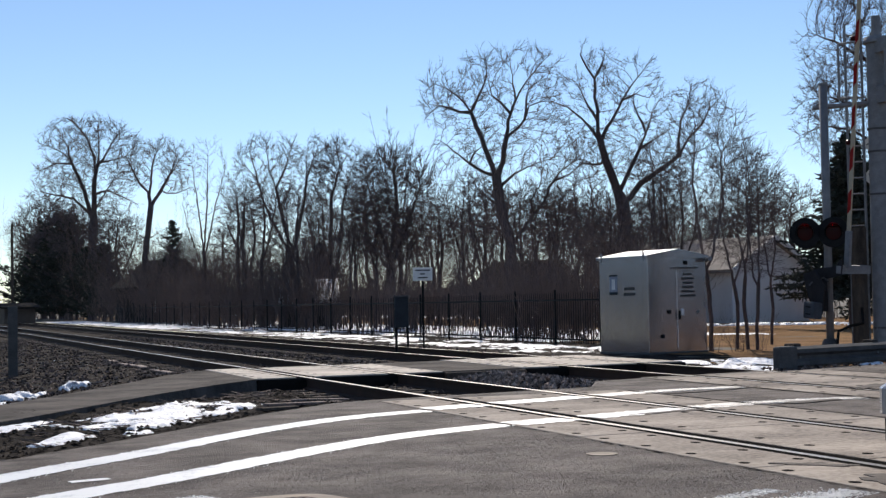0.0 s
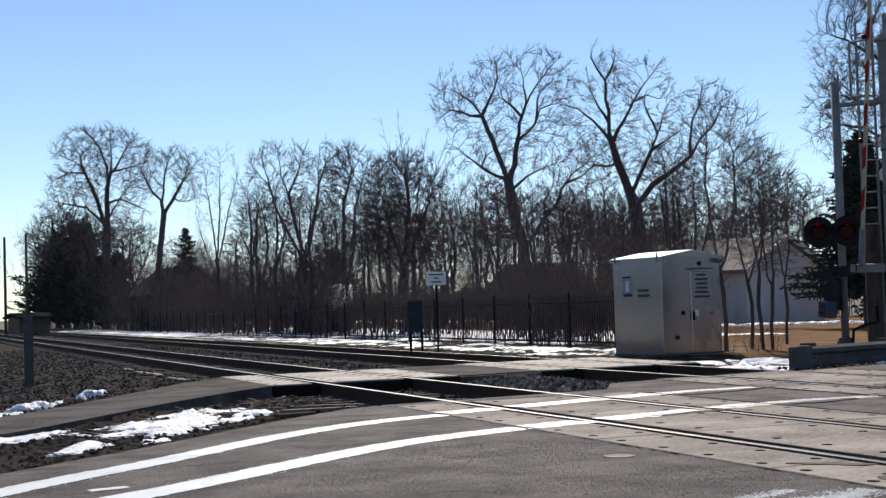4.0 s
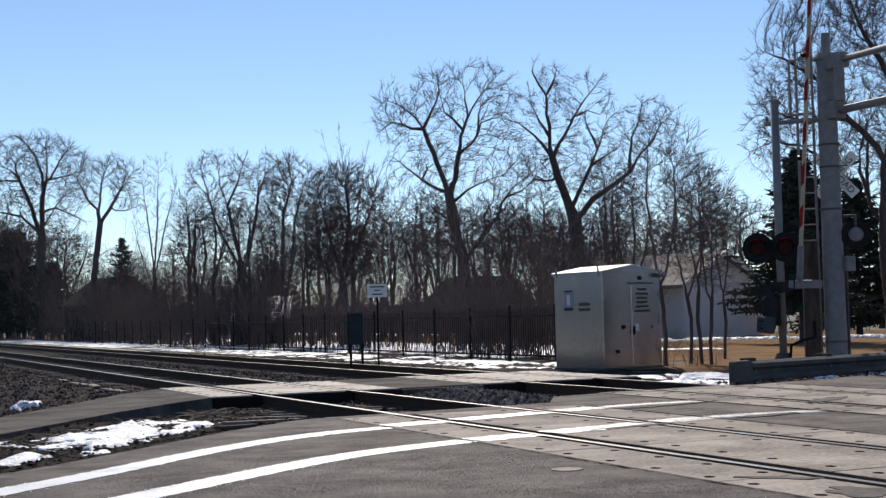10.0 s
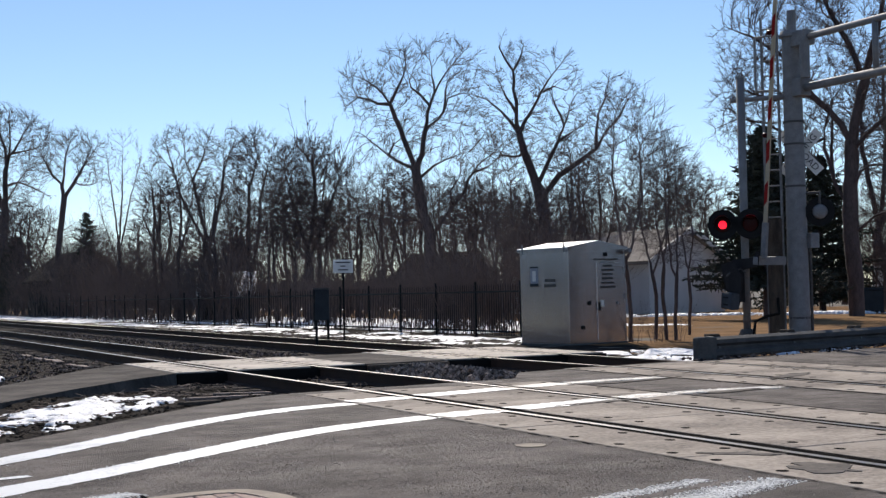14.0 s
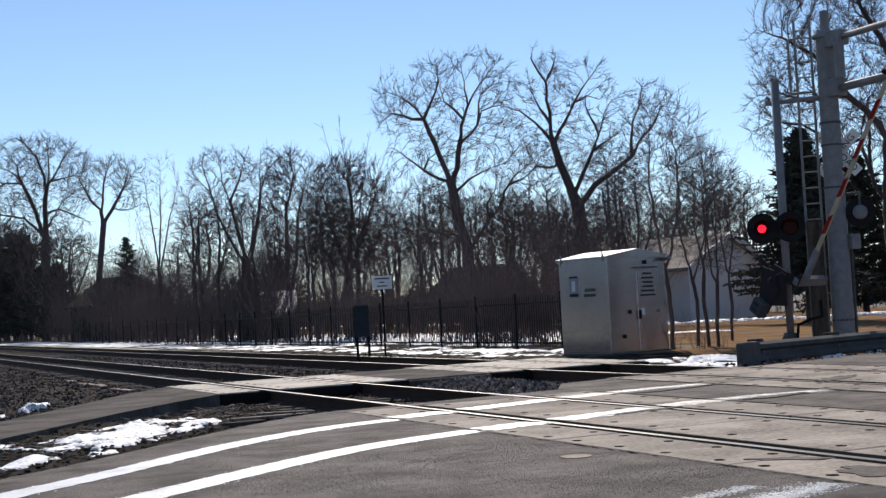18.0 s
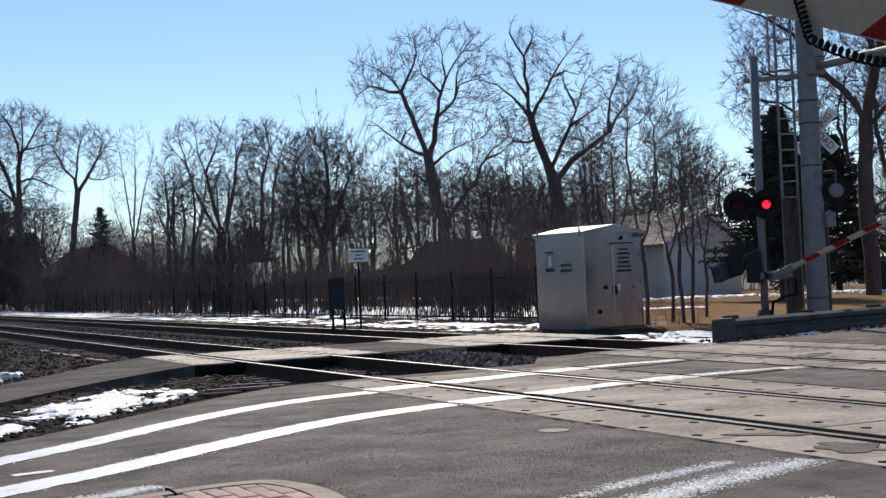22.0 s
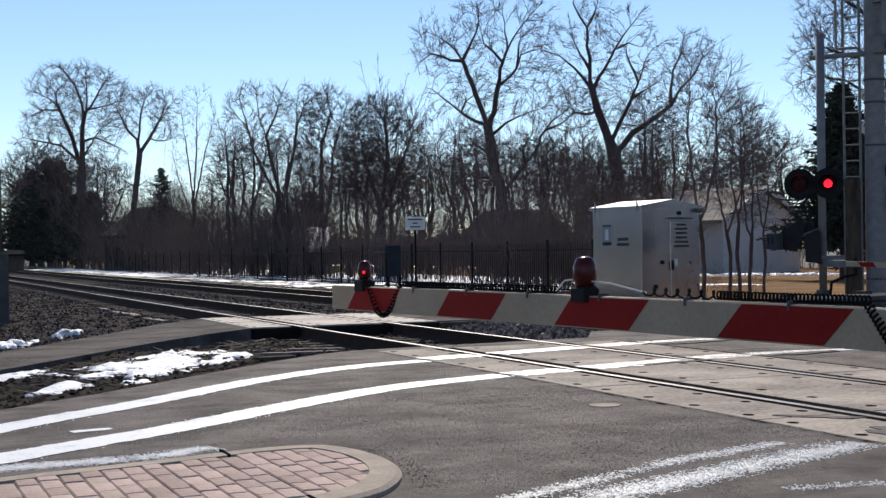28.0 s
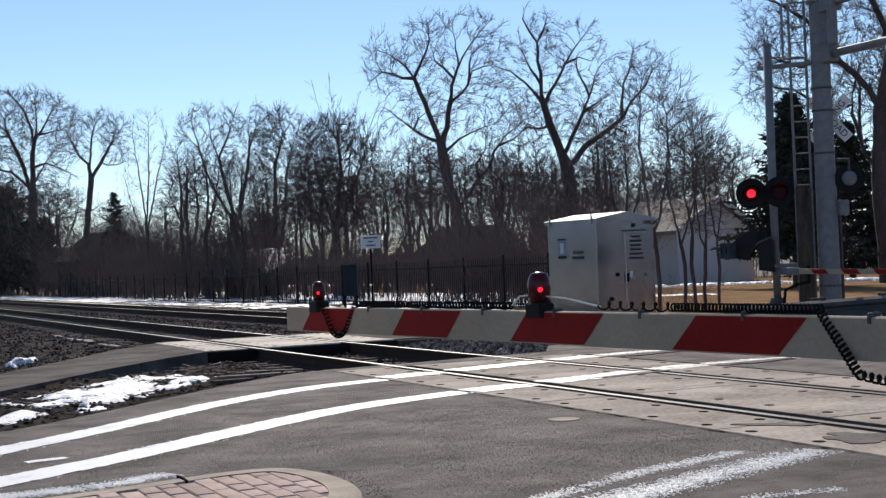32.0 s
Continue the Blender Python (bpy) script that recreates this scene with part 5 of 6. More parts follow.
tree("spreading_tree", "broad bare tree with arching limbs", polar(30.2, 60),
     [[(-0.1, -0.3), (-0.1, 1.9), (-0.1, 4.4), (-0.2, 5.4), (-0.5, 6.2), (-0.7, 6.8), (-0.9, 7.3), (-1.1, 8.1), (-1.2, 8.6), (-1.2, 9.5), (-1.3, 10.1), (-1.3, 10.9), (-1.6, 11.4), (-1.9, 12.0)], [(-1.3, 10.9), (-1.0, 11.4), (-0.8, 12.1)], [(-0.1, 5.3), (0.6, 6.2), (1.2, 6.6), (1.8, 7.0), (2.3, 7.4), (2.8, 8.2), (3.4, 8.8), (3.7, 9.4), (4.2, 9.9)], [(2.3, 7.4), (2.3, 8.1), (2.4, 8.9), (2.8, 9.7), (2.9, 10.4)], [(-0.3, 5.9), (0.2, 6.9), (0.6, 7.7), (0.9, 8.4), (1.1, 8.9), (1.2, 9.3), (1.5, 9.8)], [(0.9, 8.5), (0.6, 9.2), (0.4, 9.7), (0.4, 10.2)], [(-1.1, 8.0), (-0.8, 8.7), (-0.4, 9.3), (-0.1, 9.9), (0.2, 10.4), (0.6, 10.9), (1.1, 11.5)], [(-1.2, 8.3), (-1.9, 9.2), (-2.5, 9.7), (-3.2, 10.0)], [(-0.8, 7.2), (-1.4, 7.1), (-1.9, 7.2), (-2.6, 6.6)], [(-1.2, 9.2), (-1.6, 9.7), (-1.9, 10.4), (-2.1, 10.8)], [(-0.1, 9.9), (0.5, 10.2), (1.0, 10.0)], [(0.6, 7.7), (1.2, 8.1), (1.9, 8.5)]],
     [(-1.4, 0, 10.6, 1.4, 1.6, 1.7), (0.3, 0, 10.2, 1.5, 1.6, 1.5), (3.1, 0, 9.2, 1.5, 1.5, 1.5), (1.0, 0, 8.2, 2.0, 1.8, 1.6), (-2.4, 0, 8.8, 1.5, 1.4, 1.3), (-0.4, 0, 7.6, 2.6, 2.0, 1.5), (1.6, 0, 6.8, 1.6, 1.5, 1.1)], 0.3, 12, n=6000, thin=0.0095, kill=0.33, step=0.3, twig=0.36)
tree("elm_tree", "tall bare tree with a dense vase crown", beyond(7.9, 105),
     [[(-0.1, -0.3), (-0.1, 2.2), (0.0, 6.9), (0.1, 8.6), (0.1, 10.3), (0.2, 11.4), (0.1, 12.4), (-0.4, 13.7), (-1.2, 14.8), (-1.8, 15.2)], [(-0.1, 7.7), (-0.5, 9.4), (-1.0, 10.7), (-1.5, 11.8), (-1.9, 12.4), (-2.7, 12.9), (-3.9, 13.3)], [(-1.6, 11.9), (-1.8, 13.1), (-2.3, 14.1)], [(-1.5, 11.8), (-2.7, 11.8), (-3.8, 11.2)], [(0.2, 10.7), (0.4, 11.8), (0.5, 12.9), (0.4, 14.5), (0.5, 15.4)], [(0.4, 11.6), (1.2, 12.9), (1.6, 13.7), (2.0, 14.3), (1.3, 15.2)], [(0.6, 11.9), (1.8, 12.2), (2.9, 12.6)], [(0.2, 9.6), (1.1, 9.8), (2.0, 9.4), (3.2, 8.8)], [(-0.1, 7.9), (-1.4, 9.2), (-3.0, 9.5), (-4.2, 9.8)], [(0.1, 8.2), (1.0, 9.8), (1.8, 10.9)]],
     [(-0.2, 0, 13.2, 3.6, 2.8, 2.1), (-0.8, 0, 11.0, 3.4, 2.6, 1.8), (1.2, 0, 11.2, 2.0, 2, 1.8), (0.8, 0, 9.2, 2.0, 1.8, 1.5), (-2.6, 0, 9.2, 2.2, 1.8, 1.6)], 0.32, 13, n=8000, step=0.34, thin=0.014, twig=0.55, kill=0.42)
tree("elm_tree", "bare vase-shaped tree with a clear trunk", beyond(10.0, 95),
     [[(-0.1, -0.3), (-0.1, 3.0), (-0.1, 4.1), (0.1, 5.7), (0.4, 8.0)], [(0.4, 8.0), (0.2, 9.0), (-0.4, 9.6), (-0.9, 10.7), (-1.3, 11.5)], [(0.4, 8.1), (0.9, 8.8), (1.8, 10.3), (2.7, 11.7)], [(0.3, 8.8), (0.5, 10.7), (0.9, 12.1), (1.1, 12.6)], [(1.1, 8.9), (2.1, 8.9), (2.9, 9.2)], [(1.6, 10.0), (2.2, 11.3), (2.0, 12.3)], [(0.1, 5.7), (0.8, 6.1), (1.1, 6.4)], [(-0.0, 5.7), (-0.8, 6.3), (-1.4, 6.4)]],
     [(0.8, 0, 11.0, 2.3, 2.1, 1.5), (1.6, 0, 9.6, 1.4, 1.3, 0.8), (-0.4, 0, 10.0, 1.2, 1.2, 1.0)], 0.2, 14, n=3200, step=0.32, thin=0.012, twig=0.5, kill=0.38)
tree("slender_tree", "slender bare tree of upright stems", polar(12.4, 85),
     [[(0, -0.2), (0, 3.6), (0, 4.6)], [(0, 4), (-0.3, 7.0), (-0.7, 10.0)], [(0, 4.6), (0.2, 7.4), (0.3, 10.8)], [(0.1, 4.4), (0.7, 7.4), (1.4, 9.9)], [(0, 3), (-0.8, 5.5), (-1.3, 7.5)]],
     [(0.2, 0, 9.0, 1.6, 1.3, 2.5), (0.1, 0, 6.5, 1.5, 1.2, 1.2)], 0.13, 15, n=1100, step=0.3, thin=0.009, twigs=1, kill=0.4)
tree("oak_tree", "bare tree with a wide crown of fine twigs", polar(16.1, 75),
     [[(-0.1, -0.3), (-0.1, 1.9), (-0.1, 3.1), (-0.2, 4.0)], [(-0.2, 4.0), (-0.7, 5.0), (-1.2, 5.9), (-1.6, 6.9), (-1.9, 8.1), (-2.1, 8.9), (-2.3, 9.5)], [(-0.2, 4.3), (-0.6, 6.2), (-0.9, 7.6), (-1.3, 8.7), (-1.4, 10.0)], [(-0.1, 3.7), (0.3, 5.3), (0.6, 6.8), (0.8, 8.1), (1.2, 9.3), (1.9, 9.9)], [(0.8, 8.1), (0.8, 9.3), (0.9, 10.4)], [(-0.9, 7.6), (-0.3, 8.9), (0.0, 9.9)], [(-1.8, 8.0), (-2.5, 8.8), (-2.8, 9.2)], [(-1.6, 6.9), (-2.5, 7.0), (-3.0, 6.7)], [(0.4, 6.2), (1.2, 6.8), (1.6, 7.3)]],
     [(-1.7, 0, 9.0, 1.5, 1.5, 1.4), (0.9, 0, 9.0, 1.5, 1.6, 1.5), (-0.4, 0, 9.0, 1.2, 1.4, 1.3), (-0.4, 0, 7.0, 2.1, 1.8, 1.2)], 0.18, 16, n=5200, thin=0.01, kill=0.32, step=0.28)
tree("ash_tree", "bare upright tree with thin ascending limbs", polar(18.2, 72),
     [[(-0.6, -0.2), (-0.7, 2.7), (-0.6, 6.8), (-0.1, 8.6)], [(-0.6, 2.0), (-0.2, 4), (0, 6.5), (0.5, 8.3)]], [(-0.1, 0, 7.8, 1.5, 1.5, 2.1), (-0.3, 0, 5.6, 1.4, 1.2, 1.2)], 0.15, 17, n=4500, thin=0.01, kill=0.29, step=0.27, twigs=3)
tree("thorn_tree", "dense dark bare tree with tangled twigs", polar(20.3, 62),
     [[(-0.1, -0.2), (-0.1, 2.1), (-0.2, 3.4)], [(-0.2, 3.2), (-0.9, 5.7), (-1.2, 7.0)], [(-0.1, 3.4), (0.2, 5.7), (0.1, 7.2)], [(0, 3.0), (0.9, 5.4), (1.4, 6.7)], [(0, 2.4), (-1.3, 4.4)], [(0, 2.6), (1.4, 4.4)]],
     [(0, 0, 6.0, 1.95, 1.9, 2.3), (-0.4, 0, 4.2, 2.1, 1.8, 1.2)], 0.2, 18, n=7000, kill=0.25, thin=0.01, step=0.26, twigs=3)
tree("cottonwood_tree", "huge bare tree with a thick forked trunk", polar(42.7, 50),
     [[(0.0, -0.3), (-0.0, 1.3), (-0.1, 2.9), (-0.1, 4.3), (0.0, 5.5), (0.0, 6.2), (0.3, 7.5), (0.5, 8.3), (0.9, 9.7), (1.3, 11.3)], [(-0.1, 3.9), (-0.5, 4.5), (-0.7, 5.2), (-0.9, 6.0), (-0.9, 6.7), (-0.6, 7.2)], [(-0.0, 6.1), (-0.3, 6.8), (-0.7, 7.3), (-1.3, 7.9), (-1.6, 8.5), (-2.0, 9.5)], [(0.1, 5.9), (0.6, 6.5), (1.2, 7.0), (1.7, 7.8)], [(0.0, 4.5), (0.3, 5.1), (0.6, 5.3), (1.2, 5.3), (1.8, 5.2)], [(-0.0, 2.9), (0.7, 3.5), (1.8, 4.0)], [(-1.3, 7.9), (-1.9, 7.9), (-2.6, 7.8), (-3.6, 8.2), (-4.4, 8.2)], [(-1.6, 8.5), (-2.4, 9.5), (-3.4, 10.2), (-4.3, 10.6)], [(-0.9, 6.2), (-1.7, 6.2), (-2.9, 7.0), (-3.9, 7.2), (-4.7, 6.9)], [(0.5, 8.3), (0.1, 9.5), (-0.6, 10.8)], [(-0.9, 6.7), (-0.6, 7.7), (-0.1, 8.3)]],
     [(-2.6, 0, 8.6, 2.2, 2.4, 2.4), (0.3, 0, 11.5, 3.4, 3, 3.2), (2.8, 0, 8.5, 2.6, 2.6, 3.0), (-2.8, 0, 6.6, 1.9, 1.8, 1.3), (-3.3, 0, 7.8, 1.5, 1.6, 1.6), (-1.6, 0, 11.6, 2.4, 2.2, 2.2)], 0.28, 19, n=16000, thin=0.008, step=0.3, kill=0.3, twigs=4, twig=0.3)
small = tree("young_tree", "young bare tree with a thin crooked trunk", polar(34.62, 31),
     [[(0, -0.2), (0.05, 1.0), (-0.1, 1.9)], [(-0.1, 1.8), (-0.3, 3.0), (-0.2, 4.0)], [(0, 1.5), (0.35, 2.6), (0.3, 3.7)]], [(0, 0, 3.5, 0.8, 0.7, 1.1), (0, 0, 2.2, 0.5, 0.5, 0.6)], 0.042, 20, n=800, step=0.15, thin=0.0045, kill=0.2, twig=0.3)
pole_tree = tree("pole_tree", "slim bare woodland tree with few side limbs", polar(23.2, 66),
     [[(0, -0.2), (0.1, 2.5), (0, 4.6), (0.2, 6.8)], [(0.05, 3.2), (-0.5, 5.0), (-0.7, 6.4)]], [(0, 0, 5.6, 1.0, 1.0, 2.0)], 0.1, 21, n=900, thin=0.009, kill=0.36)
for k, (bearing, dist, turn, size) in enumerate(((33.58, 29.5, 40, 1.2), (35.1, 30.5, 120, 1.05), (35.45, 30, 250, 0.95), (36.0, 33, 300, 0.9))):
    copy_thing(small, polar(bearing, dist) @ pose(0, 0, 0, 0, 0, turn) @ Matrix.Scale(size, 4))
rng = random.Random(77)
wood = tree("woodland_tree", "bare woodland tree with a round crown", polar(14.3, 88),
     [[(0, -0.2), (0, 3.2)], [(0, 3.0), (-1.0, 5.2), (-1.5, 6.6)], [(0, 3.2), (0.3, 5.5), (0.1, 7.4)], [(0, 2.8), (1.1, 5.0), (1.7, 6.4)]], [(0, 0, 6.2, 2.2, 2.1, 2.2)], 0.16, 22, n=3600, thin=0.011, kill=0.36)
wood2 = tree("woodland_tree", "bare woodland tree with ascending limbs", polar(24.0, 80),
     [[(0, -0.2), (0.1, 2.6)], [(0.1, 2.4), (-0.5, 5.2), (-0.7, 7.6)], [(0.1, 2.6), (0.4, 5.5), (0.3, 8.0)], [(0, 2.2), (1.0, 5.0), (1.4, 6.8)]], [(0.1, 0, 6.6, 1.6, 1.6, 2.4)], 0.15, 23, n=3000, thin=0.011, kill=0.36)
bush = tree("thorn_tree", "low dense bare tree with tangled twigs", polar(22.2, 66),
     [[(0, -0.2), (0, 1.4)], [(0, 1.2), (-1.0, 3.2), (-1.4, 4.6)], [(0, 1.4), (0.2, 3.5), (0.1, 5.4)], [(0, 1.0), (1.1, 2.8), (1.6, 4.2)]], [(0, 0, 4.2, 2.0, 2.0, 2.1), (0, 0, 2.6, 1.8, 1.8, 1.0)], 0.14, 24, n=3300, thin=0.0105, kill=0.35)
tree("poplar_tree", "slim tall bare tree of whip-like stems", polar(20.6, 68),
     [[(0, -0.2), (0, 4.6)], [(0, 4), (-0.7, 7.2), (-1.4, 10.6)], [(0, 4.6), (-0.2, 7.5), (-0.6, 10.9)], [(0, 4.2), (0.4, 7.4), (0.9, 10)], [(0, 4.4), (0.9, 7), (1.9, 9.6)]],
     [(0, 0, 8.2, 1.4, 1.2, 1.8)], 0.12, 25, n=160, thin=0.009, twigs=1)
for src, places in ((wood, ((37.0, 78, 0.85), (34.2, 76, 0.8), (35.4, 82, 0.85), (33.0, 72, 0.75), (21.9, 84, 0.95), (28.0, 88, 0.9), (6.0, 120, 0.9), (26.2, 74, 0.7), (23.6, 92, 0.9), (29.4, 82, 0.8), (11.2, 108, 0.9), (8.6, 118, 1.1), (6.7, 118, 1.2), (8.9, 112, 1.1), (7.2, 122, 1.25), (27.0, 86, 1.0), (25.0, 84, 0.95), (20.2, 96, 1.0), (31.2, 80, 0.72), (45.4, 70, 0.9), (47.0, 66, 0.8), (48.5, 72, 1.0), (46.0, 63, 0.95), (47.6, 60, 0.9), (49.0, 64, 1.0), (45.4, 68, 1.4), (44.6, 78, 1.0), (5.4, 118, 1.0), (5.9, 120, 1.2), (29.0, 74, 0.75))),
                    (wood2, ((32.2, 58, 0.75), (35.9, 74, 0.8), (28.5, 72, 0.95), (31.5, 68, 0.95), (42.3, 78, 1.5), (43.6, 74, 1.5), (27.3, 76, 0.85), (17.2, 86, 0.92), (19.2, 90, 1.05), (6.3, 112, 0.85), (13.2, 96, 0.75))),
                    (bush, ((15.0, 84, 0.7), (16.6, 80, 0.85), (17.6, 78, 0.8), (14.2, 88, 0.8), (15.6, 76, 0.8), (17.0, 74, 0.75), (32.9, 72, 0.75), (9.0, 110, 0.85), (25.8, 72, 0.64), (29.8, 68, 0.68), (19.6, 74, 0.9), (12.8, 92, 0.8), (11.4, 98, 0.85), (29.5, 57, 0.9), (30.7, 58, 0.85), (10.2, 104, 0.9), (6.8, 116, 1.0), (15.5, 60, 0.42), (16.2, 59, 0.38), (16.0, 62, 0.5), (16.6, 61, 0.42), (45.0, 62, 0.8), (46.2, 74, 1.0), (47.6, 68, 0.9), (43.6, 82, 0.9), (44.8, 57, 0.62), (46.8, 58, 0.7), (5.9, 110, 1.1), (6.3, 105, 1.1), (28.4, 64, 0.72), (31.0, 70, 0.76), (33.6, 74, 0.85), (43.8, 66, 0.8), (44.3, 70, 0.9), (45.6, 66, 0.9), (46.6, 64, 0.85), (48.2, 66, 0.9), (49.5, 62, 0.9)))):
    for b, d, size in places:
        copy_thing(src, beyond(b, d, size * rng.uniform(0.94, 1.06)) @ pose(0, 0, 0, 0, 0, rng.uniform(0, 360)))
for k in range(36):
    b = 13.5 + 20.5 * (k + rng.random()) / 36
    copy_thing(pole_tree, beyond(b, rng.uniform(58, 76), rng.uniform(0.6, 0.92)) @ pose(0, 0, 0, rng.uniform(-4, 4), rng.uniform(-4, 4), rng.uniform(0, 360)))


def brush(seed, height, stems, spread, kids=(6, 5)):
    """A leafless thicket clump of many thin stems."""
    r2 = random.Random(seed)
    big, fine = Shape(), Shape()
    o = dict(wob=0.12, rise=0.06, spread=34, kids=kids, shrink=0.5, bare=0.3, last=2, thin=0.005)
    for _ in range(stems):
        a, q = r2.uniform(0, 6.283), r2.uniform(0, spread)
        base = Vector((q * math.cos(a), q * math.sin(a), -0.1))
        d = Vector((r2.gauss(0, 0.16), r2.gauss(0, 0.16), 1)).normalized()
        bough(big, fine, base, d, r2.uniform(0.012, 0.028), height * r2.uniform(0.55, 1.0), 0, r2, o)
    fine.v, fine.f = fine.v + big.v, fine.f + [tuple(i + len(fine.v) for i in f) for f in big.f]
    return fine.mesh("thicket", BRUSH)


KINDS = [brush(31, 3.2, 9, 0.8), brush(32, 2.6, 11, 0.9), brush(33, 4.2, 7, 0.6), brush(34, 2.1, 14, 1.0), brush(35, 3.6, 8, 0.7)]
for k in range(150):
    row = k % 3
    y = 25.5 + 94 * ((k // 3 + rng.random()) / 50) ** 1.1
    x = 16.8 + 1.9 * row + rng.uniform(-0.5, 0.7)
    if math.degrees(math.atan2(x, y)) > 31.6 or (39 < y < 62 and k % 5 < 3):
        continue
    ob = new("shrub", rng.choice(KINDS))
    ob.matrix_basis = pose(x, y, -0.1, 0, 0, rng.uniform(0, 360)) @ Matrix.Scale(rng.uniform(0.7, 1.1) if y < 48 else rng.uniform(0.9, 1.35), 4)
    tagged(ob, "leafless dark brown thicket beside the fence", "shrub", "thicket along the fence")
for k in range(64):
    y = 28.5 + 13 * (k + rng.random()) / 64
    x = rng.uniform(17.2, 23.5)
    if math.degrees(math.atan2(x, y)) > 31.8:
        continue
    ob = new("shrub", rng.choice(KINDS))
    ob.matrix_basis = pose(x, y, -0.1, 0, 0, rng.uniform(0, 360)) @ Matrix.Scale(rng.uniform(0.5, 0.85), 4)
    tagged(ob, "dense leafless dark thicket behind the fence", "shrub", "thicket along the fence")
for k in range(8):
    ob = new("shrub", rng.choice(KINDS))
    ob.matrix_basis = polar(37.6 + 0.55 * k, rng.uniform(68, 80)) @ Matrix.Scale(rng.uniform(0.9, 1.3), 4) @ pose(0, 0, 0, 0, 0, rng.uniform(0, 360))
    tagged(ob, "leafless far brush behind the spruce", "shrub", "far brush behind the trees")
for k in range(96):
    b = 9 + 22 * (k + rng.random()) / 96
    ob = new("shrub", rng.choice(KINDS))
    ob.matrix_basis = beyond(b, rng.uniform(52, 85), rng.uniform(0.75, 1.1)) @ pose(0, 0, 0, 0, 0, rng.uniform(0, 360))
    tagged(ob, "leafless dark brush under the trees", "shrub", "undergrowth under the trees")


for k in range(70):
    b = 5.0 + 31.5 * (k + rng.random()) / 70
    ob = new("shrub", rng.choice(KINDS))
    ob.matrix_basis = beyond(b, rng.uniform(90, 140), rng.uniform(1.5, 2.1) if b < 13 else rng.uniform(0.8, 1.3)) @ pose(0, 0, 0, 0, 0, rng.uniform(0, 360))
    tagged(ob, "leafless far brush at the edge of the woods", "shrub", "far brush behind the trees")


for k in range(16):
    b = 43.2 + 7 * (k + rng.random()) / 16
    ob = new("shrub", rng.choice(KINDS))
    ob.matrix_basis = polar(b, rng.uniform(58, 84)) @ Matrix.Scale(rng.uniform(1.2, 1.9), 4) @ pose(0, 0, 0, 0, 0, rng.uniform(0, 360))
    tagged(ob, "leafless far brush behind the large tree", "shrub", "far brush behind the trees")
for b, d, size in ((33.7, 28.8, 0.26), (34.8, 29.2, 0.24), (35.6, 29.8, 0.22)):
    ob = new("shrub", rng.choice(KINDS))
    ob.matrix_basis = polar(b, d) @ Matrix.Scale(size, 4) @ pose(0, 0, 0, 0, 0, 77 * b)
    tagged(ob, "low leafless twigs between the young trees", "shrub", "undergrowth beside the shelter")
for b, d, size in ((15.3, 60, 0.75), (15.8, 58, 0.7), (16.3, 61, 0.8), (16.7, 57, 0.7)):
    ob = new("shrub", rng.choice(KINDS))
    ob.matrix_basis = beyond(b, d, size) @ pose(0, 0, 0, 0, 0, 90 * b)
    tagged(ob, "leafless dark brush before the garage", "shrub", "undergrowth under the trees")


def hedge():
    """A dense dark hedge along the far side of the lawn, in lengths."""
    r2 = random.Random(61)
    sh = Shape()
    for k in range(2600):
        p = Vector((r2.uniform(-0.7, 0.7), r2.uniform(-2.3, 2.3), 0))
        p.z = (2.0 + 0.5 * noise.noise(Vector((p.x, p.y * 0.7, 3)))) * r2.random() ** 0.8
        u = Vector((r2.gauss(0, 1), r2.gauss(0, 1), r2.gauss(0, 1))).normalized() * r2.uniform(0.07, 0.2)
        w = u.cross(Vector((r2.gauss(0, 1), r2.gauss(0, 1), r2.gauss(0, 1)))).normalized() * r2.uniform(0.03, 0.08)
        sh.add([p - u, p - w, p + u, p + w], [(0, 1, 2, 3)])
    me = sh.mesh("hedge", TWIG)
    for k in range(24):
        ob = new("hedge", me)
        ob.matrix_basis = pose(41.5 + r2.uniform(-0.4, 0.4), 84 + 4.2 * k, -0.1, 0, 0, 180 * (k % 2) + r2.uniform(-4, 4)) @ Matrix.Scale(r2.uniform(0.95, 1.15), 4)
        tagged(ob, "dense dark hedge along the far side of the lawn", "hedge", "hedge behind the lawn")


hedge()


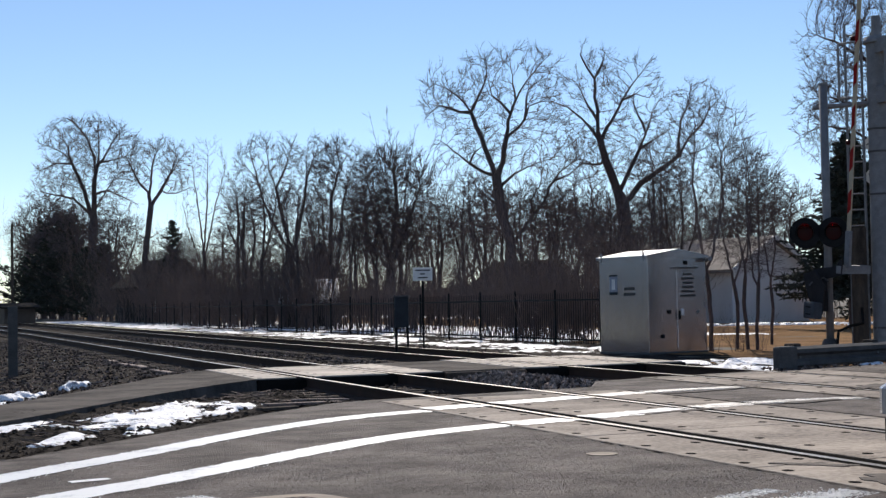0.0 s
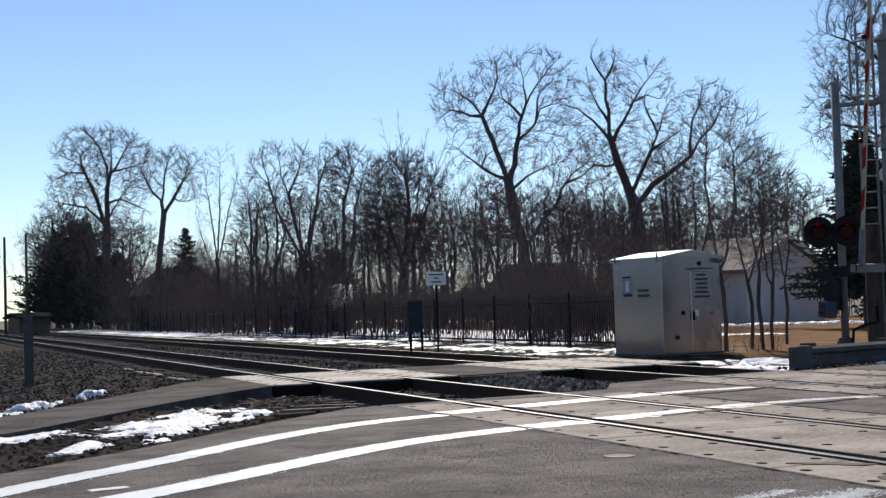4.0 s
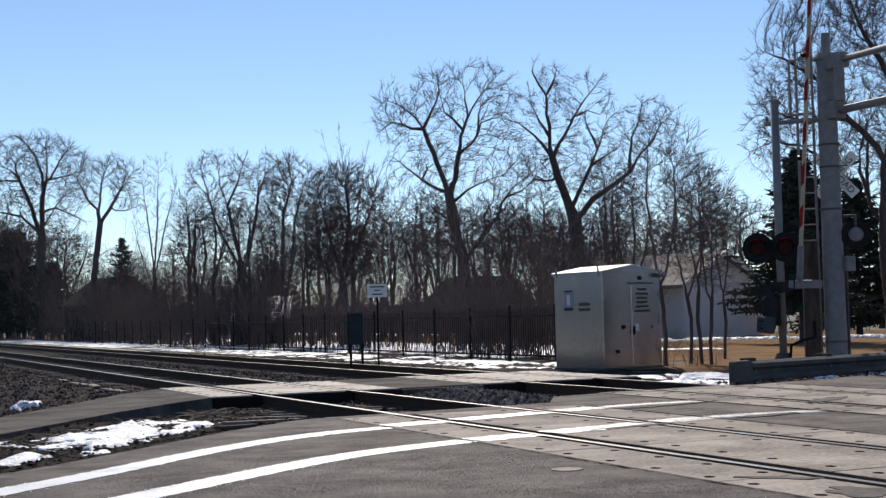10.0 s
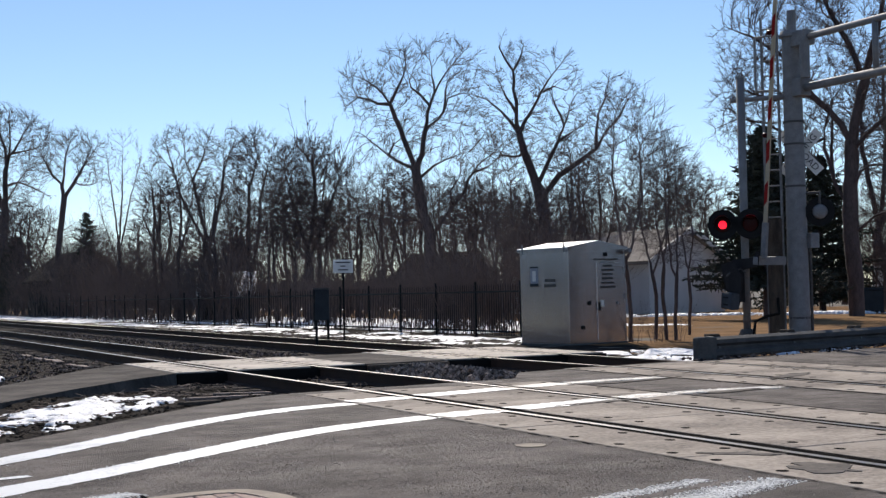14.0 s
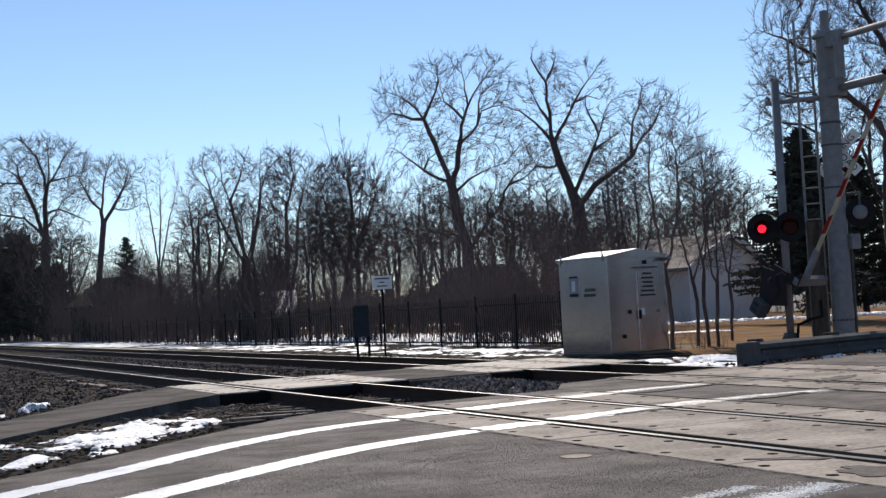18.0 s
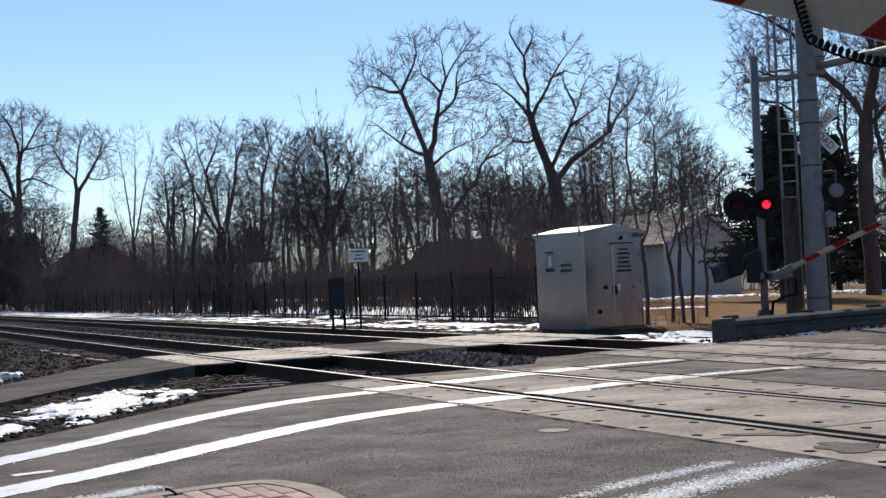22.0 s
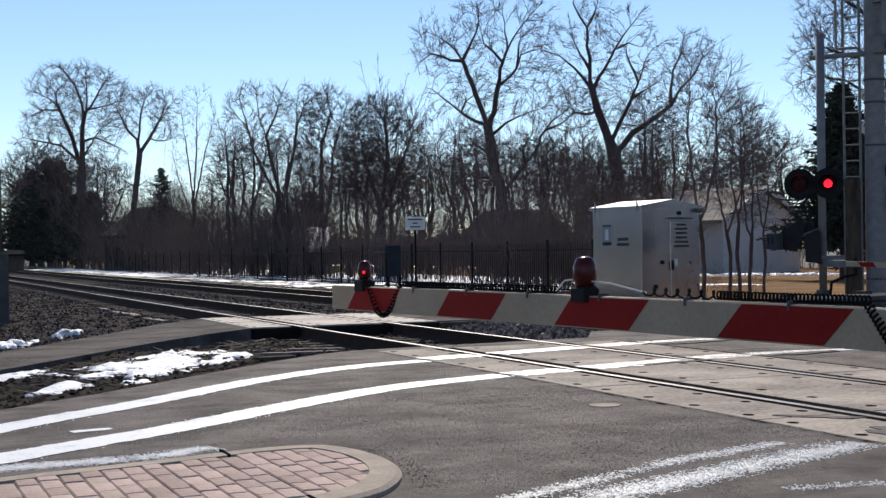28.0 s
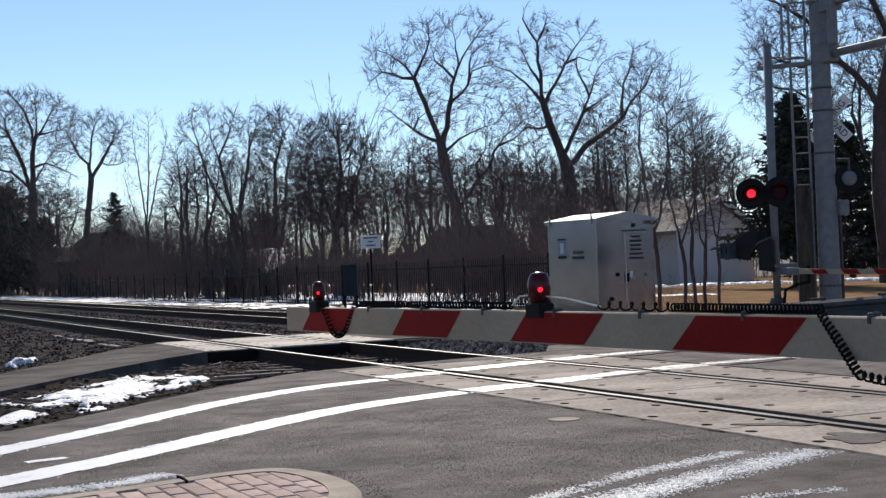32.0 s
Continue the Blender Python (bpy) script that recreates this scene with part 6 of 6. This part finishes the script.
def conifer(name, label, m, height, width, seed, droop=-0.15, start=0.08, dense=1.0):
    """An evergreen: whorls of drooping boughs carrying needle sprays."""
    r2 = random.Random(seed)
    tr, cr = Shape(), Shape()
    tr.tube([(0, 0, -0.2), (0, 0, height * 0.5), (0, 0, height)], [height * 0.022, height * 0.014, 0.01], 8, cap=False)
    n = int(height * 34 * dense)
    for k in range(n):
        f = start + (1 - start) * (k + r2.random()) / n
        a = r2.uniform(0, 6.283)
        uneven = 0.86 + 0.75 * noise.noise(Vector((1.6 * math.cos(a), 1.6 * math.sin(a), height * f * 1.5 + seed)))
        z, reach = height * f, width / 2 * (1 - f) ** 0.75 * r2.uniform(0.6, 1.1) * max(0.3, uneven) + 0.08
        d = Vector((math.cos(a), math.sin(a), droop + 0.5 * f))
        tip = Vector((0, 0, z)) + d * reach
        tangle(tr, Vector((0, 0, z)), tip, 0.014, 0.004, r2)
        for j in range(int(5 + reach * 9)):
            p = Vector((0, 0, z)).lerp(tip, 0.25 + 0.75 * (j + r2.random()) / int(5 + reach * 9))
            for _ in range(3):
                s = Vector((r2.gauss(0, 1), r2.gauss(0, 1), r2.gauss(-0.1, 0.5))).normalized() * r2.uniform(0.1, 0.24)
                w = s.cross(Vector((r2.gauss(0, 1), r2.gauss(0, 1), r2.gauss(0, 1)))).normalized() * r2.uniform(0.014, 0.032)
                cr.add([p - w, p + s * 0.5 - w * 1.2, p + s, p + s * 0.5 + w * 1.2, p + w], [(0, 1, 2, 3, 4)])
    ob = thing(name, label, "tree", m)
    part("trunk", tr, BARK, ob)
    part("crown", cr, NEEDLE, ob, "dark green needle sprays")
    return ob


conifer("spruce_tree", "dark green spruce behind the signal mast", polar(39.2, 48), 6.6, 5.4, 41, dense=4.6, start=0.17)
conifer("spruce_tree", "low dark spruce beside the tall tree", polar(41.4, 60), 6.6, 6.0, 44, dense=3)
conifer("spruce_tree", "small dark spruce among bare trees", polar(11.1, 100), 7.4, 4.4, 42, start=0.2, dense=0.8)
jun = conifer("juniper_tree", "dark dense juniper at the edge of the woods", beyond(7.7, 92), 4.8, 5.6, 43, droop=0.3, start=0.02, dense=1.6)
for b, d, s in ((6.6, 90, 1.05), (5.9, 95, 0.95), (8.3, 88, 0.75), (7.0, 99, 1.15), (6.2, 104, 1.0), (17.3, 82, 0.75)):
    copy_thing(jun, beyond(b, d, s * 0.88) @ pose(0, 0, 0, 0, 0, 137 * d))


def fence():
    f = thing("picket_fence", "black metal picket fence along the railway", "fence")
    x, z0 = 16.1, -0.12
    post = Shape().box(-0.024, 0.024, -0.024, 0.024, 0, 1.45, 0.006).mesh("post", BLACK)
    picket = Shape().tube([(0, 0, 0.08), (0, 0, 1.32), (0, 0, 1.38)], [0.008, 0.008, 0.002], 4).mesh("picket", BLACK)
    far = Shape()
    for k in range(33):
        y = 26.6 + 2.4 * k
        ob = new("post", post)
        ob.parent, ob.matrix_basis = f, pose(x, y, z0)
        part("rail", Shape().box(x - 0.014, x + 0.014, y + 0.03, y + 2.37, z0 + 1.16, z0 + 1.2).box(x - 0.014, x + 0.014, y + 0.03, y + 2.37, z0 + 0.16, z0 + 0.2), BLACK, f)
        for j in range(1, 19):
            if k < 7:
                ob = new("picket", picket)
                ob.parent, ob.matrix_basis = f, pose(x, y + j * 2.4 / 19, z0)
            elif k < 11 and j % 2:
                far.box(x - 0.007, x + 0.007, y + j * 2.4 / 19 - 0.007, y + j * 2.4 / 19 + 0.007, z0 + 0.08, z0 + 1.36)
    tagged(part("far_picket", far, BLACK, f), kind="stuff")


fence()


def house(name, label, m, w, l, eave, ridge, wall, roof, trim=True, windows=()):
    """A gabled house; the gable faces -y, the eaves run along y."""
    h = thing(name, label, "house", m)
    body = Shape()
    prof = [(-w / 2, 0), (w / 2, 0), (w / 2, eave), (0, ridge), (-w / 2, eave)]
    body.add([(x, y, z) for y in (0, l) for x, z in prof], [(0, 1, 2, 3, 4), (9, 8, 7, 6, 5)] + [(5 + i, 5 + (i + 1) % 5, (i + 1) % 5, i) for i in range(5)])
    part("wall", body, wall, h)
    for s in (-1, 1):
        ex, ez = s * (w / 2 + 0.35), eave - 0.35 * (ridge - eave) / (w / 2)
        sh = Shape()
        q = [(0, ridge + 0.04), (ex, ez + 0.04), (ex, ez + 0.2), (0, ridge + 0.22)]
        sh.add([(x, y, z) for y in (-0.35, l + 0.35) for x, z in q], [(0, 1, 2, 3), (7, 6, 5, 4)] + [(4 + i, 4 + (i + 1) % 4, (i + 1) % 4, i) for i in range(4)])
        r = part("roof", sh, roof, h, "shingled roof slope")
        if trim:
            tr = Shape()
            q = [(0, ridge - 0.02), (ex, ez - 0.02), (ex, ez + 0.23), (0, ridge + 0.25)]
            tr.add([(x, y, z) for y in (-0.39, -0.352) for x, z in q], [(0, 1, 2, 3), (7, 6, 5, 4)] + [(4 + i, 4 + (i + 1) % 4, (i + 1) % 4, i) for i in range(4)])
            part("barge_board", tr, WHITE, r, "white snow-lined barge board")
    for x, z, a, b in windows:
        wd = part("window", Shape().box(x - a / 2 - 0.07, x + a / 2 + 0.07, -0.05, 0.01, z - 0.07, z + b + 0.07), WHITE, h, "white-framed window")
        part("pane", Shape().box(x - a / 2, x + a / 2, -0.06, -0.02, z, z + b), GLASS, wd)
    return h


house("house", "white-sided house with a grey gabled roof", polar(36.0, 62.0, -0.15) @ pose(0, 0, 0, 0, 0, 45), 4.7, 10, 2.4, 3.7, SIDING, ROOF)
house("house", "low dark brown house among the trees", polar(11.4, 104) @ pose(0, 0, 0, 0, 0, 20), 5, 8, 2.8, 4.7, DARK_ROOF, DARK_ROOF, trim=False, windows=((-1.5, 0.9, 0.9, 1.0), (1.5, 0.9, 0.9, 1.0)))
house("garage", "low snow-roofed garage seen through the thicket", polar(15.75, 72) @ pose(0, 0, 0, 0, 0, -90), 5.6, 2.4, 1.3, 2.3, DARK_ROOF, SNOW, trim=False)
house("house", "brown house with a grey roof behind trees", polar(27.2, 95) @ pose(0, 0, 0, 0, 0, 60), 5, 5, 2.3, 3.8, WALL_BROWN, DARK_ROOF, trim=False)
house("house", "grey house behind the large tree", polar(44.9, 70) @ pose(0, 0, 0, 0, 0, -60), 8, 12, 2.2, 3.6, SIDING, DARK_ROOF, trim=False, windows=((-2, 0.9, 1.0, 0.9), (1.5, 0.9, 1.0, 0.9)))

# lawns and snow beyond the fence
lawn = sheet(lambda x, y: (x > (15.2 if y < 25 else 17.6) + 0.5 * hills(x, y, 0.8) or y < 20.5) and (x - 17) * 0.9 + 17.5 + hills(x, y, 0.3) > y - 20, 13.4, 48, 17.4, 58, 0.5, lambda x, y: -0.088 + 0.02 * hills(x, y, 0.9))
yard = sheet(lambda x, y: True, 12.9, 17.2, 17.5, 46, 0.25, lambda x, y: -0.094 + 0.02 * hills(x, y, 2.1))
far_lawn = sheet(lambda x, y: y > 20 + (x - 17) * 0.9 + 17.5 + hills(x, y, 0.3) - 0.6, 21, 41.6, 34, 190, 1.0, lambda x, y: -0.092 + 0.01 * hills(x, y, 0.9))
whole("lawn", far_lawn, DRY_GRASS, "tan dormant grass between the fence and the hedge", "lawn", kind="structure")
whole("yard", yard, SOIL, "dark bare soil and leaf litter round the shelter", "soil", kind="structure")
whole("lawn", lawn, DRY_GRASS, "tan dormant grass behind the crossing", "lawn", kind="structure")


def snow_field(x0, x1, y0, y1, step, dens, seed, z=-0.09):
    off = seed * 7.3
    def h(x, y):
        e = min(x - x0, x1 - x, (y - y0) / 3, (y1 - y) / 3)
        return min(1, e * 1.6) - dens + 0.9 * noise.noise(Vector((x * 0.8 + off, y * 0.45, 1))) + 0.6 * noise.noise(Vector((x * 2.2 + off, y * 1.6, 4))) + 0.5 * noise.noise(Vector((x * 5 + off, y * 4, 9)))
    return sheet(lambda x, y: h(x, y) > 0, x0, x1, y0, y1, step, lambda x, y: z + 0.05 * min(1, max(0.0, h(x, y))) ** 0.5)


for k, (a, lab) in enumerate((((13.0, 16.6, 24.5, 70, 0.12, 1.1), "thin melting snow along the fence"), ((13.0, 17.2, 70, 130, 0.3, 0.7), "thin melting snow along the far fence"),
                              ((16.5, 20, 32, 110, 0.2, 0.75), "thin snow under the thicket"), ((18.5, 25, 34, 100, 0.4, 0.3), "snow on the lawn behind the fence"), ((36.5, 40.5, 78, 170, 0.6, 0.5), "snow at the foot of the hedge"))):
    whole("snow_patch", snow_field(*a, seed=k + 1), SNOW, lab, "snow", group="snow patches", smooth=True)
whole("snow_bank", blob(0, 0, 5.2, 0.6, -2, -0.02, 9, 0.13), SNOW, "long low snow bank on the lawn", "snow", polar(35.2, 55.5), smooth=True)
whole("snow_bank", blob(0, 0, 2.4, 0.5, 0, 0, 10, 0.14), SNOW, "low snow bank by the large tree", "snow", polar(41.4, 54), smooth=True)


for x, y, rx, ry, seed in ((2.13, 23.88, 0.75, 0.40, 21), (3.15, 24.93, 0.40, 0.20, 22)):
    whole("snow_patch", blob(x, y, rx, ry, 50, bed_z(x, y) + 0.02, seed, 0.1), SNOW, "small melting snow patch on the ballast", "snow", group="snow patches", smooth=True)


def marker(m, h, label, w=0.07):
    p = thing("marker_post", label, "post", m)
    part("post", Shape().box(-w, w, -0.03, 0.03, -0.2, h, 0.008), DARK_STEEL, p)


marker(pose(2.6, 31, -0.35), 1.5, "grey steel marker post in the ballast", 0.1)
bn = thing("waste_bin", "dark blue plastic bin by the house", "bin", polar(43.35, 56, -0.1))
part("body", Shape().box(-0.4, 0.4, -0.35, 0.35, 0, 0.9, 0.05), BLUE_BOX, bn)
part("lid", Shape().box(-0.43, 0.43, -0.39, 0.37, 0.9, 0.98, 0.03), BLUE_BOX, bn)
mb = thing("mailbox", "white mailbox on a white post", "mailbox", polar(44.1, 46, -0.1))
part("post", Shape().box(-0.05, 0.05, -0.05, 0.05, 0, 1.0, 0.01), WHITE, mb)
part("box", Shape().box(-0.12, 0.12, -0.3, 0.25, 1.0, 1.25, 0.05), WHITE, mb)
for bearing, tall in ((4.73, 8.5), (3.9, 8.2)):
    up = thing("utility_pole", "thin grey utility pole far down the line", "pole", polar(bearing, 120, -0.1), group="far utility poles")
    part("pole", Shape().tube([(0, 0, -0.2), (0, 0, tall)], [0.13, 0.1], 8), TIE, up)
house("shed", "low dark brown shed beside the line", polar(4.2, 118, -0.1) @ pose(0, 0, 0, 0, 0, -70), 2.6, 2.6, 1.3, 1.55, WALL_BROWN, DARK_ROOF, trim=False)

# loose ballast stones
rng = random.Random(8)
st = Shape()
for k in range(24000):
    x, y = rng.uniform(-1.0, 13.0), 14.0 + 46 * rng.random() ** 1.9
    if 19.0 < y < 23.3 and x > 4.6 or (4.9 < x < 8.1 and y < 14.2):
        continue
    if x < 5 and y < 16.4 + 1.585 * (x - 0.9):
        continue
    if any(abs(x - r) < 0.09 for q in TRACKS for r in (q, q + GAUGE)):
        continue
    s = rng.uniform(0.02, 0.05)
    z = bed_z(x, y) + s * 0.4
    ax = [Vector((rng.gauss(0, 1), rng.gauss(0, 1), rng.gauss(0, 0.7))).normalized() * s * rng.uniform(0.6, 1.3) for _ in range(6)]
    c = Vector((x, y, z))
    b3 = Matrix.Rotation(rng.uniform(0, 6.28), 3, "Z")
    vs = [c + b3 @ (Vector(v) * s * rng.uniform(0.6, 1.35)) for v in ((1, 0, 0), (-1, 0, 0), (0, 1, 0), (0, -1, 0), (0, 0, 0.8), (0, 0, -0.8))]
    st.add(vs, [(0, 2, 4), (2, 1, 4), (1, 3, 4), (3, 0, 4), (2, 0, 5), (1, 2, 5), (3, 1, 5), (0, 3, 5)])
st2 = Shape()
for k in range(3600):
    x, y = rng.uniform(7.35, 9.9), rng.uniform(14.3, 19.3)
    if x < 8 and k % 3 or any(abs(x - r) < 0.1 for q in TRACKS for r in (q, q + GAUGE)) or y < 14.7 + (1.0 if x > 8 else 0):
        continue
    s = rng.uniform(0.025, 0.055)
    c, b3 = Vector((x, y, bed_z(x, y) + s * 0.5)), Matrix.Rotation(rng.uniform(0, 6.28), 3, "Z")
    vs = [c + b3 @ (Vector(v) * s * rng.uniform(0.6, 1.35)) for v in ((1, 0, 0), (-1, 0, 0), (0, 1, 0), (0, -1, 0), (0, 0, 0.9), (0, 0, -0.8))]
    st2.add(vs, [(0, 2, 4), (2, 1, 4), (1, 3, 4), (3, 0, 4), (2, 0, 5), (1, 2, 5), (3, 1, 5), (0, 3, 5)])
whole("ballast_stones", st2, PALE_STONE, "coarse pale ballast stones heaped between the tracks", "ballast", kind="stuff")
whole("ballast_stones", st, STONE, "loose angular grey ballast stones", "ballast", kind="stuff")

# debris on the verge and along the fence
lit = Shape()
for k in range(5200):
    x = rng.uniform(-0.5, 5.0)
    y = 9.2 + 1.1 * x + 7.5 * rng.random() ** 1.3
    if y > 18.5 or (x > 4.9 and y < 14.3):
        continue
    s, a = rng.uniform(0.008, 0.026), rng.uniform(0, 6.28)
    c, z = Vector((x, y, max(verge_z(x, y), bed_z(x, y) if y > 17.5 else -1) + 0.006)), rng.uniform(0.2, 1.1)
    u, w = Vector((math.cos(a), math.sin(a), rng.uniform(-0.3, 0.3))) * s * 1.4, Vector((-math.sin(a), math.cos(a), rng.uniform(-0.3, 0.3))) * s
    lit.add([c - u - w, c + u - w * 0.8, c + u * 0.9 + w, c - u * 0.8 + w * 0.9, c + Vector((0, 0, s * z))], [(0, 1, 4), (1, 2, 4), (2, 3, 4), (3, 0, 4), (3, 2, 1, 0)])
whole("debris", lit, SOIL, "scattered stones and dead leaves on soil", "debris", kind="stuff")

rubble = Shape()
for k in range(420):
    u, v = rng.uniform(-0.2, 8.5), rng.gauss(-0.1, 0.16)
    c = pose(11.95, 16.32, 0.012, 0, 0, 15.0) @ Vector((u, v, 0))
    s = rng.uniform(0.012, 0.045)
    rubble.add([c + Vector(q) * s * rng.uniform(0.6, 1.3) for q in ((1, 0, 0), (-1, 0, 0), (0, 1, 0), (0, -1, 0), (0, 0, 0.8), (0, 0, -0.5))], [(0, 2, 4), (2, 1, 4), (1, 3, 4), (3, 0, 4), (2, 0, 5), (1, 2, 5), (3, 1, 5), (0, 3, 5)])
whole("debris", rubble, STONE, "loose rubble and leaves along the guard rail", "debris", kind="stuff")
sticks = Shape()
for k in range(900):
    if k < 420:
        x = rng.uniform(1.2, 5.0)
        y = 10.2 + 1.15 * x + 3.6 * rng.random()
        z = verge_z(x, y) + 0.015
    else:
        x, y = rng.uniform(0.5, 5.4), rng.uniform(20.5, 34)
        z = bed_z(x, y) + 0.02
    if 4.9 < x < 5.2 and y < 14.5 or (y > 13.4 and y < 22.8 and y < 22.6 - 1.55 * (5 - x) and y > 18.9 - 1.5 * (5 - x)):
        continue
    a, ln = rng.uniform(0, 3.14), rng.uniform(0.05, 0.28)
    d = Vector((math.cos(a), math.sin(a), rng.uniform(-0.08, 0.16))) * ln
    p = Vector((x, y, z))
    tangle(sticks, p, p + d, rng.uniform(0.004, 0.009), 0.003, rng)
whole("fallen_sticks", sticks, STICK, "pale dry sticks and wood chips on soil", "debris", kind="stuff")
for x, y, ln, a, lab in ((4.35, 14.55, 1.1, 24, "split weathered board lying on the verge"), (4.7, 15.1, 0.7, 8, "short weathered board lying on the verge"), (3.95, 14.2, 0.6, 34, "dark broken board lying on the verge")):
    whole("loose_board", Shape().box(-ln / 2, ln / 2, -0.05, 0.05, 0, 0.03, 0.006), STICK if ln > 0.65 else TIE, lab, "board", pose(x, y, verge_z(x, y) + 0.01, 0, 2, a), group="boards on the verge")

for y, ln, a in ((26.4, 1.5, 94), (28.7, 1.2, 86), (30.4, 1.6, 92), (32.7, 1.1, 87)):
    whole("loose_board", Shape().box(-ln / 2, ln / 2, -0.08, 0.08, 0, 0.03, 0.012), STICK, "weathered brown plank lying along the rail", "board", pose(5.0, y, bed_z(5.0, y) + 0.01, 0, 0, a), group="planks along the rail")

# plain unseen wall, added behind the viewer to close the place and darken metal reflections
back = Shape()
for k in range(60):
    a0, a1 = (radians(75 + 262 * (k + j) / 60) for j in (0, 1))
    h = 6 + 2 * hills(k * 0.37, 2.0)
    r = 70
    back.add([(r * math.sin(a), r * math.cos(a), z) for a, z in ((a0, -0.2), (a1, -0.2), (a1, h), (a0, h))], [(0, 1, 2, 3)])
whole("backdrop", back, UNSEEN_WALL, "unseen plain wall added to darken metal reflections", "backdrop", kind="structure")


# ---- the car that drives off over the crossing ----
def car():
    """A silver saloon; x runs forward, the origin lies under its rear left corner's side."""
    c = thing("car", "silver saloon car driving away over the crossing", "car")
    prof = [(0.12, 0.32), (0.13, 0.62), (0.24, 0.92), (0.62, 1.0), (1.15, 1.38), (2.4, 1.42), (3.15, 1.02), (4.2, 0.86), (4.42, 0.6), (4.42, 0.3)]
    n = len(prof)
    body = Shape()
    body.add([(x, y + (0.0 if z < 1.05 else (0.14 if y < -0.5 else -0.14)), z) for y in (-1.7, 0.0) for x, z in prof], [tuple(range(n - 1, -1, -1)), tuple(range(n, 2 * n))] + [(i, (i + 1) % n, n + (i + 1) % n, n + i) for i in range(n)])
    part("body", body, CAR_PAINT, c, "silver painted body")
    part("bumper", Shape().box(-0.08, 0.2, -1.7, 0.0, 0.36, 0.58, 0.07), CAR_PAINT, c, "silver rear bumper")
    part("bumper_skirt", Shape().box(-0.05, 0.2, -1.66, -0.04, 0.2, 0.36, 0.03), BLACK, c, "black lower bumper skirt")
    for y in (-1.68, -0.42):
        part("tail_lamp", Shape().box(0.11, 0.24, y, y + 0.38, 0.66, 0.86, 0.02), RED_LENS, c, "red tail lamp")
    part("rear_window", Shape().add([(0.66, -1.45, 1.02), (0.66, -0.25, 1.02), (1.1, -0.35, 1.345), (1.1, -1.35, 1.345)], [(0, 1, 2, 3)]), GLASS, c)
    for y in (-1.58, -0.0):
        part("side_window", Shape().box(1.2, 2.5, y - 0.137, y - 0.13, 1.03, 1.34), GLASS, c)
    for x in (0.9, 3.55):
        for y in (-1.66, -0.04):
            w = part("wheel", Shape().tube([(x, y - 0.1, 0.31), (x, y + 0.1, 0.31)], 0.31, 20), RUBBER, c, "black tyre")
            part("rim", Shape().tube([(x, y - 0.108, 0.31), (x, y + 0.108, 0.31)], 0.19, 14), STEEL, w)
    return c


CAR_PAINT = mat("silver_car_paint", (0.5, 0.51, 0.52), 0.25, 0.6, second=(0.46, 0.47, 0.48), bump=0)
CAR = car()


# ---- what moves ----
def swing(x, y, z, turn, lift):
    """A gate arm at its pivot, raised by lift degrees."""
    return pose(x, y, z, 0, 0, turn) @ pose(0, 0, 0, 0, -lift, 0)


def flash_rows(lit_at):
    """Swings of a lamp's added glowing flap: down before the lens where lit_at(t) holds, else up under the hood."""
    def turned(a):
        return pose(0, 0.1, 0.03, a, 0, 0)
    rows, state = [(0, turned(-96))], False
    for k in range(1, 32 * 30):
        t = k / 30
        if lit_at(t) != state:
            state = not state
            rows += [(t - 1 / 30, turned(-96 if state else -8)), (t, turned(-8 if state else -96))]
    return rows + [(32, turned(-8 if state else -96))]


def motions():
    near = [(0, 88), (15.5, 88), (16.2, 82), (17, 68), (18, 56), (19, 44), (20, 34.5), (21, 26.5), (21.5, 23.3), (22, 20.4), (22.5, 18.0), (23, 15.5), (23.5, 13.1), (24.4, 9.45), (25.5, 5.3), (26.5, 2.2), (27.2, 0.6), (28, 0.1), (32, 0.1)]
    walk(NEAR_GATE, [(t, swing(2.425, 0.319, 1.442, 95.85, a)) for t, a in near])
    far = [(0, 83.8), (15.4, 83.8), (16.5, 71.5), (17, 65.2), (18.5, 49.3), (20, 31.4), (21, 23.6), (22, 17.3), (23, 13.4), (24.4, 6.9), (26, 1.5), (28, -1), (32, -1)]
    walk(FAR_GATE, [(t, swing(17.2, 21.97, 1.484, -87.2, a)) for t, a in far])
    walk(CAR, [(t, pose(x, y, 0, 0, 0, a)) for t, x, y, a in ((0, 5.545, 6.46, 12), (0.4, 9.1, 7.2, 11), (1.5, 20, 9.2, 6), (4, 44, 10.5, 2), (12, 150, 12, 0), (32, 420, 12, 0))])
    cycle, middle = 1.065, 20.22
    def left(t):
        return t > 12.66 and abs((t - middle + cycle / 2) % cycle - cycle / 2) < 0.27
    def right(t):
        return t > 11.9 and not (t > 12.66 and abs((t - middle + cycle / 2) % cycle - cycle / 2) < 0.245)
    # the disc turns behind its dome to stand for the lamp going dark
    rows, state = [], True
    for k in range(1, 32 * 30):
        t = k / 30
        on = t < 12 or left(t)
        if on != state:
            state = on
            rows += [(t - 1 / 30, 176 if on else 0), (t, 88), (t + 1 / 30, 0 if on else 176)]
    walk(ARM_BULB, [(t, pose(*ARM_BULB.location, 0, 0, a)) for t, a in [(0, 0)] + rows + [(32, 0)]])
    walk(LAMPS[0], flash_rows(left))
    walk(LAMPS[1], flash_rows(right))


motions()
